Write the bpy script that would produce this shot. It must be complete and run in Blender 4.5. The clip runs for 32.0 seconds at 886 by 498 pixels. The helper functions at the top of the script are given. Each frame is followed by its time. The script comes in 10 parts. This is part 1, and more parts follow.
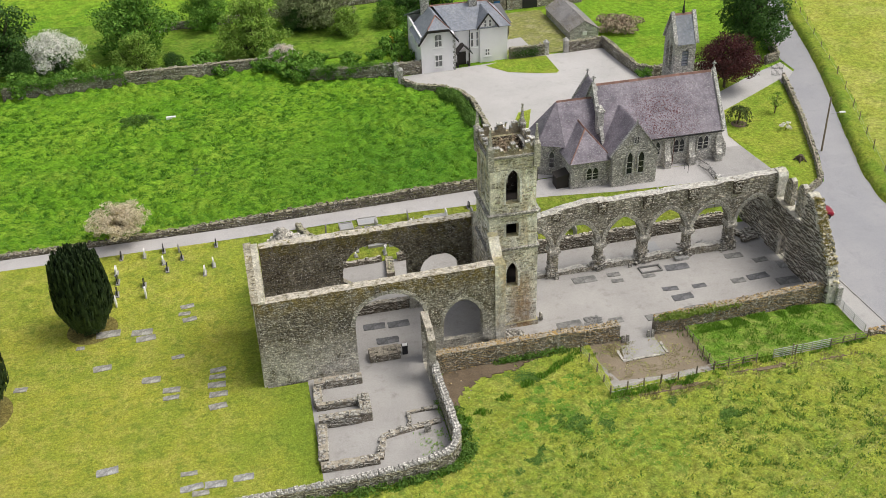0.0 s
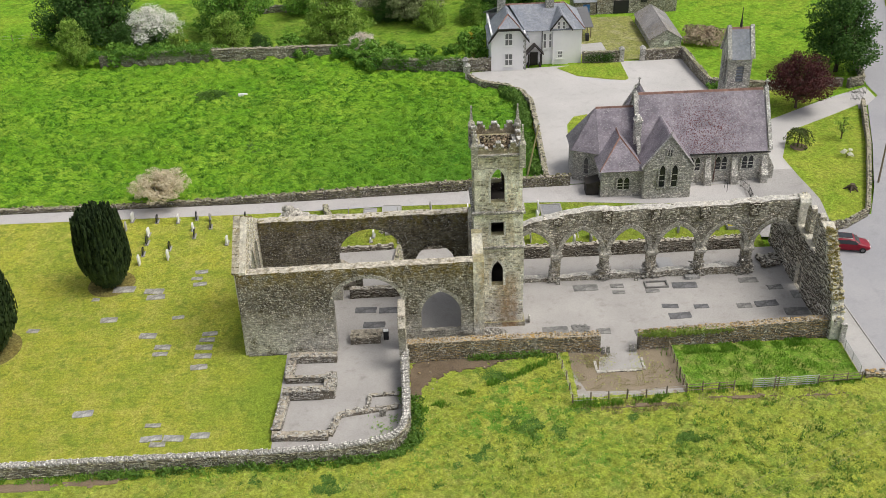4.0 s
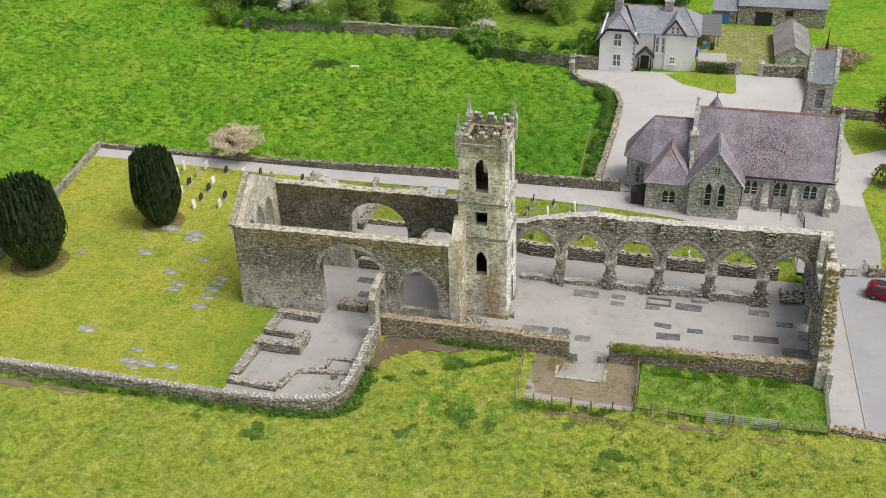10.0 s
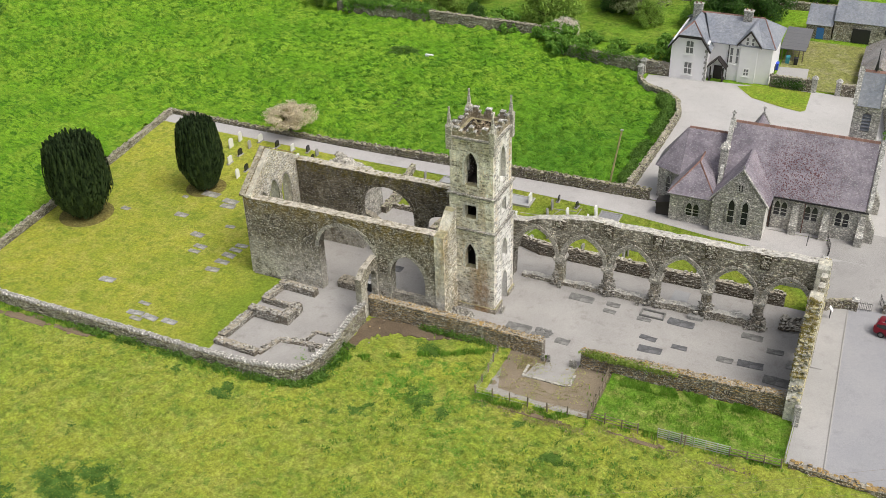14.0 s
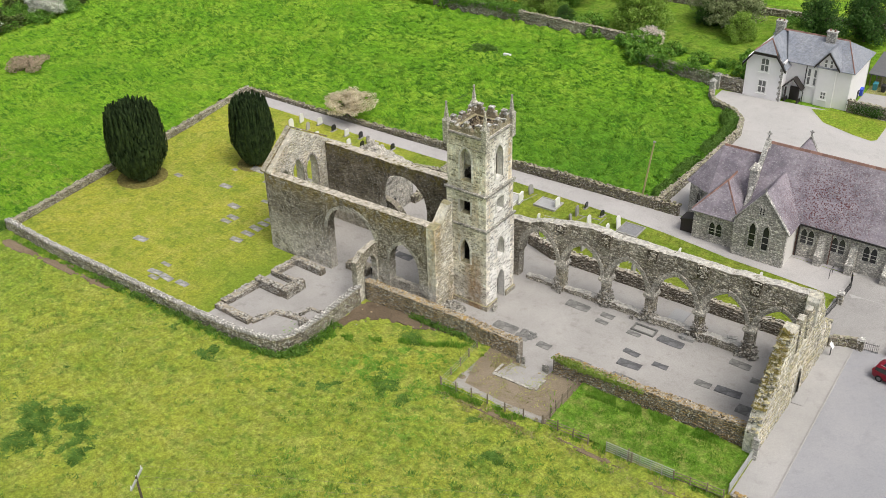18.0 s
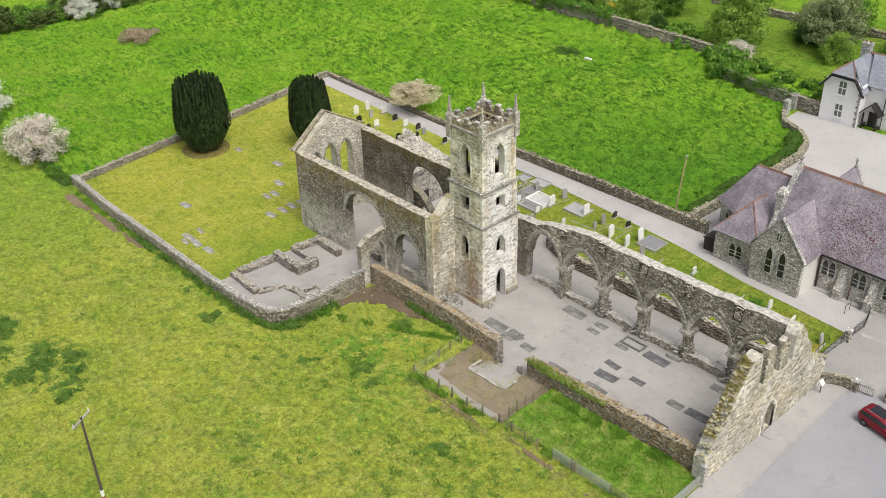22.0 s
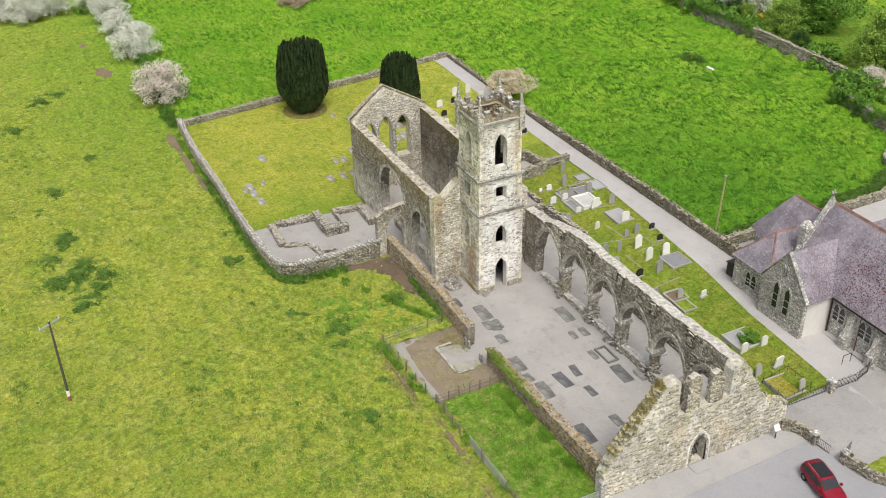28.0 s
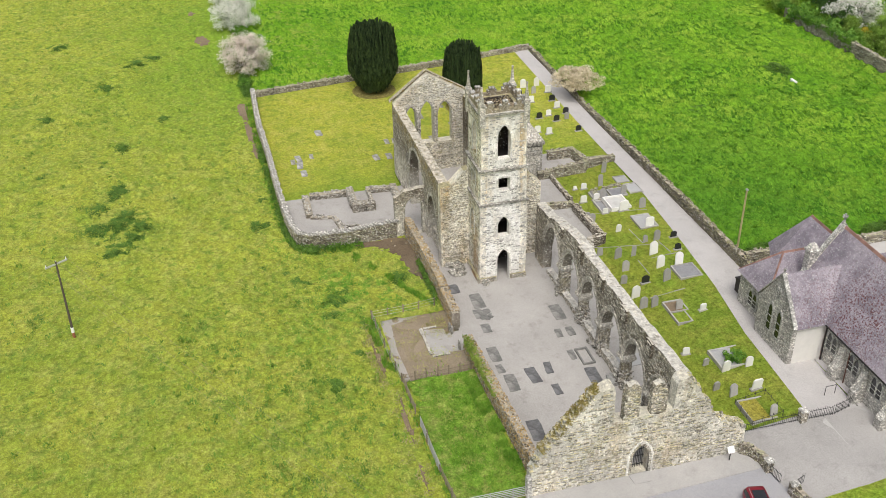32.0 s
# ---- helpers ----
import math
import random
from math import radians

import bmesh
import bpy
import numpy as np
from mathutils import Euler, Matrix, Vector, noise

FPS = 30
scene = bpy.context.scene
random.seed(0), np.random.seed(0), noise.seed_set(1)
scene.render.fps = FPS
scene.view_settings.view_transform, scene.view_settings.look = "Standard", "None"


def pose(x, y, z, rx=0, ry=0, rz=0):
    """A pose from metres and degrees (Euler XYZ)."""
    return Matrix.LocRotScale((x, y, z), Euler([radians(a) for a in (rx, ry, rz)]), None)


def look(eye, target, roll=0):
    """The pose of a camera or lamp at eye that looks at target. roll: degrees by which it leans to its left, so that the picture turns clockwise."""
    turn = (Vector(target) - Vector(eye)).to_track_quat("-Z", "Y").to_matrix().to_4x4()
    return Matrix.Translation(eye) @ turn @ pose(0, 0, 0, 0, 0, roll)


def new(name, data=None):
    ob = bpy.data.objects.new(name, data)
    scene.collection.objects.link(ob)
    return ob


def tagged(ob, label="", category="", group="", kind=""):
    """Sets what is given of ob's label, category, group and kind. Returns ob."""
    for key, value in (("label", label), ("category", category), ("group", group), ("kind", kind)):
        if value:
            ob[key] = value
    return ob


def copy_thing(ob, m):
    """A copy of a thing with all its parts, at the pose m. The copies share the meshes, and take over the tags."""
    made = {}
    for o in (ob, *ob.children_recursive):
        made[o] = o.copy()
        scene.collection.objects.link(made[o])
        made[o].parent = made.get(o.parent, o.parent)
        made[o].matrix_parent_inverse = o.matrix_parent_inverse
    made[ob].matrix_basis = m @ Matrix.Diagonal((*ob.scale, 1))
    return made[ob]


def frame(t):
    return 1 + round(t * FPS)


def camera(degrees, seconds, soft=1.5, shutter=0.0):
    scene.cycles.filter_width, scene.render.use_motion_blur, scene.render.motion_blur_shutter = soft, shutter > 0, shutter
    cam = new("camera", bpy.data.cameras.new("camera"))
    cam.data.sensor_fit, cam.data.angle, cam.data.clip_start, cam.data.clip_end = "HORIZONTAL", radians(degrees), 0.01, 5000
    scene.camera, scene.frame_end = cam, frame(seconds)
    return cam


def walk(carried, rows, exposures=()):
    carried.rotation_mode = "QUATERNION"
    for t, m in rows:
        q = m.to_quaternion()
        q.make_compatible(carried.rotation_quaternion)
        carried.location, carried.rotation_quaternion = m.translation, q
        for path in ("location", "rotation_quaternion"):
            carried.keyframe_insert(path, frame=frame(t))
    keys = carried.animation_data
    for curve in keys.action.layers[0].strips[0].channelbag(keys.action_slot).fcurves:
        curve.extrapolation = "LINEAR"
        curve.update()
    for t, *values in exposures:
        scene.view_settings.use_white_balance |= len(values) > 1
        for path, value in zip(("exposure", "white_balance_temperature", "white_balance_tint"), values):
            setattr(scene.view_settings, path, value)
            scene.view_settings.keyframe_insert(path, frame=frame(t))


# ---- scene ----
cam = camera(47.7, 32.0, soft=0.6)
METRES, EYE, TILT, LEAN, TURN = 131.9, 60.0, 0.0, 0.0, -11.9
ROWS = [
    (0.0, 0.0, 0.0, 0.0, -1.11, -32.44, 1.75),
    (0.5, 0.0155, -0.0014, -0.0002, 0.25, -32.42, 1.75),
    (1.0, 0.0312, -0.0025, -0.0005, 1.61, -32.39, 1.75),
    (1.5, 0.0469, -0.0031, -0.0008, 2.96, -32.36, 1.74),
    (2.0, 0.0629, -0.0035, -0.0011, 4.32, -32.32, 1.73),
    (2.5, 0.0786, -0.0036, -0.0014, 5.69, -32.27, 1.73),
    (3.0, 0.0943, -0.0032, -0.0014, 7.03, -32.24, 1.73),
    (3.5, 0.1101, -0.0026, -0.0018, 8.42, -32.19, 1.72),
    (5.5, 0.1727, 0.0045, -0.0027, 13.91, -32.12, 1.71),
    (6.0, 0.1883, 0.0069, -0.0028, 15.3, -32.13, 1.73),
    (6.5, 0.2033, 0.0098, -0.003, 16.64, -32.15, 1.73),
    (7.0, 0.2182, 0.0132, -0.0028, 17.98, -32.19, 1.73),
    (7.5, 0.233, 0.017, -0.0032, 19.31, -32.2, 1.75),
    (8.0, 0.2476, 0.0212, -0.0035, 20.63, -32.18, 1.75),
    (8.5, 0.2634, 0.026, -0.0039, 22.07, -32.18, 1.75),
    (9.0, 0.278, 0.0307, -0.0043, 23.4, -32.19, 1.74),
    (9.5, 0.2926, 0.0357, -0.0045, 24.75, -32.22, 1.74),
    (10.0, 0.307, 0.0411, -0.0046, 26.1, -32.22, 1.73),
    (10.5, 0.3215, 0.0469, -0.0046, 27.47, -32.24, 1.72),
    (11.0, 0.336, 0.0529, -0.0046, 28.84, -32.25, 1.7),
    (11.5, 0.3501, 0.0593, -0.0044, 30.19, -32.26, 1.69),
    (12.0, 0.3642, 0.0661, -0.0044, 31.54, -32.28, 1.68),
    (12.5, 0.3783, 0.0731, -0.0043, 32.91, -32.29, 1.68),
    (13.0, 0.3922, 0.0807, -0.0043, 34.27, -32.31, 1.68),
    (13.5, 0.4057, 0.0882, -0.0042, 35.61, -32.32, 1.62),
    (14.0, 0.4196, 0.0963, -0.0042, 36.98, -32.29, 1.62),
    (14.5, 0.4341, 0.1052, -0.0044, 38.42, -32.23, 1.6),
    (16.5, 0.4844, 0.1413, -0.0064, 43.9, -32.02, 1.48),
    (17.0, 0.4963, 0.151, -0.007, 45.26, -31.98, 1.46),
    (17.5, 0.508, 0.1613, -0.0075, 46.63, -31.95, 1.47),
    (18.0, 0.5191, 0.1714, -0.0081, 48.0, -31.91, 1.45),
    (18.5, 0.5303, 0.1819, -0.0088, 49.37, -31.86, 1.44),
    (19.0, 0.5416, 0.1929, -0.0097, 50.74, -31.82, 1.46),
    (19.5, 0.552, 0.2039, -0.0097, 52.1, -31.82, 1.43),
    (20.0, 0.5626, 0.2153, -0.0098, 53.5, -31.79, 1.44),
    (20.5, 0.5729, 0.2272, -0.0096, 54.88, -31.77, 1.43),
    (21.0, 0.583, 0.239, -0.0094, 56.29, -31.73, 1.42),
    (21.5, 0.5928, 0.2512, -0.0096, 57.69, -31.67, 1.4),
    (22.0, 0.6023, 0.2638, -0.0099, 59.08, -31.66, 1.38),
    (22.5, 0.6114, 0.2764, -0.0099, 60.46, -31.63, 1.36),
    (23.0, 0.6204, 0.2892, -0.0099, 61.85, -31.61, 1.35),
    (23.5, 0.6289, 0.3019, -0.0099, 63.2, -31.59, 1.33),
    (24.0, 0.637, 0.3151, -0.0101, 64.56, -31.58, 1.31),
    (24.5, 0.6453, 0.3295, -0.0104, 66.05, -31.62, 1.29),
    (25.0, 0.6527, 0.3434, -0.0102, 67.44, -31.66, 1.28),
    (25.5, 0.6599, 0.3571, -0.0098, 68.82, -31.69, 1.24),
    (27.5, 0.6853, 0.4132, -0.0092, 74.29, -31.88, 1.13),
    (28.0, 0.691, 0.4279, -0.0093, 75.67, -31.91, 1.12),
    (28.5, 0.6961, 0.4425, -0.0094, 77.04, -31.96, 1.1),
    (29.0, 0.7008, 0.4574, -0.0095, 78.44, -32.01, 1.08),
    (29.5, 0.7052, 0.4722, -0.0098, 79.81, -32.06, 1.07),
    (30.0, 0.7094, 0.4874, -0.0101, 81.19, -32.1, 1.07),
    (30.5, 0.7132, 0.5025, -0.0102, 82.56, -32.13, 1.05),
    (31.0, 0.7165, 0.518, -0.01, 83.97, -32.16, 1.03),
    (31.5, 0.7195, 0.5333, -0.0101, 85.36, -32.16, 1.01),
    (32.0, 0.7223, 0.5487, -0.0103, 86.75, -32.14, 1.0),
]
walk(cam, [(t, pose(0, 0, EYE, TILT, LEAN, TURN) @ pose(METRES * x, METRES * y, METRES * z, 90 + pitch, roll, yaw)) for t, x, y, z, yaw, pitch, roll in ROWS],
     exposures=((0.0, 0.22), (14.0, 0.23), (24.0, 0.28), (32.0, 0.29)))

# ---- daylight: thin bright overcast, the sun soft behind cloud beyond the west gable ----
world = bpy.data.worlds.new("sky")
scene.world = world
world.use_nodes = True
SUN_EL, SUN_AZ = 60.0, 102.0          # degrees above the ground; degrees from +y towards +x
nt = world.node_tree
sky = nt.nodes.new("ShaderNodeTexSky")
sky.sky_type = "NISHITA"
sky.sun_disc = False
sky.sun_elevation = radians(SUN_EL)
sky.sun_rotation = radians(SUN_AZ)
sky.air_density, sky.dust_density, sky.ozone_density = 1.0, 4.0, 1.0
nt.nodes["Background"].inputs["Strength"].default_value = 0.122
haze = nt.nodes.new("ShaderNodeHueSaturation")      # thin cloud whitens the sky
haze.inputs["Saturation"].default_value = 0.35
nt.links.new(sky.outputs[0], haze.inputs["Color"])
nt.links.new(haze.outputs[0], nt.nodes["Background"].inputs["Color"])
sun_data = bpy.data.lights.new("sun", "SUN")
sun_data.energy, sun_data.angle, sun_data.color = 1.9, radians(28), (1.0, 0.95, 0.88)
sun_ob = new("sun", sun_data)
sa, se = radians(SUN_AZ), radians(SUN_EL)
sun_ob.matrix_world = look((60 * math.sin(sa) * math.cos(se), 60 * math.cos(sa) * math.cos(se) + 80, 60 * math.sin(se)), (0, 80, 0))

# ---- materials ----
def mat_base(name, rough=0.85, metal=0.0):
    m = bpy.data.materials.new(name)
    m.use_nodes = True
    b = m.node_tree.nodes["Principled BSDF"]
    b.inputs["Roughness"].default_value = rough
    b.inputs["Metallic"].default_value = metal
    b.inputs["Specular IOR Level"].default_value = 0.3
    return m, m.node_tree, b


def coord(nt, stretch=None):
    tc = nt.nodes.new("ShaderNodeTexCoord")
    if stretch is None:
        return tc.outputs["Object"]
    mp = nt.nodes.new("ShaderNodeMapping")
    mp.inputs["Scale"].default_value = stretch
    nt.links.new(tc.outputs["Object"], mp.inputs["Vector"])
    return mp.outputs[0]


def noise_fac(nt, co, scale, detail=4.0, rough=0.6):
    n = nt.nodes.new("ShaderNodeTexNoise")
    n.inputs["Scale"].default_value, n.inputs["Detail"].default_value, n.inputs["Roughness"].default_value = scale, detail, rough
    nt.links.new(co, n.inputs["Vector"])
    return n.outputs[0]


def span(nt, fac, lo, hi, a=0.0, b=1.0):
    r = nt.nodes.new("ShaderNodeMapRange")
    r.inputs["From Min"].default_value, r.inputs["From Max"].default_value = lo, hi
    r.inputs["To Min"].default_value, r.inputs["To Max"].default_value = a, b
    nt.links.new(fac, r.inputs["Value"])
    return r.outputs[0]


def blend(nt, fac, a, b, mode="MIX"):
    x = nt.nodes.new("ShaderNodeMix")
    x.data_type, x.blend_type = "RGBA", mode
    for sock, v in ((x.inputs[0], fac), (x.inputs[6], a), (x.inputs[7], b)):
        if isinstance(v, (int, float)):
            sock.default_value = v
        elif isinstance(v, tuple):
            sock.default_value = (*v, 1.0)
        else:
            nt.links.new(v, sock)
    return x.outputs[2]


def times(nt, a, b):
    x = nt.nodes.new("ShaderNodeMath")
    x.operation = "MULTIPLY"
    for sock, v in zip(x.inputs, (a, b)):
        if isinstance(v, (int, float)):
            sock.default_value = v
        else:
            nt.links.new(v, sock)
    return x.outputs[0]


def bump(nt, bsdf, height, strength=0.4, dist=0.05):
    n = nt.nodes.new("ShaderNodeBump")
    n.inputs["Strength"].default_value, n.inputs["Distance"].default_value = strength, dist
    nt.links.new(height, n.inputs["Height"])
    nt.links.new(n.outputs[0], bsdf.inputs["Normal"])


def value_shift(nt, col, fac, lo, hi):
    """Colour col made darker or lighter by fac (0 to 1)."""
    h = nt.nodes.new("ShaderNodeHueSaturation")
    nt.links.new(col, h.inputs["Color"])
    nt.links.new(span(nt, fac, 0, 1, lo, hi), h.inputs["Value"])
    return h.outputs[0]


def voronoi(nt, co, scale, feature):
    n = nt.nodes.new("ShaderNodeTexVoronoi")
    n.feature = feature
    n.inputs["Scale"].default_value = scale
    nt.links.new(co, n.inputs["Vector"])
    return n


def warped(nt, co, amount, scale):
    """Coordinates pushed about by a noise, so that cells lose their straight edges."""
    n = nt.nodes.new("ShaderNodeTexNoise")
    n.inputs["Scale"].default_value, n.inputs["Detail"].default_value = scale, 2.0
    nt.links.new(co, n.inputs["Vector"])
    mul = nt.nodes.new("ShaderNodeVectorMath")
    mul.operation = "MULTIPLY_ADD"
    nt.links.new(n.outputs["Color"], mul.inputs[0])
    mul.inputs[1].default_value = (amount, amount, amount)
    nt.links.new(co, mul.inputs[2])
    return mul.outputs[0]


def stone_mat(name, c1, c2, pale=(0.6, 0.59, 0.55), pale_amount=0.35, moss=None, moss_amount=0.3, stain=None, lo=0.5, hi=1.5, up_moss=None, pale_share=0.1, lime=None, grime=0.3, size=4.2, specks=0.5, band=None, streak=None):
    """Rubble: every stone has its own tone, some are pale, with lichen specks, grime, moss and stains over them.
    band: (colour, z from, z to) of a mossy strip under a wall top; streak: (colour, x from, x to, y behind which it ends, z top) of a brown run-off stain; specks: how much white lichen; grime: how uneven the wall is as a whole."""
    m, nt, b = mat_base(name, 0.92)
    co = coord(nt)
    g = nt.nodes.new("ShaderNodeNewGeometry")
    col = blend(nt, span(nt, noise_fac(nt, co, 0.55, 6, 0.68), 0.38, 0.62), c1, c2)
    if stain:
        col = blend(nt, span(nt, noise_fac(nt, coord(nt, (0.6, 0.6, 0.18)), 0.8, 5, 0.65), 0.5, 0.66, 0, 0.85), col, stain)
    if lo != hi:
        col = value_shift(nt, col, g.outputs["Random Per Island"], 0.5 + lo / 2, 0.5 + hi / 2)
        flat = warped(nt, coord(nt, (1.0, 1.0, 1.7)), 0.16, 2.6)
        cell = voronoi(nt, flat, size, "F1")
        tone = nt.nodes.new("ShaderNodeSeparateColor")
        nt.links.new(cell.outputs["Color"], tone.inputs[0])
        col = value_shift(nt, col, tone.outputs[0], lo, hi)
        col = blend(nt, span(nt, tone.outputs[1], 1 - pale_share, 1 - pale_share * 0.5, 0, 0.75), col, pale)
        col = value_shift(nt, col, span(nt, cell.outputs["Distance"], 0.55, 0.28), 0.6, 1.06)
    col = value_shift(nt, col, span(nt, noise_fac(nt, co, 0.3, 6, 0.7), 0.36, 0.64), 1 - grime, 1 + grime * 0.8)
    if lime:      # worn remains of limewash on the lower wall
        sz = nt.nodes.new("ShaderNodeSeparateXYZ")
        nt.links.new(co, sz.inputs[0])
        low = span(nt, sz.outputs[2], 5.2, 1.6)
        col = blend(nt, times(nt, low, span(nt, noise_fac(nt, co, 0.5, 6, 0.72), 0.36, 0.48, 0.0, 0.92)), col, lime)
    big = span(nt, noise_fac(nt, co, 0.35, 3), 0.42, 0.62)
    spots = span(nt, noise_fac(nt, co, 4.8, 3, 0.7), 0.64 - 0.16 * pale_amount, 0.7 - 0.1 * pale_amount)
    col = blend(nt, times(nt, spots, span(nt, big, 0, 1, 0.2, 0.85)), col, pale)
    if specks:
        dots = span(nt, noise_fac(nt, co, 6.5, 2, 0.55), 0.67 - 0.08 * specks, 0.71 - 0.07 * specks)
        col = blend(nt, times(nt, dots, 0.85), col, (0.8, 0.78, 0.72))
    if moss:
        col = blend(nt, times(nt, span(nt, noise_fac(nt, co, 0.9, 6, 0.7), 0.56 - 0.1 * moss_amount, 0.66), moss_amount * 1.6), col, moss)
    if band:
        sb = nt.nodes.new("ShaderNodeSeparateXYZ")
        nt.links.new(co, sb.inputs[0])
        strip = span(nt, sb.outputs[2], band[1], band[2])
        col = blend(nt, times(nt, strip, span(nt, noise_fac(nt, co, 1.1, 6, 0.75), 0.42, 0.55, 0, 0.85)), col, band[0])
    if streak:
        ss = nt.nodes.new("ShaderNodeSeparateXYZ")
        nt.links.new(warped(nt, co, 0.5, 0.8), ss.inputs[0])
        across = times(nt, span(nt, ss.outputs[0], streak[1] - 0.5, streak[1] + 0.4), span(nt, ss.outputs[0], streak[2] + 0.3, streak[2] - 0.3))
        across = times(nt, across, times(nt, span(nt, ss.outputs[1], streak[3] + 0.3, streak[3]), span(nt, ss.outputs[2], streak[4] + 1.2, streak[4] - 1.2)))
        col = blend(nt, times(nt, across, span(nt, noise_fac(nt, coord(nt, (1.6, 1.6, 0.5)), 1.3, 5, 0.7), 0.36, 0.56, 0.15, 0.8)), col, streak[0])
    if up_moss:
        sx = nt.nodes.new("ShaderNodeSeparateXYZ")
        nt.links.new(g.outputs["True Normal"], sx.inputs[0])
        col = blend(nt, times(nt, span(nt, sx.outputs[2], 0.55, 0.85), span(nt, noise_fac(nt, co, 1.3, 4), 0.3, 0.48, 0.35, 0.95)), col, up_moss)
    col = value_shift(nt, col, span(nt, noise_fac(nt, co, 2.6, 4, 0.7), 0.34, 0.66), 1 - grime, 1 + grime)
    col = value_shift(nt, col, span(nt, noise_fac(nt, co, 7, 3, 0.7), 0.3, 0.7), 0.8, 1.25)
    nt.links.new(col, b.inputs["Base Color"])
    bump(nt, b, noise_fac(nt, co, 5, 4, 0.68), 1.0, 0.12)
    return m


def grass_mat(name, a, b2, dry, dark, tuft=1.3, patch=0.12, dry_amount=0.4, dark_amount=0.4, stretch=(1, 1, 1), edge=(0.5, 0.66), lush=None, tuft_detail=4, grain=0.5):
    """Grass: wide patches of two greens and of dry grass, darker tufts (in the pasture also tussock shade as colour),
    and a fine grain.
    """
    m, nt, b = mat_base(name, 0.95)
    b.inputs["Specular IOR Level"].default_value = 0.06
    co = coord(nt)
    cs = coord(nt, stretch)
    col = blend(nt, span(nt, noise_fac(nt, co, patch, 6, 0.68), 0.42, 0.58), a, b2)
    col = blend(nt, times(nt, span(nt, noise_fac(nt, co, patch * 3.1, 7, 0.72), 0.46, 0.62), dry_amount), col, dry)
    if lush:
        sx = nt.nodes.new("ShaderNodeSeparateXYZ")
        nt.links.new(co, sx.inputs[0])
        near_hedge = times(nt, span(nt, sx.outputs[1], lush[1], lush[2]), span(nt, sx.outputs[0], lush[3], lush[4], 0, 0.9))
        col = blend(nt, times(nt, near_hedge, span(nt, noise_fac(nt, co, 0.14, 5, 0.65), 0.3, 0.55, 0.45, 1.0)), col, lush[0])
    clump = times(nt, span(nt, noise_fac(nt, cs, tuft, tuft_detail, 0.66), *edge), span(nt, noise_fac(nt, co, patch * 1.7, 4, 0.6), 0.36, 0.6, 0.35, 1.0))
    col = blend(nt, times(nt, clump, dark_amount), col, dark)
    col = value_shift(nt, col, span(nt, noise_fac(nt, cs, tuft * 2.6, 5, 0.8), 0.3, 0.7), 1 - grain, 1 + grain)
    col = value_shift(nt, col, span(nt, noise_fac(nt, co, 5, 4, 0.85), 0.3, 0.7), 1 - 0.8 * grain, 1 + 0.8 * grain)
    nt.links.new(col, b.inputs["Base Color"])
    bump(nt, b, noise_fac(nt, co, 3.2, 6, 0.78), 1.0, 0.3)
    return m


def gravel_mat(name, a, b2, dark, grain=0.15):
    m, nt, b = mat_base(name, 0.95)
    co = coord(nt)
    col = blend(nt, span(nt, noise_fac(nt, co, 0.16, 5), 0.35, 0.65), a, b2)
    col = blend(nt, times(nt, span(nt, noise_fac(nt, co, 0.7, 6, 0.7), 0.54, 0.7), 0.6), col, dark)
    col = value_shift(nt, col, span(nt, noise_fac(nt, co, 9, 5, 0.85), 0.3, 0.7), 1 - grain, 1 + grain)
    nt.links.new(col, b.inputs["Base Color"])
    bump(nt, b, noise_fac(nt, co, 22, 3, 0.8), 0.4, 0.03)
    return m


def plain_mat(name, c, rough=0.7, metal=0.0, vary=0.15, scale=6.0, spec=0.3):
    m, nt, b = mat_base(name, rough, metal)
    b.inputs["Specular IOR Level"].default_value = spec
    co = coord(nt)
    rgb = nt.nodes.new("ShaderNodeRGB")
    rgb.outputs[0].default_value = (*c, 1)
    col = value_shift(nt, rgb.outputs[0], noise_fac(nt, co, scale, 5, 0.7), 1 - 1.6 * vary, 1 + 1.6 * vary)
    oi = nt.nodes.new("ShaderNodeObjectInfo")
    col = value_shift(nt, col, oi.outputs["Random"], 1 - vary, 1 + vary)
    nt.links.new(col, b.inputs["Base Color"])
    bump(nt, b, noise_fac(nt, co, scale * 4, 3, 0.7), 0.25, 0.02)
    return m


def leaf_mat(name, a, b2, dark, sss=0.25):
    m, nt, b = mat_base(name, 0.7)
    b.inputs["Specular IOR Level"].default_value = 0.2
    g = nt.nodes.new("ShaderNodeNewGeometry")
    co = coord(nt)
    col = blend(nt, g.outputs["Random Per Island"], a, b2)
    col = blend(nt, span(nt, noise_fac(nt, co, 1.2, 3), 0.45, 0.65), col, dark)
    nt.links.new(col, b.inputs["Base Color"])
    tr = nt.nodes.new("ShaderNodeBsdfTranslucent")
    nt.links.new(col, tr.inputs["Color"])
    mx = nt.nodes.new("ShaderNodeMixShader")
    mx.inputs[0].default_value = sss
    nt.links.new(b.outputs[0], mx.inputs[1])
    nt.links.new(tr.outputs[0], mx.inputs[2])
    nt.links.new(mx.outputs[0], nt.nodes["Material Output"].inputs["Surface"])
    return m


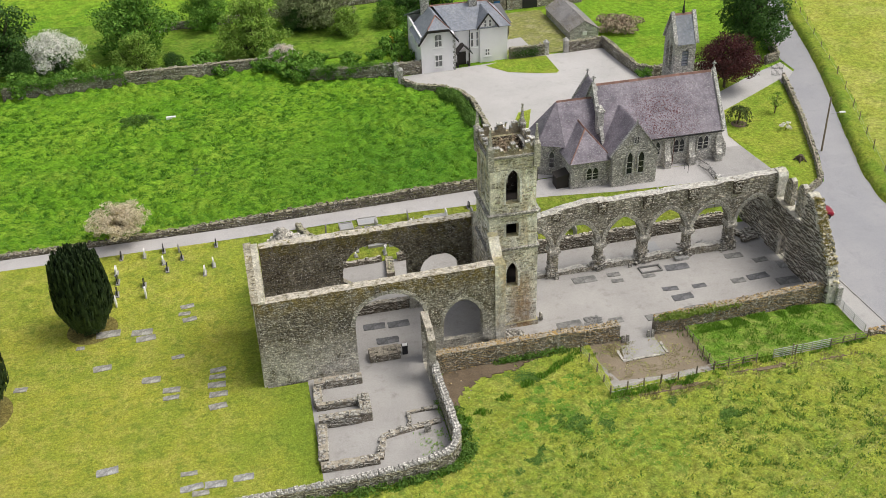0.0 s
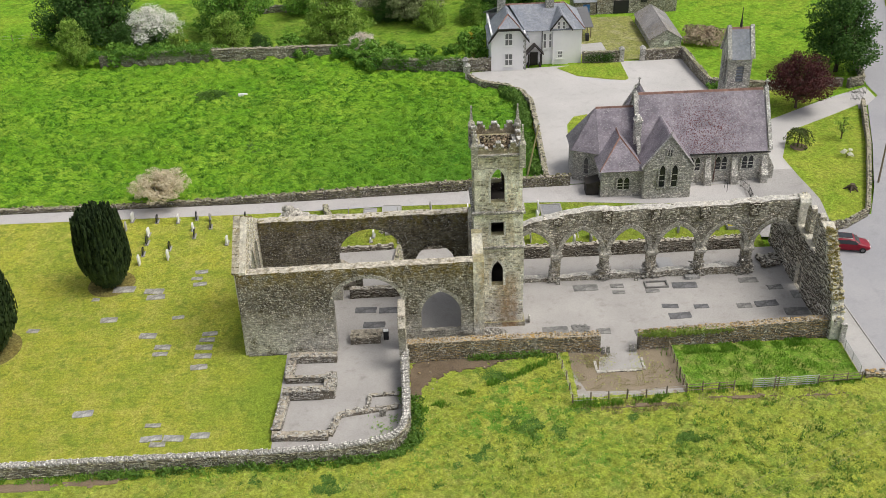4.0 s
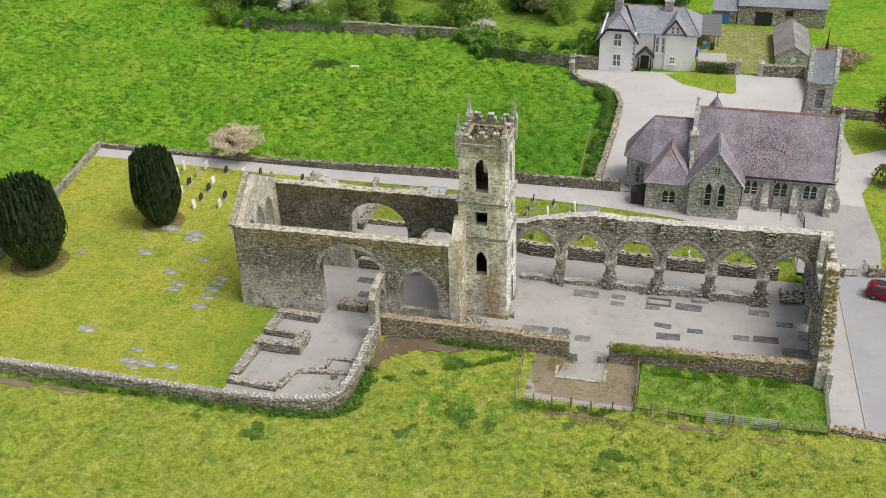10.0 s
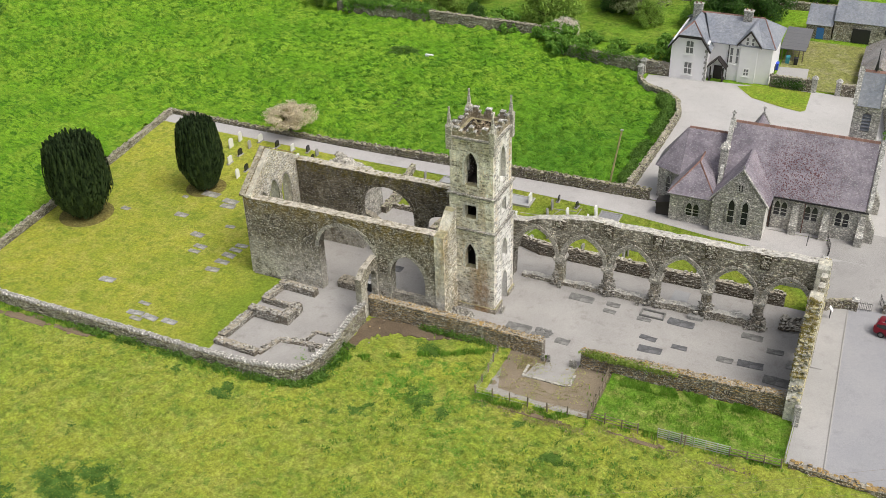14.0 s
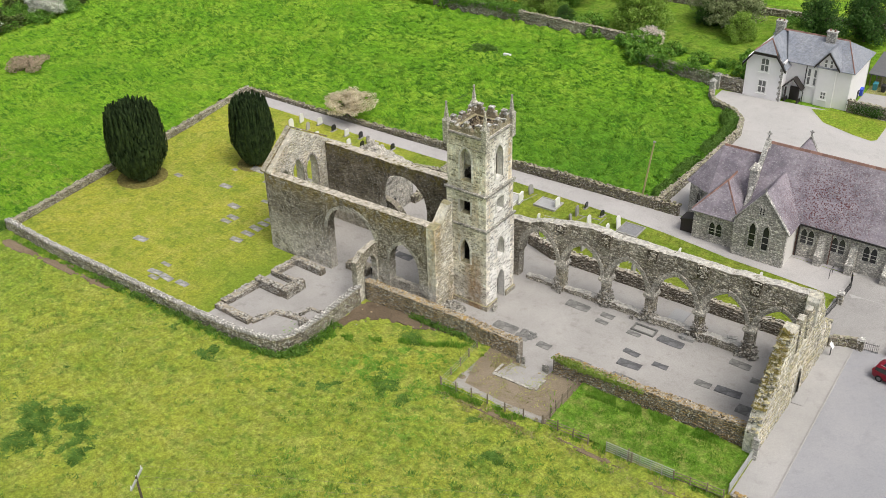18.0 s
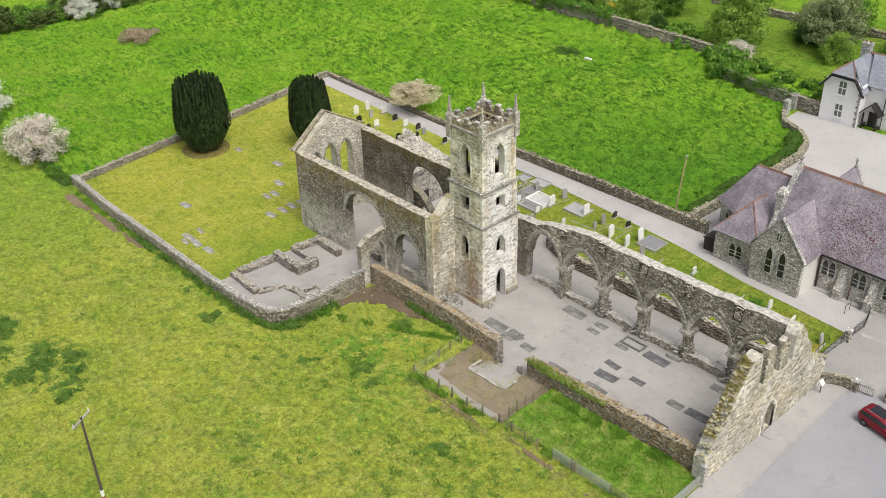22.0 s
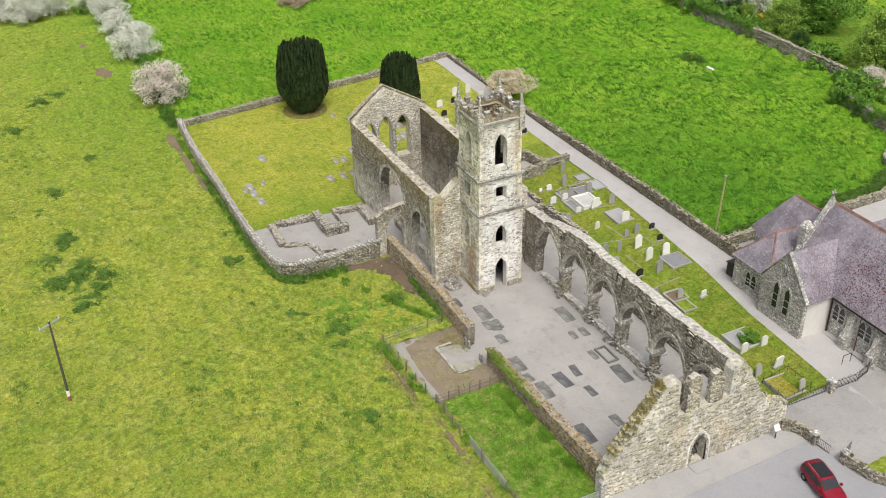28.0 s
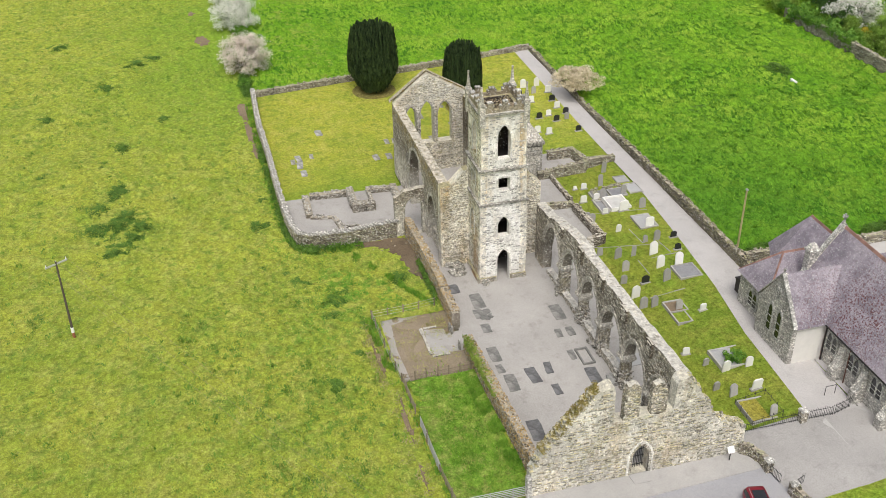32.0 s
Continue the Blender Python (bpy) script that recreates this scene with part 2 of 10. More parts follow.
def slate_mat(name, a, b2, moss, moss_amount=0.5, dashes=0.7, spot=None):
    """Slates with mortar dashes and moss dots; spot: (centre, reach) of the place where the moss is thick."""
    m, nt, b = mat_base(name, 0.62)
    b.inputs["Specular IOR Level"].default_value = 0.22
    co = coord(nt)
    g = nt.nodes.new("ShaderNodeNewGeometry")
    col = blend(nt, span(nt, noise_fac(nt, co, 0.45, 4), 0.38, 0.62), a, b2)
    col = value_shift(nt, col, g.outputs["Random Per Island"], 0.87, 1.13)
    share = span(nt, noise_fac(nt, co, 0.16, 2), 0.4, 0.56)
    if spot:
        far = nt.nodes.new("ShaderNodeVectorMath")
        far.operation = "DISTANCE"
        nt.links.new(warped(nt, co, 2.5, 0.35), far.inputs[0])
        far.inputs[1].default_value = spot[0]
        share = span(nt, far.outputs["Value"], spot[1], spot[1] * 0.3, 0.12, 1.0)
    col = blend(nt, times(nt, span(nt, noise_fac(nt, co, 6.5, 1, 0.5), 0.53, 0.6), times(nt, share, moss_amount)), col, moss)
    col = blend(nt, times(nt, span(nt, noise_fac(nt, coord(nt, (1.0, 1.3, 1.7)), 5.0, 1, 0.5), 0.6, 0.68), dashes), col, (0.5, 0.49, 0.47))
    col = value_shift(nt, col, noise_fac(nt, co, 8, 4, 0.7), 0.75, 1.25)
    nt.links.new(col, b.inputs["Base Color"])
    bump(nt, b, noise_fac(nt, co, 12, 4, 0.7), 0.3, 0.03)
    return m


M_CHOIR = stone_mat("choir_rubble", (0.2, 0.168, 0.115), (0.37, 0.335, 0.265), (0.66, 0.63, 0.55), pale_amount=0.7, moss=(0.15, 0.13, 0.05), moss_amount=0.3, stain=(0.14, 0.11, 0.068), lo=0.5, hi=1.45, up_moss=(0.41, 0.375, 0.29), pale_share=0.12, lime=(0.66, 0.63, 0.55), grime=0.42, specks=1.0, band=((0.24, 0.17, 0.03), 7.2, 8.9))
M_RING = stone_mat("pale_ring_stones", (0.52, 0.49, 0.42), (0.64, 0.6, 0.52), pale_amount=0.4, lo=0.8, hi=1.2, grime=0.2)
M_CHOIR_DARK = stone_mat("dark_choir_rubble", (0.13, 0.108, 0.074), (0.28, 0.25, 0.195), (0.55, 0.52, 0.46), pale_amount=0.5, moss=(0.1, 0.085, 0.035), moss_amount=0.3, stain=(0.1, 0.08, 0.05), lo=0.55, hi=1.4, up_moss=(0.26, 0.23, 0.13), pale_share=0.06, lime=(0.46, 0.44, 0.39), grime=0.35, specks=0.3, band=((0.16, 0.14, 0.03), 8.2, 9.6))
M_TOWER = stone_mat("tower_rubble", (0.44, 0.395, 0.31), (0.7, 0.655, 0.56), (0.76, 0.74, 0.68), 0.5, moss=(0.3, 0.24, 0.13), moss_amount=0.22, stain=(0.36, 0.27, 0.15), lo=0.68, hi=1.32, up_moss=(0.3, 0.27, 0.15), pale_share=0.15, specks=0.3, streak=((0.33, 0.2, 0.09), 23.3, 25.0, 76.7, 6.0))
M_TOWER_WHITE = stone_mat("tower_whitewash", (0.72, 0.7, 0.65), (0.87, 0.855, 0.81), (0.9, 0.89, 0.86), 0.4, stain=(0.62, 0.56, 0.46), lo=1, hi=1, pale_share=0, grime=0.13, specks=0)
M_TOWER_GREY = stone_mat("tower_grey_stones", (0.46, 0.44, 0.395), (0.66, 0.64, 0.59), (0.78, 0.76, 0.72), 0.4, lo=0.7, hi=1.3, pale_share=0.2, grime=0.2, specks=0)
M_TOWER_MORTAR = stone_mat("tower_limewash", (0.66, 0.61, 0.51), (0.84, 0.81, 0.73), (0.84, 0.82, 0.76), 0.4, moss=(0.36, 0.3, 0.17), moss_amount=0.25, stain=(0.48, 0.35, 0.18), lo=1, hi=1, up_moss=(0.3, 0.27, 0.15), pale_share=0, specks=0.2, streak=((0.33, 0.2, 0.09), 23.3, 25.0, 76.7, 6.0))
M_CHOIR_JOINT = stone_mat("choir_mortar", (0.12, 0.1, 0.07), (0.23, 0.205, 0.165), (0.5, 0.47, 0.41), pale_amount=0.5, moss=(0.12, 0.105, 0.04), moss_amount=0.3, lo=1, hi=1, up_moss=(0.5, 0.46, 0.38), pale_share=0, lime=(0.5, 0.475, 0.41), grime=0.35, specks=0.6, band=((0.17, 0.125, 0.025), 7.2, 8.9))
M_ARCADE_JOINT = stone_mat("arcade_mortar", (0.15, 0.13, 0.1), (0.29, 0.265, 0.22), pale_amount=0.4, lo=1, hi=1, up_moss=(0.52, 0.5, 0.45), pale_share=0)
M_JOINT = stone_mat("dark_joints", (0.14, 0.122, 0.092), (0.23, 0.2, 0.16), pale_amount=0.3, lo=1, hi=1, up_moss=(0.36, 0.32, 0.25), pale_share=0)
M_PARAPET = stone_mat("parapet_rubble", (0.25, 0.21, 0.14), (0.35, 0.31, 0.23), (0.62, 0.6, 0.54), 0.6, moss=(0.24, 0.19, 0.1), moss_amount=0.4, lo=1, hi=1, up_moss=(0.34, 0.29, 0.18), pale_share=0)
M_TOWER_SHADE = stone_mat("tower_shade_stone", (0.06, 0.05, 0.04), (0.1, 0.085, 0.07), (0.16, 0.15, 0.13), 0.2, lo=1, hi=1, pale_share=0)
M_ARCADE = stone_mat("arcade_rubble", (0.3, 0.265, 0.2), (0.55, 0.505, 0.42), (0.7, 0.68, 0.61), pale_amount=0.6, moss=(0.25, 0.22, 0.1), moss_amount=0.25, stain=(0.22, 0.185, 0.125), lo=0.5, hi=1.45, up_moss=(0.55, 0.52, 0.45), pale_share=0.14, grime=0.4, size=3.8)
M_GABLE = stone_mat("gable_rubble", (0.36, 0.34, 0.29), (0.56, 0.535, 0.47), (0.72, 0.7, 0.64), 0.6, moss=(0.3, 0.31, 0.12), moss_amount=0.18, stain=(0.46, 0.39, 0.28), lo=0.5, hi=1.4, up_moss=(0.44, 0.39, 0.22), pale_share=0.25)
M_GABLE_MORTAR = stone_mat("gable_mortar", (0.53, 0.5, 0.43), (0.67, 0.645, 0.58), (0.76, 0.74, 0.68), 0.4, moss=(0.36, 0.37, 0.16), moss_amount=0.14, stain=(0.52, 0.44, 0.32), lo=1, hi=1, up_moss=(0.52, 0.49, 0.4), pale_share=0)
M_LOW = stone_mat("boundary_rubble", (0.2, 0.172, 0.13), (0.35, 0.315, 0.25), pale_amount=0.55, moss=(0.15, 0.16, 0.05), moss_amount=0.3, up_moss=(0.33, 0.32, 0.2), pale_share=0.16, specks=0.9)
M_PATHWALL = stone_mat("mossy_path_wall", (0.13, 0.11, 0.08), (0.23, 0.205, 0.16), pale_amount=0.35, moss=(0.13, 0.14, 0.045), moss_amount=0.35, up_moss=(0.24, 0.23, 0.12), pale_share=0.1, specks=0.8)
M_ORANGE = stone_mat("lichened_rubble", (0.19, 0.158, 0.115), (0.35, 0.31, 0.25), (0.68, 0.66, 0.6), pale_amount=0.8, moss=(0.24, 0.165, 0.06), moss_amount=0.35, lo=0.45, hi=1.55, up_moss=(0.36, 0.24, 0.085), pale_share=0.2, specks=1.0)
M_AISLE = stone_mat("dark_rubble", (0.12, 0.097, 0.07), (0.2, 0.172, 0.13), (0.42, 0.4, 0.35), pale_amount=0.3, specks=0.3, up_moss=(0.5, 0.47, 0.4), pale_share=0.06)
M_FOOT = stone_mat("footing_rubble", (0.2, 0.178, 0.145), (0.33, 0.305, 0.262), (0.56, 0.54, 0.5), pale_amount=0.7, up_moss=(0.42, 0.4, 0.35), pale_share=0.2, specks=0.8)
M_PALECOPE = stone_mat("pale_coping", (0.46, 0.44, 0.4), (0.6, 0.58, 0.53), (0.7, 0.69, 0.65), 0.6, up_moss=None)
M_DRESSED = stone_mat("dressed_granite", (0.35, 0.33, 0.285), (0.45, 0.43, 0.38), pale_amount=0.4, lo=0.7, hi=1.25)
M_CHURCH = stone_mat("church_stone", (0.55, 0.525, 0.475), (0.7, 0.675, 0.62), pale_amount=0.4, lo=0.66, hi=1.3, pale_share=0.1, grime=0.16, specks=0.2)
M_CHTRIM = stone_mat("church_trim", (0.5, 0.485, 0.45), (0.58, 0.57, 0.53), pale_amount=0.3, lo=0.85, hi=1.15)
M_PALESURR = stone_mat("pale_surround", (0.62, 0.6, 0.55), (0.72, 0.7, 0.65), pale_amount=0.3, lo=1, hi=1, pale_share=0)
M_SLATE = slate_mat("purple_slate", (0.195, 0.174, 0.205), (0.315, 0.282, 0.318), (0.12, 0.045, 0.045), 0.95, 0.45, spot=((51.0, 104.4, 8.6), 5.8))
M_SLATE2 = slate_mat("grey_slate", (0.225, 0.245, 0.285), (0.29, 0.305, 0.34), (0.16, 0.14, 0.11), 0.2, 0.2)
M_RIDGE = plain_mat("clay_ridge", (0.27, 0.155, 0.125), 0.8, vary=0.25)
M_RENDER = plain_mat("pale_render", (0.84, 0.825, 0.83), 0.85, vary=0.04, scale=1.2)
M_WHITE = plain_mat("white_paint", (0.8, 0.8, 0.78), 0.6, vary=0.05)
M_DARKWOOD = plain_mat("dark_timber", (0.035, 0.03, 0.027), 0.6)
M_GLASS = plain_mat("dark_glass", (0.02, 0.022, 0.025), 0.12, vary=0.05, spec=0.6)
M_SASHGLASS = plain_mat("sash_glass", (0.17, 0.17, 0.17), 0.1, vary=0.1, spec=0.6)
M_SHEETROOF = plain_mat("dark_sheet_roof", (0.15, 0.15, 0.155), 0.7, vary=0.15)
M_IRON = plain_mat("black_iron", (0.03, 0.03, 0.03), 0.5)
M_GALV = plain_mat("galvanised_steel", (0.5, 0.5, 0.48), 0.45, 0.6)
M_TIMBER = plain_mat("weathered_timber", (0.22, 0.18, 0.13), 0.9, vary=0.25)
M_POLE = plain_mat("pole_timber", (0.085, 0.07, 0.055), 0.9, vary=0.2)
M_BARK = plain_mat("bark", (0.09, 0.07, 0.05), 0.95, vary=0.25)
M_LAWNG = grass_mat("graveyard_grass", (0.2, 0.29, 0.035), (0.25, 0.3, 0.04), (0.34, 0.33, 0.07), (0.11, 0.18, 0.025), 0.9, 0.12, 0.5, 0.5)
M_LAWNC = grass_mat("church_lawn_grass", (0.22, 0.34, 0.035), (0.29, 0.37, 0.045), (0.4, 0.41, 0.08), (0.13, 0.23, 0.025), 0.9, 0.12, 0.5, 0.4)
M_LAWN = grass_mat("mown_lawn", (0.42, 0.43, 0.06), (0.32, 0.38, 0.05), (0.5, 0.46, 0.11), (0.17, 0.26, 0.035), 1.1, 0.14, 0.6, 0.65, lush=((0.24, 0.34, 0.04), 56, 58, -7, 0.5), edge=(0.48, 0.6), grain=0.36)
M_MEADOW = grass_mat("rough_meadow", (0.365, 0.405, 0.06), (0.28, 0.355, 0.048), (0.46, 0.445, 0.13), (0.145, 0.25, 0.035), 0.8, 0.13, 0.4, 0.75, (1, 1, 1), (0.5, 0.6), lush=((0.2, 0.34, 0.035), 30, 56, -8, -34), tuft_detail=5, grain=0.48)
# the pasture's dark dashes also put shade between tussocks into the colour
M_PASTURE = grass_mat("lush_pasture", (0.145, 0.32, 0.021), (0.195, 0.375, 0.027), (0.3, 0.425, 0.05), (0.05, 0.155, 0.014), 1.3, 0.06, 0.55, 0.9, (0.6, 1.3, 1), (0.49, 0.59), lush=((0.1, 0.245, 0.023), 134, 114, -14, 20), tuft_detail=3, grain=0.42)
M_FARFIELD = grass_mat("far_pasture", (0.17, 0.34, 0.025), (0.22, 0.38, 0.03), (0.33, 0.4, 0.05), (0.08, 0.2, 0.016), 0.6, 0.05, 0.5, 0.8)
M_GRAVEL = gravel_mat("pale_gravel", (0.43, 0.415, 0.4), (0.49, 0.472, 0.456), (0.36, 0.345, 0.33))
M_PATHGRAVEL = gravel_mat("path_gravel", (0.41, 0.392, 0.38), (0.465, 0.445, 0.432), (0.34, 0.322, 0.31), 0.2)
M_FORECOURT = gravel_mat("grey_forecourt_gravel", (0.31, 0.298, 0.285), (0.37, 0.355, 0.34), (0.24, 0.228, 0.215), 0.3)
M_FLOOR = gravel_mat("nave_gravel", (0.335, 0.32, 0.303), (0.395, 0.378, 0.357), (0.235, 0.218, 0.197), 0.2)
M_TARMAC = gravel_mat("worn_tarmac", (0.3, 0.3, 0.315), (0.34, 0.335, 0.345), (0.26, 0.26, 0.27))
M_CONCRETE = gravel_mat("concrete", (0.36, 0.35, 0.335), (0.41, 0.395, 0.38), (0.3, 0.29, 0.275))
M_EARTH = gravel_mat("bare_earth", (0.17, 0.125, 0.08), (0.24, 0.185, 0.125), (0.1, 0.08, 0.05), 0.45)
M_YARD = gravel_mat("trodden_yard", (0.2, 0.158, 0.107), (0.28, 0.23, 0.165), (0.13, 0.115, 0.06), 0.45)
M_SOIL = gravel_mat("dark_soil", (0.115, 0.085, 0.055), (0.17, 0.128, 0.085), (0.07, 0.055, 0.038), 0.5)
M_LITTER = grass_mat("needle_litter", (0.24, 0.2, 0.06), (0.2, 0.18, 0.06), (0.3, 0.26, 0.09), (0.15, 0.15, 0.04), 1.2, 0.4)
M_LAWNSLAB = stone_mat("weathered_slab_stone", (0.26, 0.25, 0.22), (0.36, 0.345, 0.305), (0.45, 0.44, 0.4), pale_amount=0.4, lo=1.0, hi=1.0, pale_share=0, specks=0, grime=0.15)
M_SLAB = stone_mat("grave_slab_stone", (0.17, 0.168, 0.16), (0.24, 0.235, 0.22), (0.3, 0.295, 0.28), pale_amount=0.0, lo=1.0, hi=1.0, pale_share=0, specks=0, grime=0.15)
M_MARBLE = plain_mat("white_marble", (0.76, 0.75, 0.72), 0.5, vary=0.06)
M_BLACKGR = plain_mat("black_granite", (0.025, 0.025, 0.028), 0.25, vary=0.1, spec=0.5)
M_GREYST = plain_mat("grey_headstone", (0.34, 0.33, 0.31), 0.85, vary=0.2)

# ---- builders ----
from mathutils.geometry import tessellate_polygon

RNG = random.Random(7)


def thing(name, label, category, group="", kind="", at=(0, 0, 0)):
    e = new(name)
    e.location = at
    e.empty_display_size = 0.3
    return tagged(e, label, category, group, kind)


def link_mesh(name, me, material, parent=None, label=""):
    if material:
        me.materials.append(material)
    ob = new(name, me)
    if parent is not None:
        ob.parent = parent
        chain = parent.matrix_basis.copy()
        if parent.parent is not None:
            chain = parent.parent.matrix_basis @ parent.matrix_parent_inverse @ chain if parent.matrix_parent_inverse != Matrix() else parent.parent.matrix_basis @ chain
        if chain != Matrix():
            ob.matrix_parent_inverse = chain.inverted()
    if label:
        ob["label"] = label
    return ob


def part(name, bm, material, parent=None, label="", smooth=False):
    me = bpy.data.meshes.new(name)
    bmesh.ops.recalc_face_normals(bm, faces=bm.faces)
    if smooth:
        for f in bm.faces:
            f.smooth = True
    bm.to_mesh(me)
    bm.free()
    return link_mesh(name, me, material, parent, label)


def raw_part(name, verts, faces, material, parent=None, label="", stuff=False, smooth=False):
    me = bpy.data.meshes.new(name)
    me.from_pydata([tuple(v) for v in verts], [], faces)
    if smooth:
        me.polygons.foreach_set("use_smooth", [True] * len(me.polygons))
    me.update()
    ob = link_mesh(name, me, material, parent, label)
    if stuff:
        ob["kind"] = "stuff"
    return ob


def box(bm, x0, x1, y0, y1, z0, z1, m=None):
    vs = [bm.verts.new((x, y, z)) for z in (z0, z1) for x, y in ((x0, y0), (x1, y0), (x1, y1), (x0, y1))]
    if m is not None:
        for v in vs:
            v.co = m @ v.co
    for q in ((3, 2, 1, 0), (4, 5, 6, 7), (0, 1, 5, 4), (1, 2, 6, 5), (2, 3, 7, 6), (3, 0, 4, 7)):
        bm.faces.new([vs[i] for i in q])
    return vs


def hexa(bm, pts):
    """A six-sided block from eight corners: four below, four above."""
    vs = [bm.verts.new(p) for p in pts]
    for q in ((3, 2, 1, 0), (4, 5, 6, 7), (0, 1, 5, 4), (1, 2, 6, 5), (2, 3, 7, 6), (3, 0, 4, 7)):
        bm.faces.new([vs[i] for i in q])


def prism(bm, poly, z0, z1):
    n = len(poly)
    lo = [bm.verts.new((x, y, z0 if not callable(z0) else z0(x, y))) for x, y in poly]
    hi = [bm.verts.new((x, y, z1 if not callable(z1) else z1(x, y))) for x, y in poly]
    for i in range(n):
        bm.faces.new((lo[i], lo[(i + 1) % n], hi[(i + 1) % n], hi[i]))
    for t in tessellate_polygon([[Vector((x, y, 0)) for x, y in poly]]):
        bm.faces.new([hi[i] for i in t])
        bm.faces.new([lo[i] for i in reversed(t)])


def tube(bm, p0, p1, r0, r1, sides=8):
    p0, p1 = Vector(p0), Vector(p1)
    q = (p1 - p0).to_track_quat("Z", "Y")
    a = [bm.verts.new(p0 + q @ Vector((r0 * math.cos(2 * math.pi * i / sides), r0 * math.sin(2 * math.pi * i / sides), 0))) for i in range(sides)]
    b = [bm.verts.new(p1 + q @ Vector((r1 * math.cos(2 * math.pi * i / sides), r1 * math.sin(2 * math.pi * i / sides), 0))) for i in range(sides)]
    for i in range(sides):
        bm.faces.new((a[i], a[(i + 1) % sides], b[(i + 1) % sides], b[i]))
    bm.faces.new(b)
    bm.faces.new(a[::-1])


def arch(u0, u1, zs, za, n=7):
    """Points of an arch from (u0, zs) over its head at za to (u1, zs)."""
    w, h = (u1 - u0) / 2, za - zs
    c = (u0 + u1) / 2
    pts = []
    if h > w * 1.02:
        r = (w * w + h * h) / (2 * w)
        end = math.asin(min(1, h / r)) if h <= r else math.pi / 2
        for i in range(n + 1):
            a = end * i / n
            pts.append((u0 + r - r * math.cos(a), zs + r * math.sin(a)))
    else:
        for i in range(n + 1):
            a = math.pi / 2 * i / n
            pts.append((c - w * math.cos(a), zs + h * math.sin(a)))
    return pts + [(2 * c - u, z) for u, z in reversed(pts[:-1])]


def doorway(u0, u1, z0, zs, za, n=7):
    return [(u0, z0)] + arch(u0, u1, zs, za, n) + [(u1, z0)]


def ragged(p0, p1, step=0.5, amp=0.12, seed=1):
    """Points from p0 to p1 (p1 left out) with an uneven run between."""
    r = random.Random(seed)
    n = max(1, int(math.dist(p0, p1) / step))
    out = [p0]
    for i in range(1, n):
        k = (i + r.uniform(-0.3, 0.3)) / n
        out.append((p0[0] + (p1[0] - p0[0]) * k, p0[1] + (p1[1] - p0[1]) * k + r.uniform(-amp, amp)))
    return out


class Plane:
    """A wall plane: u runs along U, z up, d through the wall along N."""

    def __init__(self, o, u, n):
        self.o, self.u, self.n = Vector(o), Vector(u).normalized(), Vector(n).normalized()

    def at(self, u, z, d=0.0):
        return self.o + self.u * u + self.n * d + Vector((0, 0, z))


def wall_along_x(y):
    return Plane((0, y, 0), (1, 0, 0), (0, 1, 0))


def wall_along_y(x):
    return Plane((x, 0, 0), (0, 1, 0), (-1, 0, 0))


def panel(bm, pl, loops, th, d0=0.0):
    """A wall of thickness th with holes: loops[0] is the outline, the rest are openings."""
    base, flat, rings = 0, [], []
    for lp in loops:
        rings.append(range(base, base + len(lp)))
        base += len(lp)
        flat += lp
    a = [bm.verts.new(pl.at(u, z, d0)) for u, z in flat]
    b = [bm.verts.new(pl.at(u, z, d0 + th)) for u, z in flat]
    for t in tessellate_polygon([[Vector((u, z, 0)) for u, z in lp] for lp in loops]):
        try:
            bm.faces.new([a[i] for i in t])
            bm.faces.new([b[i] for i in reversed(t)])
        except ValueError:
            pass
    for r in rings:
        r = list(r)
        for i, j in zip(r, r[1:] + r[:1]):
            bm.faces.new((a[i], a[j], b[j], b[i]))


def inside(lp, u, z):
    res = np.zeros(len(u), bool)
    n = len(lp)
    for i in range(n):
        (x0, y0), (x1, y1) = lp[i], lp[(i + 1) % n]
        if y0 == y1:
            continue
        hit = ((y0 > z) != (y1 > z)) & (u < (x1 - x0) * (z - y0) / (y1 - y0) + x0)
        res ^= hit
    return res


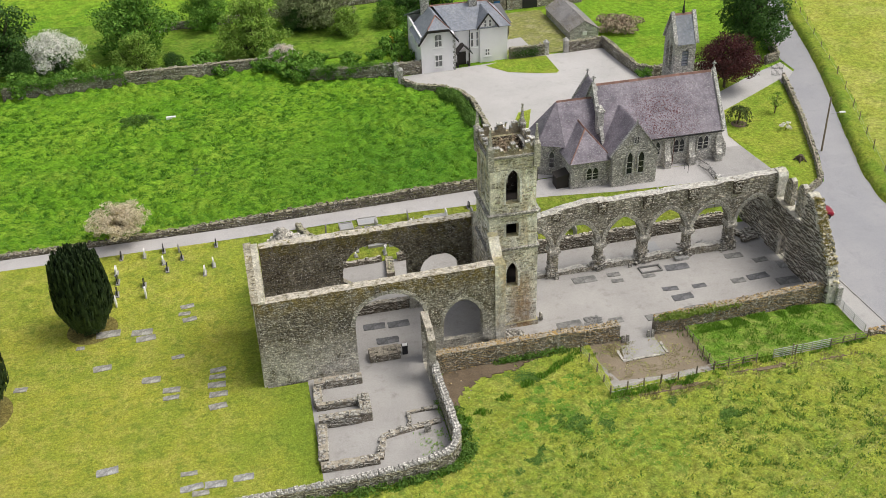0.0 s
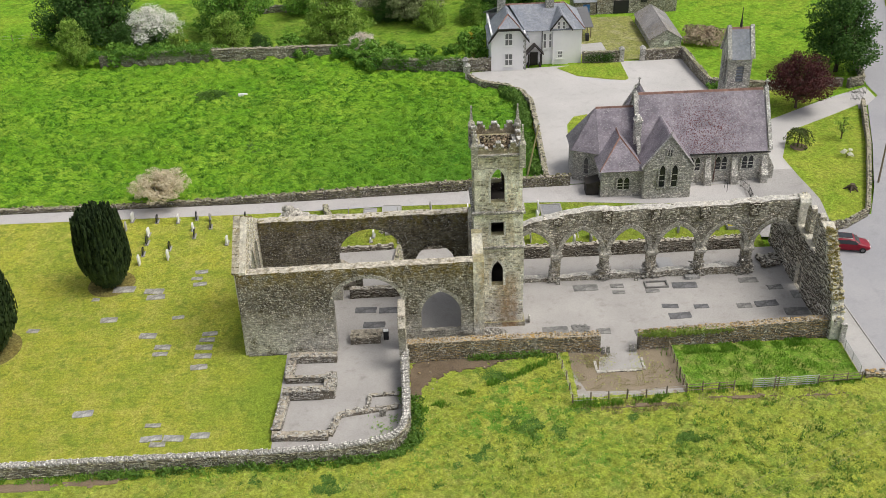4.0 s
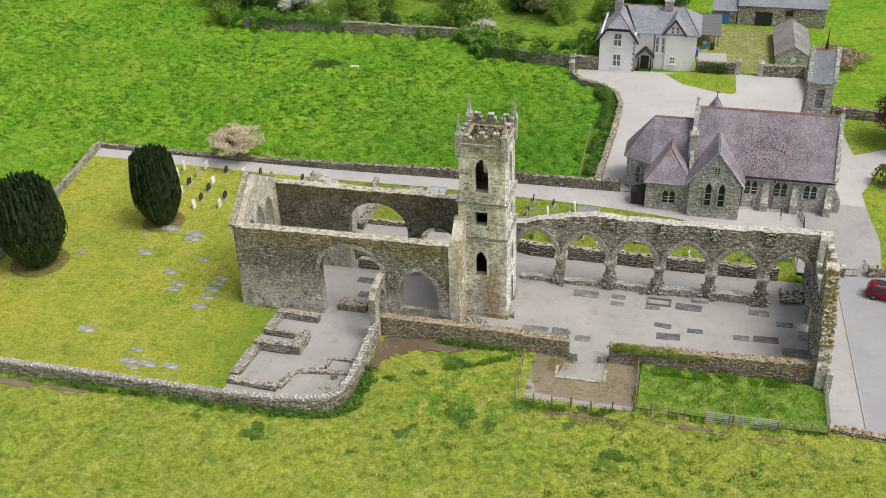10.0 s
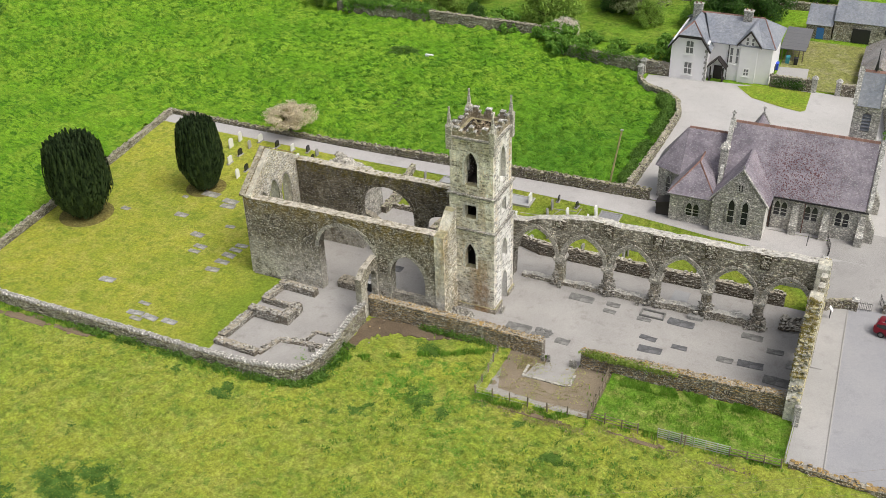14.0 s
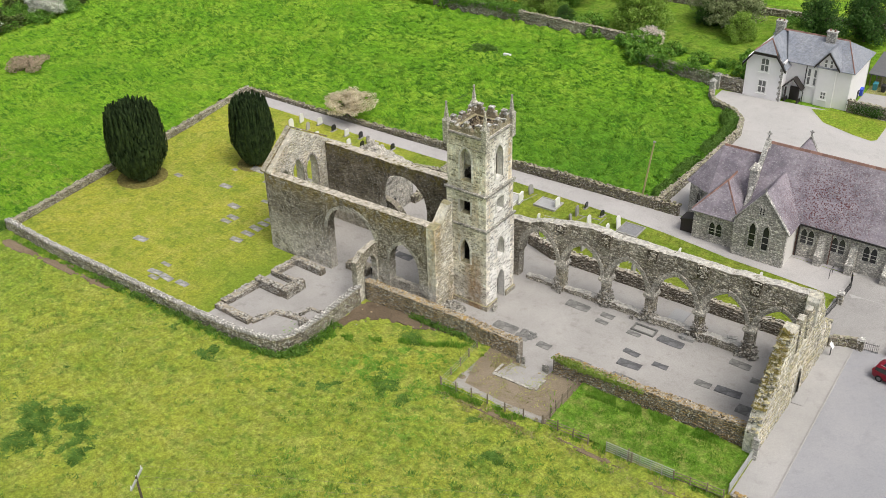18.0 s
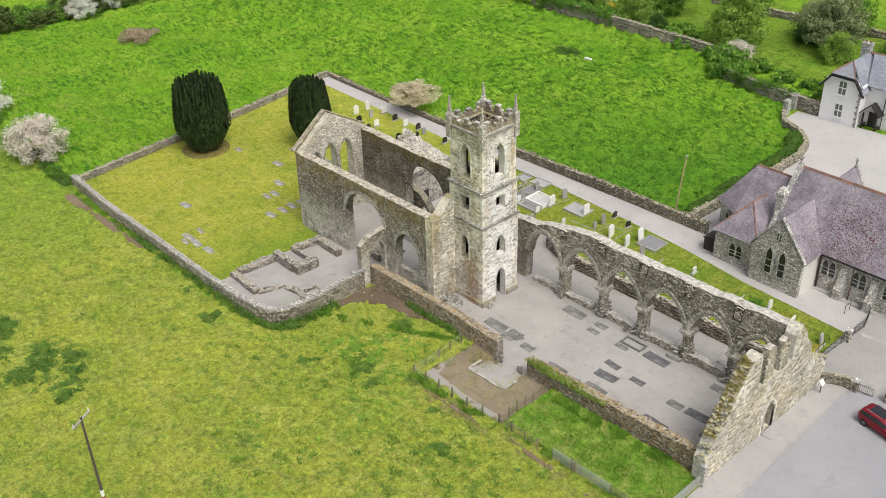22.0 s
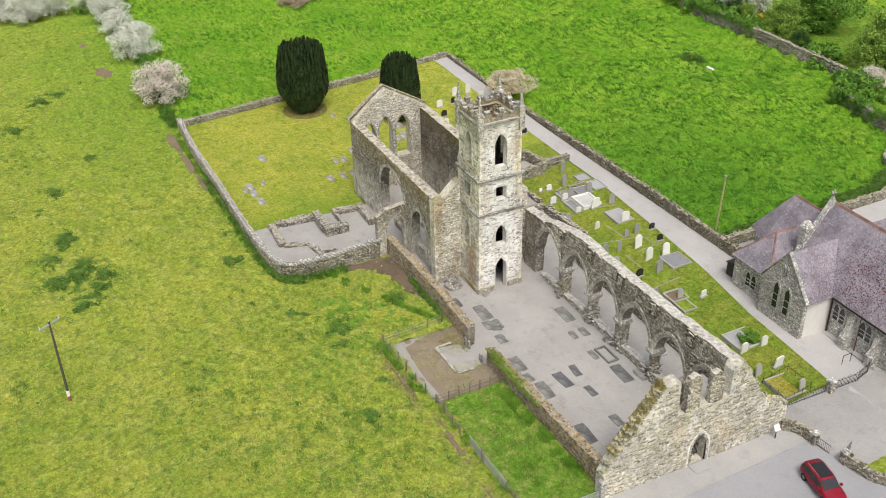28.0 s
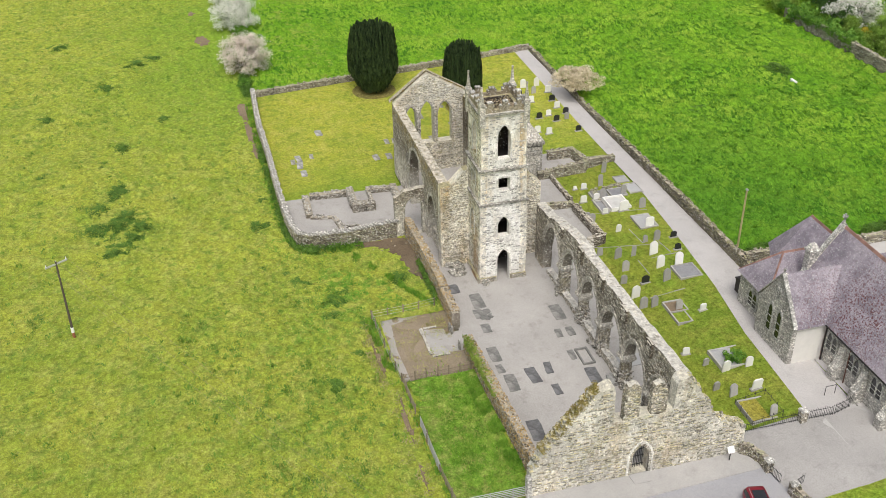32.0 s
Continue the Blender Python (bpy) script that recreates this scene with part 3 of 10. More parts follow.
class Stones:
    """Collects facing stones of rubble walls: chamfered blocks in uneven courses."""

    def __init__(self, seed=1):
        self.v, self.f, self.r = [], [], np.random.RandomState(seed)

    def block(self, pl, u0, u1, z0, z1, d, out, proud):
        c = min(u1 - u0, z1 - z0) * 0.22
        i = len(self.v)
        j = self.r.uniform(-0.045, 0.045, 8)
        for (u, z), k in zip(((u0, z0), (u1, z0), (u1, z1), (u0, z1)), range(4)):
            self.v.append(pl.at(u + j[k], z + j[k + 4] * 0.6, d - out * 0.02))
        for (u, z) in ((u0 + c, z0 + c), (u1 - c, z0 + c), (u1 - c, z1 - c), (u0 + c, z1 - c)):
            self.v.append(pl.at(u, z, d + out * proud))
        self.f += [(i + 4, i + 5, i + 6, i + 7)] + [(i + k, i + (k + 1) % 4, i + 4 + (k + 1) % 4, i + 4 + k) for k in range(4)]

    def face(self, pl, loops, d, out, w=0.5, h=0.24, proud=0.05, skip=0.08):
        us = [p[0] for p in loops[0]]
        zs = [p[1] for p in loops[0]]
        cells = []
        z = min(zs)
        while z < max(zs):
            hh = h * self.r.uniform(0.7, 1.4)
            u = min(us) - self.r.uniform(0, w)
            ph = self.r.uniform(0, 6.3)
            while u < max(us):
                ww = w * min(2.4, max(0.4, self.r.lognormal(-0.08, 0.45)))
                zo = h * (0.45 * math.sin(u * 0.9 + z * 0.35) + 0.3 * math.sin(u * 2.3 + ph) + self.r.uniform(-0.5, 0.5))
                cells.append((u + 0.006, u + ww - 0.006, z + zo + hh * self.r.uniform(-0.1, 0.18), z + zo + hh * self.r.uniform(0.82, 1.35)))
                u += ww
            z += hh
        c = np.array(cells)
        ok = np.ones(len(c), bool)
        for uu, zz in ((c[:, 0], c[:, 2]), (c[:, 1], c[:, 2]), (c[:, 0], c[:, 3]), (c[:, 1], c[:, 3])):
            m = inside(loops[0], uu, zz)
            for hole in loops[1:]:
                m &= ~inside(hole, uu, zz)
            ok &= m
        for hole in loops[1:]:
            hu, hz = [p[0] for p in hole], [p[1] for p in hole]
            ok &= ~((c[:, 0] < max(hu)) & (c[:, 1] > min(hu)) & (c[:, 2] < max(hz)) & (c[:, 3] > min(hz)) & inside(hole, (c[:, 0] + c[:, 1]) / 2, (c[:, 2] + c[:, 3]) / 2))
        ok &= self.r.rand(len(c)) > skip
        for u0, u1, z0, z1 in c[ok]:
            self.block(pl, u0, u1, z0, z1, d, out, proud * self.r.uniform(0.3, 1.5))

    def lump(self, p, sx, sy, sz, turn=None):
        """A loose stone lying on p."""
        a = self.r.uniform(0, math.pi) if turn is None else turn + self.r.uniform(-0.2, 0.2)
        ca, sa_ = math.cos(a), math.sin(a)
        i = len(self.v)
        for z, k in ((0, 1.0), (sz * 0.55, 1.05), (sz, 0.62)):
            for x, y in ((-1, -1), (1, -1), (1, 1), (-1, 1)):
                x = x * sx / 2 * k * self.r.uniform(0.75, 1.1)
                y = y * sy / 2 * k * self.r.uniform(0.75, 1.1)
                self.v.append(Vector((p[0] + x * ca - y * sa_, p[1] + x * sa_ + y * ca, p[2] + z * self.r.uniform(0.85, 1.1))))
        for lev in (0, 4):
            self.f += [(i + lev + k, i + lev + (k + 1) % 4, i + lev + 4 + (k + 1) % 4, i + lev + 4 + k) for k in range(4)]
        self.f.append((i + 8, i + 9, i + 10, i + 11))

    def top(self, pl, line, d0, d1, size=0.34, high=0.16, fill=0.9):
        """Uneven stones along the top of a wall, from point to point of line (u, z)."""
        for (u0, z0), (u1, z1) in zip(line, line[1:]):
            n = max(1, int(math.dist((u0, z0), (u1, z1)) / size))
            for i in range(n):
                for d in np.arange(d0 + size * 0.5, d1, size):
                    if self.r.rand() < fill:
                        k = (i + self.r.rand()) / n
                        p = pl.at(u0 + (u1 - u0) * k, z0 + (z1 - z0) * k - 0.07, d + self.r.uniform(-0.08, 0.08))
                        self.lump(p, size * self.r.uniform(0.7, 1.5), size * self.r.uniform(0.7, 1.3), high * self.r.uniform(0.5, 1.7), math.atan2(pl.u.y, pl.u.x))

    def done(self, name, material, parent, label=""):
        return raw_part(name, self.v, self.f, material, parent, label, stuff=True)


def voussoirs(st, pl, pts, d, out, deep=0.34, proud=0.07, each=0.32):
    """A ring of wedge stones along an arch line."""
    run = []
    for (u0, z0), (u1, z1) in zip(pts, pts[1:]):
        n = max(1, round(math.dist((u0, z0), (u1, z1)) / each))
        run += [((u0 + (u1 - u0) * i / n, z0 + (z1 - z0) * i / n), (u0 + (u1 - u0) * (i + 1) / n, z0 + (z1 - z0) * (i + 1) / n)) for i in range(n)]
    for (a, b) in run:
        tu, tz = b[0] - a[0], b[1] - a[1]
        ln = math.hypot(tu, tz) or 1
        nu, nz = -tz / ln, tu / ln
        g = 0.012
        a1 = (a[0] + tu / ln * g, a[1] + tz / ln * g)
        b1 = (b[0] - tu / ln * g, b[1] - tz / ln * g)
        dp = deep * st.r.uniform(0.88, 1.12)
        i = len(st.v)
        q = [a1, b1, (b1[0] + nu * dp, b1[1] + nz * dp), (a1[0] + nu * dp, a1[1] + nz * dp)]
        for dd in (d - out * 0.05, d + out * proud * st.r.uniform(0.8, 1.2)):
            for u, z in q:
                st.v.append(pl.at(u, z, dd))
        st.f += [(i + 4, i + 5, i + 6, i + 7)] + [(i + k, i + (k + 1) % 4, i + 4 + (k + 1) % 4, i + 4 + k) for k in range(4)]


def smooth01(x):
    x = min(1.0, max(0.0, x))
    return x * x * (3 - 2 * x)


def height(x, y):
    """The lie of the land: level round the abbey, rising gently behind it."""
    return smooth01((y - 89.2) / 9) * (0.3 + 0.75 * smooth01((x + 8) / 45)) + smooth01((y - 104) / 45) * 0.7 + smooth01((x - 60) / 40) * smooth01((y - 95) / 60) * 2.0


def sheet(bm_or_none, poly, lift, step=1.0, name="sheet", material=None, parent=None, rough=0.0, freq=1.0, edge=0.0):
    """A ground surface that fills poly and follows the land, lift above it. Cells of size step are cut to the outline."""
    bm = bmesh.new()
    vs = [bm.verts.new((x, y, 0)) for x, y in poly]
    edges = [bm.edges.new((vs[i], vs[(i + 1) % len(vs)])) for i in range(len(vs))]
    bmesh.ops.triangle_fill(bm, use_beauty=True, edges=edges)
    xs, ys = [p[0] for p in poly], [p[1] for p in poly]
    for ax, lo, hi in ((0, min(xs), max(xs)), (1, min(ys), max(ys))):
        k = math.floor(lo / step) * step + step
        while k < hi:
            co, no = [(k, 0, 0), (1, 0, 0)] if ax == 0 else [(0, k, 0), (0, 1, 0)]
            bmesh.ops.bisect_plane(bm, geom=bm.verts[:] + bm.edges[:] + bm.faces[:], plane_co=co, plane_no=no)
            k += step
    for v in bm.verts:
        v.co.z = height(v.co.x, v.co.y) + lift
        if rough:
            v.co.z += rough * noise.noise((v.co.x * freq, v.co.y * freq, 3.1))
        if edge and v.is_boundary:
            v.co.z -= edge
    for f in bm.faces:
        if f.normal.z < 0:
            f.normal_flip()
    me = bpy.data.meshes.new(name)
    bm.to_mesh(me)
    bm.free()
    return link_mesh(name, me, material, parent)


BARE = ((19.0, 69.6, 7.5, 2.6), (15.0, 67.0, 1.6, 3.0), (-24.5, 57.2, 4.2, 1.2), (-18.0, 57.4, 4.2, 1.1), (-12.2, 57.6, 3.2, 1.0), (-56.6, 53.2, 3.2, 1.7), (-71.0, 52.2, 2.0, 1.2), (47.0, 69.2, 9.0, 3.2), (43.6, 64.3, 4.4, 0.8), (50.8, 64.1, 3.0, 0.8), (34.5, 63.7, 4.2, 0.8))


def calm(x, y):
    """0 where the ground is trodden bare, 1 in the long grass."""
    k = 1.0
    for cx, cy, rx, ry in BARE:
        k = min(k, smooth01((math.hypot((x - cx) / rx, (y - cy) / ry) - 0.7) / 0.6))
    return 0.15 + 0.85 * k


def field(name, x0, x1, y0, y1, step, amp, freq, lift, material, keep=None, power=1.0, tussock=0.0):
    """A tussocky grass surface on a grid; keep(x, y) tells which cells stay; tussock adds steep little mounds."""
    nx, ny = int((x1 - x0) / step), int((y1 - y0) / step)
    xs, ys = np.linspace(x0, x1, nx + 1), np.linspace(y0, y1, ny + 1)
    verts, idx, faces = [], {}, []

    def vid(i, j):
        if (i, j) not in idx:
            x, y = xs[i], ys[j]
            t = noise.noise((x * freq, y * freq, 1.7)) * 0.65 + noise.noise((x * freq * 2.3, y * freq * 2.3, 5.2)) * 0.35
            t = amp * max(0.0, 0.5 + t) ** power
            if tussock:
                mound = noise.noise((x * 0.95 + 7.0, y * 0.95, 8.8)) + 0.45 * noise.noise((x * 2.1, y * 2.1, 2.9))
                rich = 0.55 + 0.45 * smooth01(0.5 + 1.4 * noise.noise((x * 0.09, y * 0.09, 6.1)))
                t += tussock * rich * smooth01((mound + 0.12) / 0.5)
            idx[(i, j)] = len(verts)
            verts.append((x, y, height(x, y) + lift + t * calm(x, y)))
        return idx[(i, j)]

    for i in range(nx):
        for j in range(ny):
            if keep is None or keep((xs[i] + xs[i + 1]) / 2, (ys[j] + ys[j + 1]) / 2):
                faces.append((vid(i, j), vid(i + 1, j), vid(i + 1, j + 1), vid(i, j + 1)))
    return raw_part(name, verts, faces, material, smooth=True)


# ---- ground ----
def ring_sheet():
    """One ground sheet out to the horizon: a grid near by, wide cells far off."""
    ax = [-2500, -1200, -600, -300, -200] + list(range(-150, 151, 6)) + [200, 300, 600, 1200, 2500]
    ay = [-2500, -1200, -600, -300, -150, -60] + list(range(-18, 241, 6)) + [300, 500, 900, 1500, 2500]
    verts = [(x, y, height(x, y) - (0.4 if (-34 < x < 62 and 60 < y < 104) or (abs(x) < 200 and -150 < y < 54) or (33 < x < 74 and 96 < y < 126) else 0.02)) for y in ay for x in ax]
    n = len(ax)
    faces = [(j * n + i, j * n + i + 1, (j + 1) * n + i + 1, (j + 1) * n + i) for j in range(len(ay) - 1) for i in range(n - 1)]
    return raw_part("ground", verts, faces, M_FARFIELD)


ground = tagged(ring_sheet(), "green grassland running out to the horizon", "ground", kind="structure")


def south_of_walls(x, y):
    if y > 72.2:
        return False
    if x < 13.5 and y > 58.7:
        return x < -31.3 - 5.4 * (y - 58.7) / 45
    if 29.2 < x < 39 and y > 65.2:
        return False
    return not (x > 55.2 and y > 66.4)


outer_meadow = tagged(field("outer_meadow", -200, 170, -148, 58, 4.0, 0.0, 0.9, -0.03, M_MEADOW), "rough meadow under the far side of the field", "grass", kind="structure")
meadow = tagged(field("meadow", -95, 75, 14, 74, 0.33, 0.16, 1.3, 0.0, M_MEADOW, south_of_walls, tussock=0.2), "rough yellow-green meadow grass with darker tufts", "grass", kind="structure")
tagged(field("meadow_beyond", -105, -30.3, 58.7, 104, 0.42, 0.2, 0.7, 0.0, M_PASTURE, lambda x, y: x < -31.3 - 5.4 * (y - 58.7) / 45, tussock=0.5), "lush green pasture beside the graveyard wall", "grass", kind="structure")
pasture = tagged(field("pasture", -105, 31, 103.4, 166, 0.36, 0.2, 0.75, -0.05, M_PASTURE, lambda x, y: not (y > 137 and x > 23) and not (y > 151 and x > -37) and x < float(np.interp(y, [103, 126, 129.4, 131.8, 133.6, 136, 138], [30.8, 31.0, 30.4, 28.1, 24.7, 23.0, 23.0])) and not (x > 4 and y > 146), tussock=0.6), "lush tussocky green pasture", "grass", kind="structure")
lawn = tagged(sheet(None, [(-30.6, 58.9), (3.0, 58.9), (3.0, 73.4), (-1.5, 73.4), (-1.5, 83.4), (-1.5, 96.0), (-1.5, 100.45), (-35.3, 100.9), (-34.2, 90.0), (-32.6, 77.0), (-31.3, 66.0)], 0.015, 2.0, "lawn", M_LAWN), "mown yellow-green graveyard lawn", "lawn", kind="structure")
tagged(sheet(None, [(-1.5, 89.4), (5.7, 89.6), (6.0, 91.5), (13.0, 91.7), (21.8, 91.8), (22.2, 90.0), (25.6, 89.0), (53.4, 88.9), (53.5, 91.4), (54.1, 96.2), (53.4, 97.4), (30, 100.0), (-1.5, 100.45)], 0.012, 2.0, "graveyard_lawn", M_LAWNG), "green graveyard grass among the headstones", "lawn", kind="structure")
path = tagged(sheet(None, [(-35.5, 100.7), (12, 100.4), (26, 99.4), (34, 98.7), (42, 97.6), (53, 97.0), (57.9, 96), (57.9, 101.4), (36, 101.7), (36, 103.0), (-35.5, 103.0)], 0.03, 2.0, "gravel_path", M_PATHGRAVEL), "pale gravel path along the stone wall", "path", kind="structure")
tagged(sheet(None, [(13.3, 72.2), (32.6, 72.2), (32.8, 70.6), (35.6, 70.6), (35.8, 72.2), (54.6, 72.2), (54.6, 88.8), (26, 88.8), (24, 90.0), (-1.2, 90.0), (-1.2, 73.8), (2.2, 73.8), (2.0, 59.3), (10.6, 59.4), (12.3, 60.0), (13.2, 61.8)], 0.03, 4.0, "gravel_floor", M_FLOOR), "pale grey gravel floor of the ruined nave", "floor", kind="structure")
chapel_floor = tagged(sheet(None, [(-1.0, 88.8), (22.0, 88.8), (22.0, 91.7), (13.0, 91.6), (6, 91.5), (6, 96.0), (0, 96.0)], 0.055, 4.0, "chapel_floor", M_FLOOR), "grey gravel floor of the side chapels", "floor", kind="structure")
yard = tagged(sheet(None, [(28.6, 64.8), (39.5, 65.0), (39.5, 71.75), (28.6, 71.75)], 0.015, 2.0, "earth_yard", M_YARD), "bare brown earth yard inside a wire fence", "yard", kind="structure")
def frayed(poly, step, amp, seed):
    """The outline poly with uneven points put between its corners."""
    r = random.Random(seed)
    out = []
    for a, b in zip(poly, poly[1:] + poly[:1]):
        n = max(1, int(math.dist(a, b) / step))
        out += [(a[0] + (b[0] - a[0]) * k / n + r.uniform(-amp, amp) * (k > 0), a[1] + (b[1] - a[1]) * k / n + r.uniform(-amp, amp) * (k > 0)) for k in range(n)]
    return out


bare = tagged(sheet(None, frayed([(14.0, 65.4), (14.5, 65.2), (15.2, 66.9), (15.8, 68.2), (17.6, 69.2), (19.6, 69.9), (22.0, 70.4), (24.4, 70.8), (26.2, 71.2), (27.0, 71.5), (14.0, 71.5)], 0.3, 0.32, 5), 0.09, 0.3, "bare_soil", M_SOIL, rough=0.12, freq=1.1, edge=0.2), "bare trodden brown soil beside the wall", "soil", kind="structure")
apron = tagged(sheet(None, [(55.2, 66.0), (58.4, 66.0), (58.4, 72.2), (58.3, 91.0), (58.3, 104), (54.9, 104), (53.8, 101), (53.3, 91.3), (55.2, 90)], 0.045, 3.0, "concrete_apron", M_CONCRETE), "pale concrete apron in front of the gable", "pavement", kind="structure")
tagged(sheet(None, [(58.2, 66.2), (80, 66.2), (80, 90), (66.6, 93.9), (64.2, 92.2), (61.5, 92.0), (57.4, 91.9)], 0.055, 3.0, "car_park", M_TARMAC), "grey tarmac car park beside the abbey", "road", kind="structure")
kerb = thing("kerb", "low concrete kerb between the apron and the car park", "kerb", kind="structure", at=(58.2, 66.4, 0.0))
for k in range(27):
    ya, yb = 66.4 + k * 0.92, 66.4 + k * 0.92 + 0.89
    xa, xb = 58.22 - 0.033 * (ya - 66.4), 58.22 - 0.033 * (yb - 66.4)
    if yb < 91.0:
        g = height(xa, ya)
        bm = bmesh.new()
        hexa(bm, [(xa - 0.07, ya, g - 0.05), (xa + 0.07, ya, g - 0.05), (xb + 0.07, yb, g - 0.05), (xb - 0.07, yb, g - 0.05), (xa - 0.06, ya, g + 0.13), (xa + 0.05, ya, g + 0.13), (xb + 0.05, yb, g + 0.13), (xb - 0.06, yb, g + 0.13)])
        part("kerb_stone", bm, M_CONCRETE, kerb)

def blob(cx, cy, rx, ry, seed, turn=0.0):
    """An uneven outline round a bare patch."""
    r = random.Random(seed)
    c, sn = math.cos(radians(turn)), math.sin(radians(turn))
    pts = []
    for k in range(22):
        a, q = 2 * math.pi * k / 22, r.uniform(0.72, 1.15)
        u, v = rx * q * math.cos(a), ry * q * math.sin(a)
        pts.append((cx + u * c - v * sn, cy + u * sn + v * c))
    return pts


M_PADDOCK = grass_mat("paddock_grass", (0.15, 0.3, 0.03), (0.21, 0.33, 0.045), (0.36, 0.36, 0.11), (0.08, 0.2, 0.018), 1.0, 0.22, 0.65, 0.6)
for k, (cx, cy, rx, ry, turn) in enumerate(((-25.5, 57.0, 4.2, 0.95, 2), (-18.5, 57.2, 4.2, 0.8, 1), (-12.2, 57.4, 3.0, 0.6, 1), (-56.6, 53.2, 2.8, 1.3, 5), (-71.0, 52.2, 1.4, 0.7, 0), (43.6, 64.3, 3.6, 0.34, -1), (50.8, 64.1, 2.4, 0.3, 0), (34.5, 63.7, 3.4, 0.34, 2))):
    tagged(sheet(None, blob(cx, cy, rx, ry, 70 + k, turn), 0.08, 0.4, "bare_soil", M_EARTH, rough=0.1, freq=1.2, edge=0.2), "bare trodden soil in the meadow", "soil", kind="structure")
drive = tagged(sheet(None, [(31.2, 103.2), (36.5, 103.2), (36.5, 101.6), (58.2, 101.6), (58.2, 95.5), (64.4, 96.0), (63.4, 107.2), (65.9, 113.2), (76.4, 120.4), (79.2, 122.0), (79.0, 126.4), (73.2, 124.0), (65.0, 119.6), (62.6, 118.4), (61.6, 127.6), (57.4, 129.4), (56.2, 140.2), (41, 140.2), (41, 139.5), (24, 138.6), (24.0, 135.2), (25.2, 133.6), (28.6, 131.8), (30.9, 129.4), (31.9, 126), (31.7, 118), (31.4, 110)], 0.02, 4.0, "gravel_drive", M_GRAVEL), "pale gravel drive round the church", "drive", kind="structure")
for nm, poly, lab in (
    ("drive_lawn", [(36.8, 138.6), (39.5, 135.3), (44.0, 133.6), (46.3, 133.1), (46.9, 133.7), (46.8, 139.8), (41.0, 140.0)], "small mown lawn in front of the house"),
    ("drive_lawn", [(35.3, 115.4), (37.0, 117.0), (39.0, 122.4), (37.0, 121.8), (35.8, 119.5)], "small strip of mown lawn by the drive"),
    ("church_lawn", [(61.3, 107.6), (64.2, 114.6), (76.0, 121.2), (73.0, 110.4), (68.8, 99.6), (66.6, 94.4), (64.2, 92.6), (61.9, 92.1), (62.0, 97.4)], "mown lawn beside the parish church"),
    ("church_lawn", [(61.2, 117.4), (65.6, 119.8), (72.6, 124.0), (75.8, 127.0), (66, 127.3), (59.8, 127.8)], "mown lawn under the copper beech"),
):
    tagged(sheet(None, poly, 0.05, 2.0, nm, M_LAWNC), lab, "lawn", kind="structure")
tagged(sheet(None, [(41.2, 140.6), (56.2, 140.8), (52.4, 144.6), (52.2, 160), (41.2, 160)], 0.03, 3.0, "farmyard", grass_mat("dry_yard", (0.3, 0.3, 0.1), (0.26, 0.28, 0.08), (0.38, 0.35, 0.2), (0.2, 0.22, 0.06), 0.8, 0.15, 0.7, 0.3)), "dry grassy farmyard", "yard", kind="structure")
forecourt = tagged(sheet(None, [(53.5, 90.6), (57.4, 90.9), (61.3, 91.2), (62.0, 92.1), (62.2, 97.0), (61.4, 104.5), (58.0, 104.5), (54.2, 101.2)], 0.08, 3.0, "gravel_forecourt", M_FORECOURT), "pale gravel forecourt inside the gate", "drive", kind="structure")
tagged(sheet(None, [(28.7, 64.9), (38.8, 65.1), (38.7, 65.9), (34, 65.7), (30.0, 66.0), (29.3, 68.5), (28.8, 70.0)], 0.03, 0.5, "gravel_strip", gravel_mat("muddy_gravel", (0.31, 0.29, 0.26), (0.36, 0.34, 0.31), (0.22, 0.2, 0.17)), rough=0.06, freq=1.3), "grey muddy gravel strip along the yard fence", "gravel", kind="structure")
patio = tagged(sheet(None, [(41.2, 143.6), (45.6, 143.8), (45.3, 148.2), (41.2, 147.6)], 0.06, 3.0, "patio", M_CONCRETE), "pale concrete yard slab", "paving", kind="structure")
road = tagged(sheet(None, [(65.0, 88.0), (66.8, 93.2), (69.4, 99.0), (73.6, 109.9), (77.3, 121.0), (79.6, 123.4), (79.4, 127), (81.0, 134), (86.6, 150), (96, 178), (101, 176), (91.4, 147), (85.4, 131.5), (83.9, 125.7), (81.8, 119.5), (78.1, 109.6), (74.0, 98.8), (72.6, 94.0), (71.4, 87.5)], 0.065, 3.0, "road", M_TARMAC), "narrow grey tarmac road between a wall and a bank", "road", kind="structure")
ROAD_EDGE = [(71.6, 86.5), (71.7, 88.8), (72.7, 95.1), (75.7, 103.4), (79.8, 113.6), (83.0, 123.0), (85.5, 131.5), (87.6, 139.8), (92.4, 152.0), (101.0, 178.0)]


def edge_x(y):
    return float(np.interp(y, [p[1] for p in ROAD_EDGE], [p[0] for p in ROAD_EDGE]))


tagged(field("roadside_field", 71, 170, 60, 230, 0.8, 0.4, 0.5, 0.0, grass_mat("dry_field", (0.4, 0.42, 0.075), (0.33, 0.4, 0.06), (0.5, 0.47, 0.15), (0.2, 0.3, 0.04), 0.6, 0.06, 0.55, 0.55), lambda x, y: x > edge_x(y) + 1.8 and not (y < 87 and x < 76)), "yellowish pasture beside the road", "grass", kind="structure")


M_BANK = grass_mat("bank_grass", (0.26, 0.33, 0.04), (0.19, 0.29, 0.035), (0.36, 0.37, 0.08), (0.07, 0.15, 0.018), 1.0, 0.15, 0.5, 0.7)


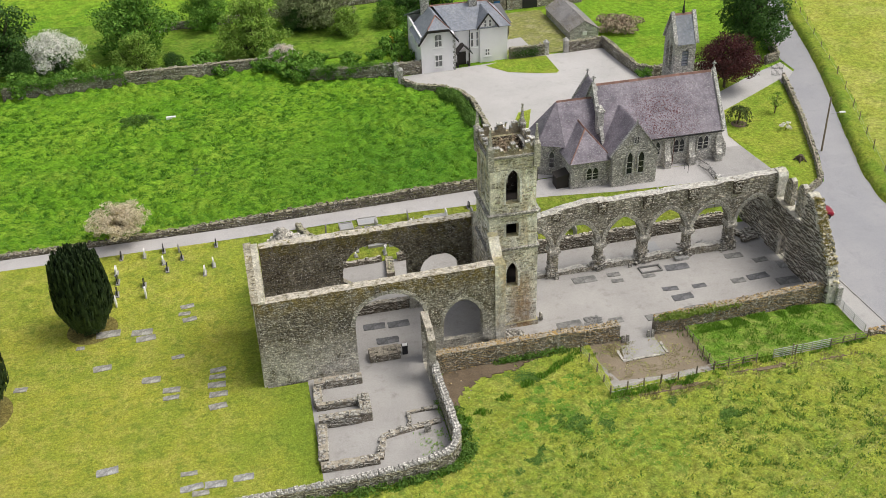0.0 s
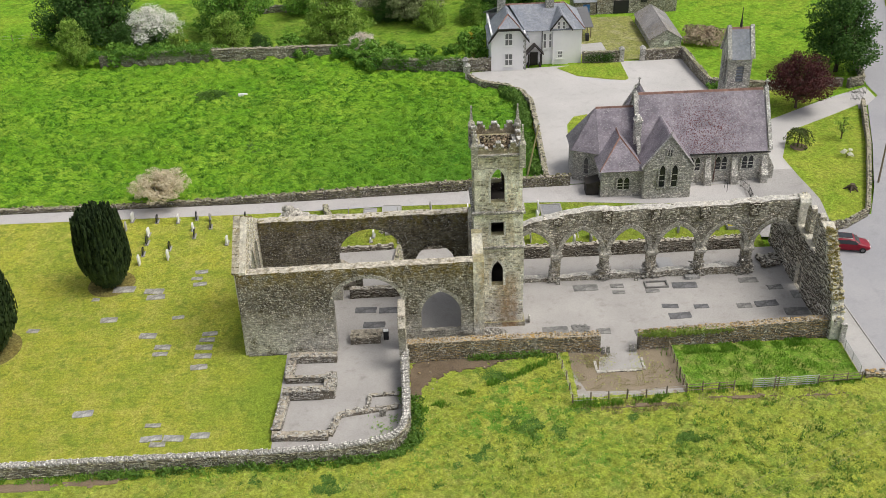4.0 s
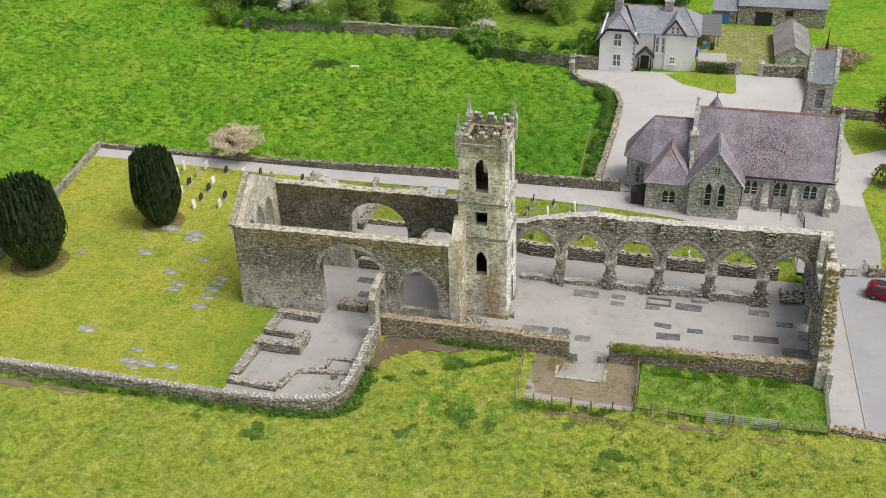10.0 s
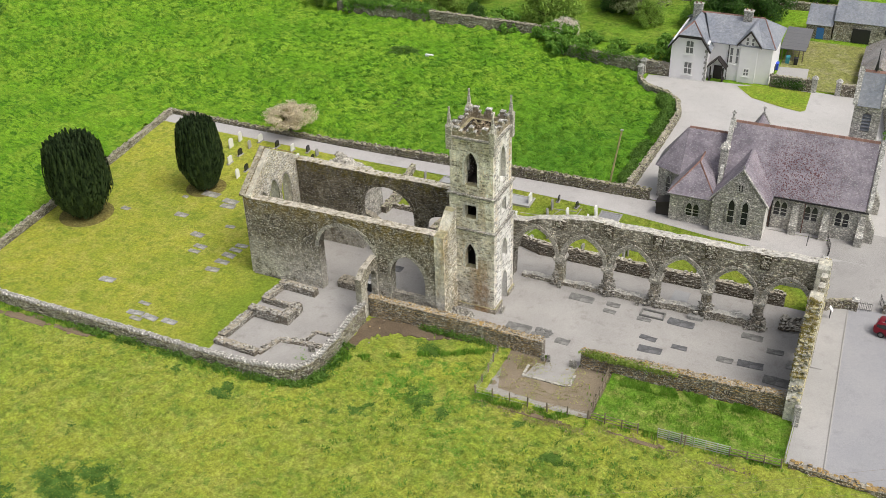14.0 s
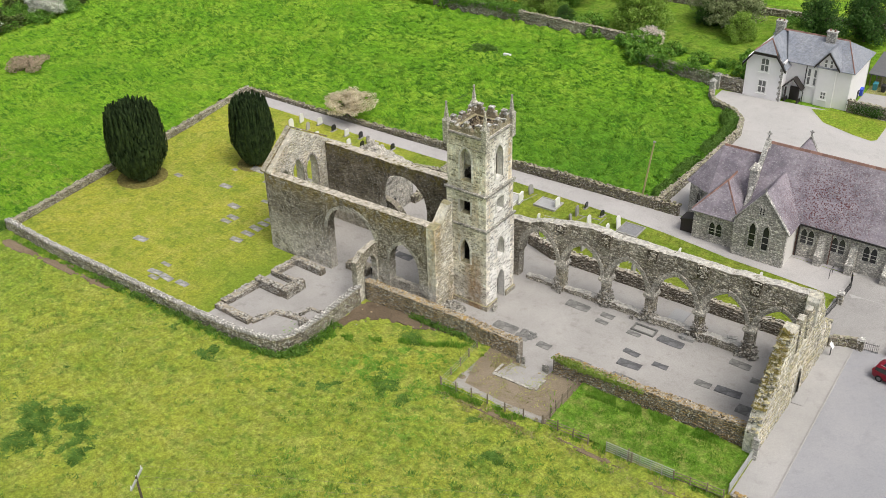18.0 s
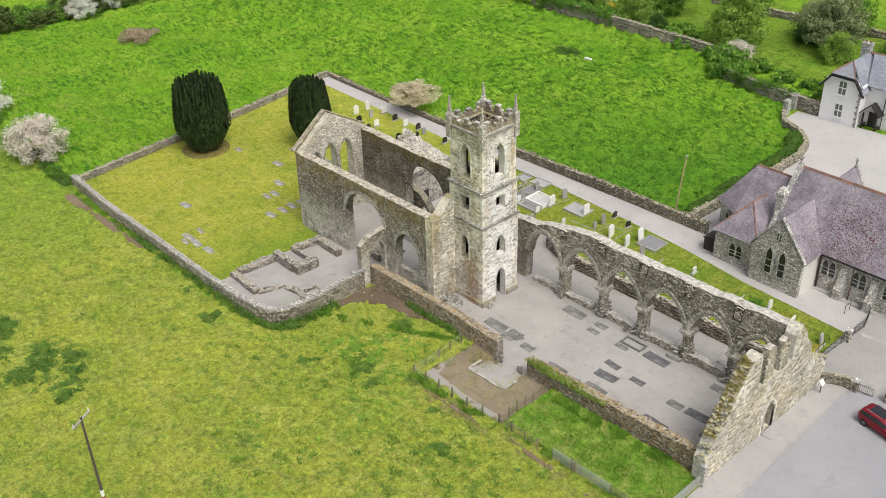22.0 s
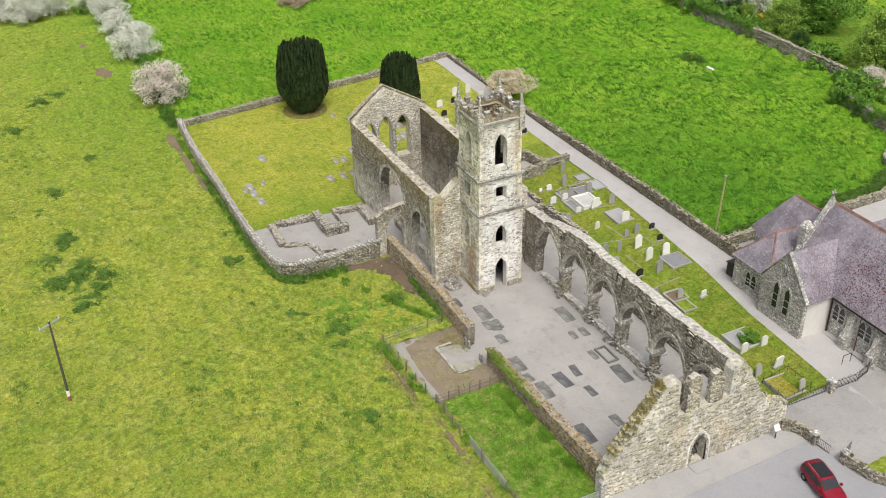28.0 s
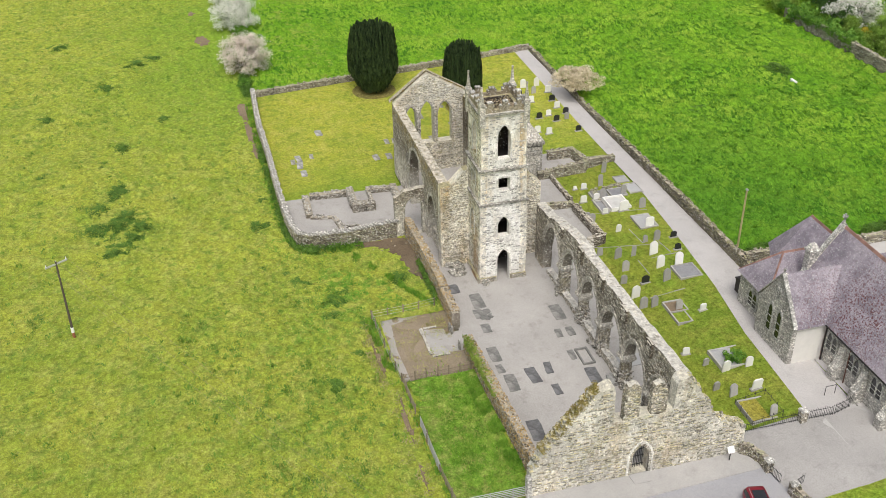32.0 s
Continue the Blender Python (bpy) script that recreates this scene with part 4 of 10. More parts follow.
def bank_strip():
    """A grassy bank swept along the road: steep face, flat back, sinking into the field."""
    prof = [(-0.1, 0.0), (0.15, 0.4), (0.35, 0.75), (0.8, 0.95), (1.4, 0.9), (2.0, 0.75), (2.6, 0.45), (3.4, 0.1)]
    v, f = [], []
    ys = np.arange(88.0, 177.0, 0.4)
    for y in ys:
        for k, (o, z) in enumerate(prof):
            n = noise.noise((y * 0.9, o * 1.5, 3.3))
            x = edge_x(y) + o + 0.18 * n
            v.append((x, y, height(x, y) + z * (1.0 + 0.3 * n) - 0.02))
    m = len(prof)
    for j in range(len(ys) - 1):
        f += [(j * m + k, j * m + k + 1, (j + 1) * m + k + 1, (j + 1) * m + k) for k in range(m - 1)]
    return raw_part("road_bank", v, f, M_BANK, smooth=True)


bank = tagged(bank_strip(), "grassy roadside bank above the tarmac", "grass", kind="structure")
tagged(field("paddock", 39.0, 55.0, 65.6, 71.8, 0.35, 0.25, 1.0, 0.16, M_PADDOCK), "lush grass strip below the nave wall", "grass", kind="structure")

threshold = tagged(sheet(None, [(31.6, 68.9), (33.8, 68.7), (35.7, 68.9), (35.7, 70.8), (32.0, 70.8)], 0.05, 2.0, "paved_threshold", M_FLOOR), "grey paved threshold in the gap of the nave wall", "paving", kind="structure")
for x0, x1, y0, y1 in ((31.35, 32.3, 68.45, 68.8), (32.35, 33.9, 68.5, 68.75), (33.95, 35.6, 68.5, 68.75), (35.75, 36.0, 68.7, 70.4), (31.3, 31.55, 68.9, 70.2)):
    bm = bmesh.new()
    box(bm, x0, x1, y0, y1, -0.1, 0.1)
    part("edging_stone", bm, M_FOOT, threshold)

garden = tagged(field("garden_lawn", -36, 27, 149.4, 178, 0.8, 0.3, 0.6, 0.0, grass_mat("garden_grass", (0.13, 0.25, 0.025), (0.18, 0.31, 0.03), (0.27, 0.33, 0.06), (0.05, 0.13, 0.015), 0.6, 0.12, 0.5, 0.7)), "rough garden grass behind the stone wall", "grass", kind="structure")

# ---- the ruined abbey ----
abbey = thing("abbey_church", "roofless grey rubble abbey choir with pointed arches", "ruin", at=(10, 78, 0))
st = Stones(3)


def stone_wall(st, pl, loops, th, material, name, parent, w=0.25, h=0.13, proud=0.03, top=None, sides=(1, 1), label="", cap_high=0.07, skip=0.07):
    bm = bmesh.new()
    panel(bm, pl, loops, th)
    ob = part(name, bm, {M_CHOIR: M_CHOIR_JOINT, M_ARCADE: M_ARCADE_JOINT, M_LOW: M_JOINT}.get(material, material), parent, label)
    if sides[0]:
        st.face(pl, loops, 0.0, -1, w, h, proud, skip)
    if sides[1]:
        st.face(pl, loops, th, 1, w, h, proud, skip)
    if top:
        st.top(pl, top, 0.0, th, 0.3, cap_high, 0.4)
    return ob


# choir, wall towards the meadow
P = wall_along_x(73.6)
top = ragged((-1.6, 9.3), (20.6, 9.65), 0.8, 0.05, 4) + [(20.6, 9.6)]
open1, open2 = doorway(7.1, 13.6, 0.0, 5.3, 8.35, 8), doorway(15.3, 19.1, 1.7, 3.9, 6.55, 8)
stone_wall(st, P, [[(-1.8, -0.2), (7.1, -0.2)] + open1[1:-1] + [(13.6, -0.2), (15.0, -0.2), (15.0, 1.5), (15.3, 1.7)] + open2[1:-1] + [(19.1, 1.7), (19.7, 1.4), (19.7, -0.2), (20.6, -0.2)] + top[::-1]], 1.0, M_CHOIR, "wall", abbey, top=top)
# robbed lower face under the small arch
sill = ragged((14.9, 1.6), (19.8, 1.65), 0.5, 0.08, 14) + [(19.8, 1.6)]
stone_wall(st, wall_along_x(74.05), [[(14.9, -0.2), (19.8, -0.2)] + sill[::-1]], 0.5, M_CHOIR, "sill_wall", abbey, top=sill, label="rough recessed sill wall under the small arch")
ring_st = Stones(8)
voussoirs(ring_st, P, open1[1:-1], 0.0, -1, 0.38, 0.07)
voussoirs(ring_st, P, open2[1:-1], 0.0, -1, 0.32, 0.07)
ring_st.done("arch_ring", M_RING, abbey, "weathered dressed arch stones")
# choir, far side wall, darker inside
st_far = Stones(6)
P = wall_along_x(82.2)
top = ragged((-0.5, 9.7), (20.4, 9.9), 0.8, 0.07, 5) + [(20.4, 9.9)]
open1, open2 = doorway(7.2, 13.7, 0.0, 5.4, 8.5, 8), doorway(14.9, 18.9, 0.0, 4.2, 6.3, 8)
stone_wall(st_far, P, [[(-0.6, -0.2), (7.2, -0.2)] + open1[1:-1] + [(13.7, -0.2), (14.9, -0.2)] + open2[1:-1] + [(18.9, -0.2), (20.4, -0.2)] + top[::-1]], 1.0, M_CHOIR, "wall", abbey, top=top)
voussoirs(st_far, P, open1[1:-1], 0.0, -1, 0.4, 0.06)
voussoirs(st_far, P, open2[1:-1], 0.0, -1, 0.35, 0.06)
st_far.done("rubble_facing", M_CHOIR_DARK, abbey, "dark rubble wall face")
# end gable with three lancets
P = wall_along_y(-0.6)
holes = [doorway(74.95, 76.35, 3.9, 7.3, 8.95, 6), doorway(76.85, 78.5, 3.9, 7.7, 9.45, 6), doorway(79.0, 80.8, 3.9, 7.4, 9.2, 6)]
left, right = ragged((73.62, 9.5), (77.8, 13.0), 0.5, 0.06, 6), ragged((77.8, 13.0), (83.2, 9.7), 0.5, 0.06, 7) + [(83.2, 9.7)]
end = Stones(9)
stone_wall(end, P, [[(73.62, -0.2), (83.2, -0.2)] + (left + right)[::-1]] + holes, 1.1, M_GABLE_MORTAR, "gable_wall", abbey, sides=(1, 1), top=None, skip=0.2)
for hz in holes:
    voussoirs(end, P, hz, 0.0, -1, 0.22, 0.05)
end.done("gable_facing", M_GABLE, abbey, "pale lichened rubble of the end gable")
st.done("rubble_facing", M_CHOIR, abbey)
# pale copings on the gable slopes
bm = bmesh.new()
for (a, b) in (((73.2, 9.55), (77.8, 13.05)), ((77.8, 13.05), (83.3, 9.75))):
    n = 9
    for i in range(n):
        k0, k1 = i / n + 0.004, (i + 1) / n - 0.004
        u0, z0, u1, z1 = a[0] + (b[0] - a[0]) * k0, a[1] + (b[1] - a[1]) * k0, a[0] + (b[0] - a[0]) * k1, a[1] + (b[1] - a[1]) * k1
        hexa(bm, [P.at(u0, z0, 0.55), P.at(u1, z1, 0.55), P.at(u1, z1, 1.2), P.at(u0, z0, 1.2), P.at(u0, z0 + 0.16, 0.55), P.at(u1, z1 + 0.16, 0.55), P.at(u1, z1 + 0.16, 1.2), P.at(u0, z0 + 0.16, 1.2)])
part("gable_coping", bm, M_CHOIR, abbey, "weathered mossy gable coping")
# stub of the crossing wall that carries the tower
st = Stones(9)
P = wall_along_y(21.3)
stone_wall(st, P, [[(73.5, -0.1), (76.5, -0.1), (76.5, 11.4), (76.0, 11.2), (74.6, 9.8), (73.5, 9.6)]], 1.0, M_TOWER_MORTAR, "crossing_pier", abbey, label="pale dressed crossing pier")
stone_wall(st, P, [[(81.3, -0.1), (84.4, -0.1), (84.4, 8.6), (83.2, 9.7), (81.3, 11.0)]], 1.0, M_TOWER_MORTAR, "crossing_pier", abbey, label="pale dressed crossing pier")
st.done("pier_facing", M_TOWER, abbey)

# ---- the bell tower over the crossing ----
tower = thing("bell_tower", "slender square rubble tower with four pinnacles and broken battlements", "tower", at=(23, 79, 0))
TX0, TX1, TY0, TY1 = 20.5, 25.3, 76.5, 81.5
stages = [(-0.1, 9.2, 0.0), (9.2, 12.9, 0.1), (12.9, 19.0, 0.2)]
faces4 = [("s", wall_along_x(TY0), TX0, TX1, -1), ("w", wall_along_y(TX1), TY0, TY1, -1), ("n", Plane((0, TY1, 0), (1, 0, 0), (0, -1, 0)), TX0, TX1, -1), ("e", Plane((TX0, 0, 0), (0, 1, 0), (1, 0, 0)), TY0, TY1, -1)]
tower_openings = {
    "s": [(22.2, 23.35, 4.9, 6.4, 7.7), (22.2, 23.4, 10.5, 11.95, None), (22.2, 23.5, 14.0, 16.2, 17.5)],
    "w": [(78.4, 79.7, 0.0, 2.5, 3.7), (78.4, 79.6, 5.3, 6.5, 7.6), (78.45, 79.6, 10.5, 11.95, None), (78.35, 79.65, 14.0, 16.3, 17.6)],
    "n": [(22.2, 23.5, 14.0, 16.2, 17.5)],
    "e": [(78.4, 79.65, 14.0, 16.2, 17.5)],
}
st, st_w, tower_rings = Stones(11), Stones(12), Stones(13)
for key, pl, a, b, out in faces4:
    for z0, z1, ins in stages:
        d = ins
        e = ins if key in "sn" else ins + 0.7
        loops = [[(a + e, z0), (b - e, z0), (b - e, z1), (a + e, z1)]]
        for u0, u1, s0, s1, ap in tower_openings[key]:
            if z0 - 0.2 <= s0 < z1:
                hole = doorway(u0, u1, max(s0, z0 + 0.01), s1, ap, 6) if ap else [(u0, s0), (u0, s1), (u1, s1), (u1, s0)]
                loops.append(hole)
        bmw = bmesh.new()
        panel(bmw, pl, loops, 0.7, d)
        part("wall", bmw, M_TOWER_WHITE if key == "w" else M_TOWER_MORTAR, tower)
        # near-black lining: shade inside the tower, put into the colour
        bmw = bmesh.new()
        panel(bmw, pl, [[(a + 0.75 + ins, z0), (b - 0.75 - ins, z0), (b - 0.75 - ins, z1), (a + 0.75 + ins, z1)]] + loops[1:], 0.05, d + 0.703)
        part("shade_lining", bmw, M_TOWER_SHADE, tower, "near-black inner lining with the shade in its colour")
        full = [[(a + ins, z0), (b - ins, z0), (b - ins, z1), (a + ins, z1)]] + loops[1:]
        (st_w if key == "w" else st).face(pl, full, d, -1, 0.42, 0.15, 0.03, 0.7 if key == "w" else 0.66)
        for hole in loops[1:]:
            voussoirs(tower_rings, pl, hole, d, -1, 0.2, 0.05, 0.35)
st.done("rubble_facing", M_TOWER, tower)
st_w.done("rubble_facing", M_TOWER_GREY, tower)
tower_rings.done("window_ring", M_PALESURR, tower, "pale dressed window surrounds")
for z, g in ((9.1, 0.13), (12.85, 0.2), (18.75, 0.22)):
    o = 0.0 if z < 10 else (0.1 if z < 14 else 0.2)
    for x0, x1, y0, y1 in ((TX0 + o - g, TX1 - o + g, TY0 + o - g, TY0 + o + 0.1), (TX0 + o - g, TX1 - o + g, TY1 - o - 0.1, TY1 - o + g), (TX0 + o - g, TX0 + o + 0.1, TY0 + o + 0.1, TY1 - o - 0.1), (TX1 - o - 0.1, TX1 - o + g, TY0 + o + 0.1, TY1 - o - 0.1)):
        bm = bmesh.new()
        box(bm, x0, x1, y0, y1, z, z + 0.2)
        part("string_course", bm, M_DRESSED, tower, "mossy projecting string course")
for x0, x1, y0, y1 in ((TX0 - 0.18, TX1 + 0.18, TY0 - 0.18, TY0 + 0.05), (TX1 - 0.05, TX1 + 0.18, TY0 + 0.05, 78.3), (TX1 - 0.05, TX1 + 0.18, 79.8, TY1)):
    bm = bmesh.new()
    box(bm, x0, x1, y0, y1, 0, 0.55)
    part("plinth", bm, M_TOWER, tower)
bm = bmesh.new()
box(bm, TX0 + 0.8, TX1 - 0.8, TY0 + 0.8, TY1 - 0.8, 17.3, 17.5)
part("tower_roof", bm, M_SOIL, tower, "overgrown flat tower top")
# added floors, unseen, that keep daylight out of the tower openings
for z in (4.4, 9.0, 13.1):
    bm = bmesh.new()
    box(bm, TX0 + 0.75, TX1 - 0.75, TY0 + 0.75, TY1 - 0.75, z, z + 0.15)
    part("tower_floor", bm, M_DARKWOOD, tower)
# stepped battlements, each merlon worn to its own height
for key, pl, a, b, out in faces4:
    bm = bmesh.new()
    e = 0.25 if key in "sn" else 0.6
    panel(bm, pl, [[(a + e, 18.95), (b - e, 18.95), (b - e, 19.3), (a + e, 19.3)]], 0.35, 0.22)
    part("parapet", bm, M_PARAPET, tower, "mossy worn parapet")
    for k in range(3):
        u = a + 1.0 + k * (b - a - 2.0) / 2
        q = RNG.choice((1.0, 0.85, 0.6, 0.95))
        w1, w2, o2 = RNG.uniform(0.46, 0.54), RNG.uniform(0.2, 0.3), RNG.uniform(-0.12, 0.12)
        bm = bmesh.new()
        pts = [(u - w1, 19.3), (u + w1, 19.3), (u + w1 - 0.03, 19.3 + 0.3 * q), (u + o2 + w2, 19.3 + 0.34 * q), (u + o2 + w2 - 0.03, 19.3 + 0.68 * q), (u + o2 - w2, 19.3 + 0.72 * q), (u + o2 - w2 - 0.02, 19.3 + 0.32 * q), (u - w1 + 0.03, 19.3 + 0.28 * q)]
        panel(bm, pl, [pts], 0.36, 0.215)
        merlon = part("merlon", bm, M_PARAPET, tower)
        for cu, cw, cz in ((u + o2, w2 + 0.04, 19.3 + 0.71 * q), (u - (w1 + w2) / 2 + o2 / 2, (w1 - w2) / 2, 19.3 + 0.3 * q), (u + (w1 + w2) / 2 + o2 / 2, (w1 - w2) / 2, 19.3 + 0.31 * q)):
            bm = bmesh.new()
            panel(bm, pl, [[(cu - cw, cz), (cu + cw, cz), (cu + cw - 0.04, cz + 0.1), (cu - cw + 0.04, cz + 0.1)]], 0.46, 0.165)
            part("cap_stone", bm, M_PALECOPE, merlon)
for x, y in ((20.75, 76.7), (25.05, 76.75), (20.75, 81.2), (25.05, 81.2)):
    bm = bmesh.new()
    box(bm, x - 0.285, x + 0.285, y - 0.285, y + 0.285, 17.6, 19.9)
    hexa(bm, [(x - 0.33, y - 0.33, 19.9), (x + 0.33, y - 0.33, 19.9), (x + 0.33, y + 0.33, 19.9), (x - 0.33, y + 0.33, 19.9), (x - 0.2, y - 0.2, 20.15), (x + 0.2, y - 0.2, 20.15), (x + 0.2, y + 0.2, 20.15), (x - 0.2, y + 0.2, 20.15)])
    hexa(bm, [(x - 0.17, y - 0.17, 20.15), (x + 0.17, y - 0.17, 20.15), (x + 0.17, y + 0.17, 20.15), (x - 0.17, y + 0.17, 20.15), (x - 0.05, y - 0.05, 21.6), (x + 0.05, y - 0.05, 21.6), (x + 0.05, y + 0.05, 21.6), (x - 0.05, y + 0.05, 21.6)])
    box(bm, x - 0.08, x + 0.08, y - 0.08, y + 0.08, 21.55, 21.75)
    part("pinnacle", bm, M_RING, tower, "tapering pale stone pinnacle")

# ---- nave arcade ----
arcade = thing("nave_arcade", "long grey rubble arcade wall with six pointed arches", "ruin", at=(40, 84, 0))
P = wall_along_x(83.7)
bays = [(24.9, 29.05), (30.0, 34.15), (35.1, 39.05), (40.0, 44.15), (45.05, 49.1), (50.05, 54.15)]
st = Stones(21)
rings = Stones(22)
outline = [(22.2, -0.1), (24.5, -0.1), (24.6, 2.9)]
for u0, u1 in bays:
    outline += arch(u0, u1, 3.45, 6.35, 8)
outline += [(54.6, 3.0)]
TOPS = ((22.2, 6.7), (25.2, 6.9), (29.8, 8.1), (32.6, 8.6), (36.0, 8.4), (41.0, 8.4), (46.2, 8.55), (51.4, 8.9), (54.6, 9.0))
top = [p for k, (p0, p1) in enumerate(zip(TOPS, TOPS[1:])) for p in ragged(p0, p1, 0.8, 0.13, 31 + k)] + [TOPS[-1]]
stone_wall(st, P, [outline + top[::-1]], 1.0, M_ARCADE, "wall", arcade, w=0.32, h=0.19, top=top, cap_high=0.08)
for u0, u1 in bays:
    for off, pr in ((0.0, 0.03), (0.24, 0.13)):
        voussoirs(rings, P, arch(u0 - off, u1 + off, 3.45, 6.35 + off * 1.25, 10), 0.0, -1, 0.24, pr, 0.3)
    voussoirs(rings, P, arch(u0, u1, 3.45, 6.35, 10), 1.0, 1, 0.3, 0.05, 0.3)
rings.done("arch_moulding", M_RING, arcade, "weathered granite arch mouldings")
spill = Stones(23)
for i, (a, b) in enumerate(zip(bays, bays[1:])):
    c = (a[1] + b[0]) / 2
    bm = bmesh.new()
    if i % 2 == 1:
        pts = [(c + 0.5 * math.cos(t * math.pi / 4 + math.pi / 8), 84.2 + 0.55 * math.sin(t * math.pi / 4 + math.pi / 8)) for t in range(8)]
    else:
        pts = [(c - 0.45, 83.7), (c + 0.45, 83.7), (c + 0.45, 84.7), (c - 0.45, 84.7)]
    prism(bm, pts, 0.0, 2.9)
    part("pier", bm, M_ARCADE, arcade)
    bm = bmesh.new()
    hexa(bm, [(c - 0.45, 83.68, 2.85), (c + 0.45, 83.68, 2.85), (c + 0.45, 84.72, 2.85), (c - 0.45, 84.72, 2.85), (c - 0.6, 83.5, 3.15), (c + 0.6, 83.5, 3.15), (c + 0.6, 84.86, 3.15), (c - 0.6, 84.86, 3.15)])
    box(bm, c - 0.62, c + 0.62, 83.48, 84.88, 3.15, 3.38)
    hexa(bm, [(c - 0.62, 83.5, 3.38), (c + 0.62, 83.5, 3.38), (c + 0.62, 84.86, 3.38), (c - 0.62, 84.86, 3.38), (c - 0.46, 83.66, 3.75), (c + 0.46, 83.66, 3.75), (c + 0.46, 84.74, 3.75), (c - 0.46, 84.74, 3.75)])
    part("capital", bm, M_RING, arcade, "pale moulded pier capital")
    # core of broken masonry that still clings to the foot of the pier
    r = random.Random(40 + i)
    for k in range(110):
        z = 1.8 * r.random() ** 1.3
        q = 0.98 - 0.28 * z
        x = c + r.uniform(-q, q) if i else c - abs(r.uniform(0, q)) * 0.9
        spill.lump((x, 84.2 + r.uniform(-0.6, 0.5) * (1.12 - 0.15 * z), z), r.uniform(0.2, 0.4), r.uniform(0.2, 0.36), r.uniform(0.11, 0.2))
    # stump of the wall shaft above the pier, up to the wall head
    stump = Plane((0, 83.45, 0), (1, 0, 0), (0, 1, 0))
    u0, u1 = c - r.uniform(0.5, 0.65), c + r.uniform(0.5, 0.65)
    zt = float(np.interp(c, [p[0] for p in TOPS], [p[1] for p in TOPS])) + r.uniform(-0.05, 0.2)
    loop = [(u0 + 0.1, 7.2 + r.uniform(-0.15, 0.15)), (u1 - 0.15, 7.05 + r.uniform(-0.15, 0.15)), (u1, zt - 0.1), ((u0 + u1) / 2, zt), (u0, zt - 0.15)]
    bm = bmesh.new()
    panel(bm, stump, [loop], 0.26)
    part("wall_shaft", bm, M_AISLE, arcade, "dark broken stump of a wall shaft")
    st.face(stump, [loop], 0.0, -1, 0.3, 0.16, 0.06, 0.05)
spill.done("pier_core", M_FOOT, arcade, "broken rubble core round the pier feet")
lo_pts = ragged((25.4, 0.42), (49.9, 0.95), 0.6, 0.13, 41) + [(49.9, 0.8)]
stone_wall(st, Plane((0, 83.85, 0), (1, 0, 0), (0, 1, 0)), [[(25.4, -0.1), (49.9, -0.1)] + lo_pts[::-1]], 0.7, M_ARCADE, "sill_wall", arcade, top=lo_pts, label="low broken sill wall between the piers")
st.done("rubble_facing", M_ARCADE, arcade)

# ---- west gable ----
gable = thing("west_gable", "tall pale rubble gable with three broken windows and a pointed door", "ruin", at=(54.6, 81, 0))
P = wall_along_y(55.2)
st = Stones(51)
line = ragged((71.6, 2.4), (72.6, 4.4), 0.5, 0.1, 52) + ragged((72.6, 4.4), (76.6, 9.3), 0.5, 0.12, 53) + ragged((76.6, 9.3), (78.05, 9.8), 0.5, 0.08, 54)
line += [(78.0, 9.6), (78.12, 9.0), (78.15, 6.15), (79.4, 5.95), (80.8, 6.2), (82.0, 6.0), (83.2, 6.2), (83.3, 8.6), (83.5, 9.0)]
line += ragged((83.5, 9.0), (84.2, 9.2), 0.5, 0.1, 55) + ragged((84.2, 9.2), (86.0, 6.6), 0.5, 0.15, 56) + ragged((86.0, 6.6), (87.0, 4.4), 0.5, 0.15, 57) + ragged((87.0, 4.4), (90.0, 2.6), 0.5, 0.15, 58) + [(90.0, 2.4)]
door = doorway(80.05, 81.5, 0.05, 1.85, 3.1, 6)
stone_wall(st, P, [[(71.6, -0.1), (90.0, -0.1)] + line[::-1], door], 1.1, M_GABLE_MORTAR, "gable_wall", gable, w=0.4, h=0.17, proud=0.04, skip=0.42, sides=(1, 0))
for post in ([(78.95, 5.9), (80.3, 5.9), (80.28, 8.8), (80.1, 9.3), (79.65, 9.55), (79.2, 9.3), (78.98, 8.7)], [(81.25, 5.9), (82.6, 5.9), (82.55, 8.2), (82.35, 8.85), (81.9, 9.15), (81.45, 8.95), (81.28, 8.4)]):
    bm = bmesh.new()
    panel(bm, P, [post], 0.55, 0.06)
    part("window_pier", bm, M_ARCADE, gable, "weathered pier between the broken windows")
    st.face(P, [post], 0.06, -1, 0.4, 0.17, 0.04, 0.4)
    st.face(P, [post], 0.61, 1, 0.4, 0.17, 0.04, 0.3)
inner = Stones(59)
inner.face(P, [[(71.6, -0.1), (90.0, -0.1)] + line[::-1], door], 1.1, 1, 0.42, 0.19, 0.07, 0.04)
inner.done("inner_facing", M_AISLE, gable, "dark inner rubble face")
slope = [p for p in line if p[0] < 77.0]
st.top(P, slope, 0.0, 1.1, 0.34, 0.2)
st.top(P, [p for p in line if p[0] > 84.0], 0.0, 1.1, 0.34, 0.2)
voussoirs(st, P, door, 0.0, -1, 0.22, 0.1, 0.4)
st.done("rubble_facing", M_GABLE, gable)
bm = bmesh.new()
outer = doorway(79.65, 81.9, 0.02, 1.85, 3.6, 6)
panel(bm, P, [outer, door], 0.15, -0.07)
part("door_surround", bm, M_PALESURR, gable, "pale dressed stone door surround")
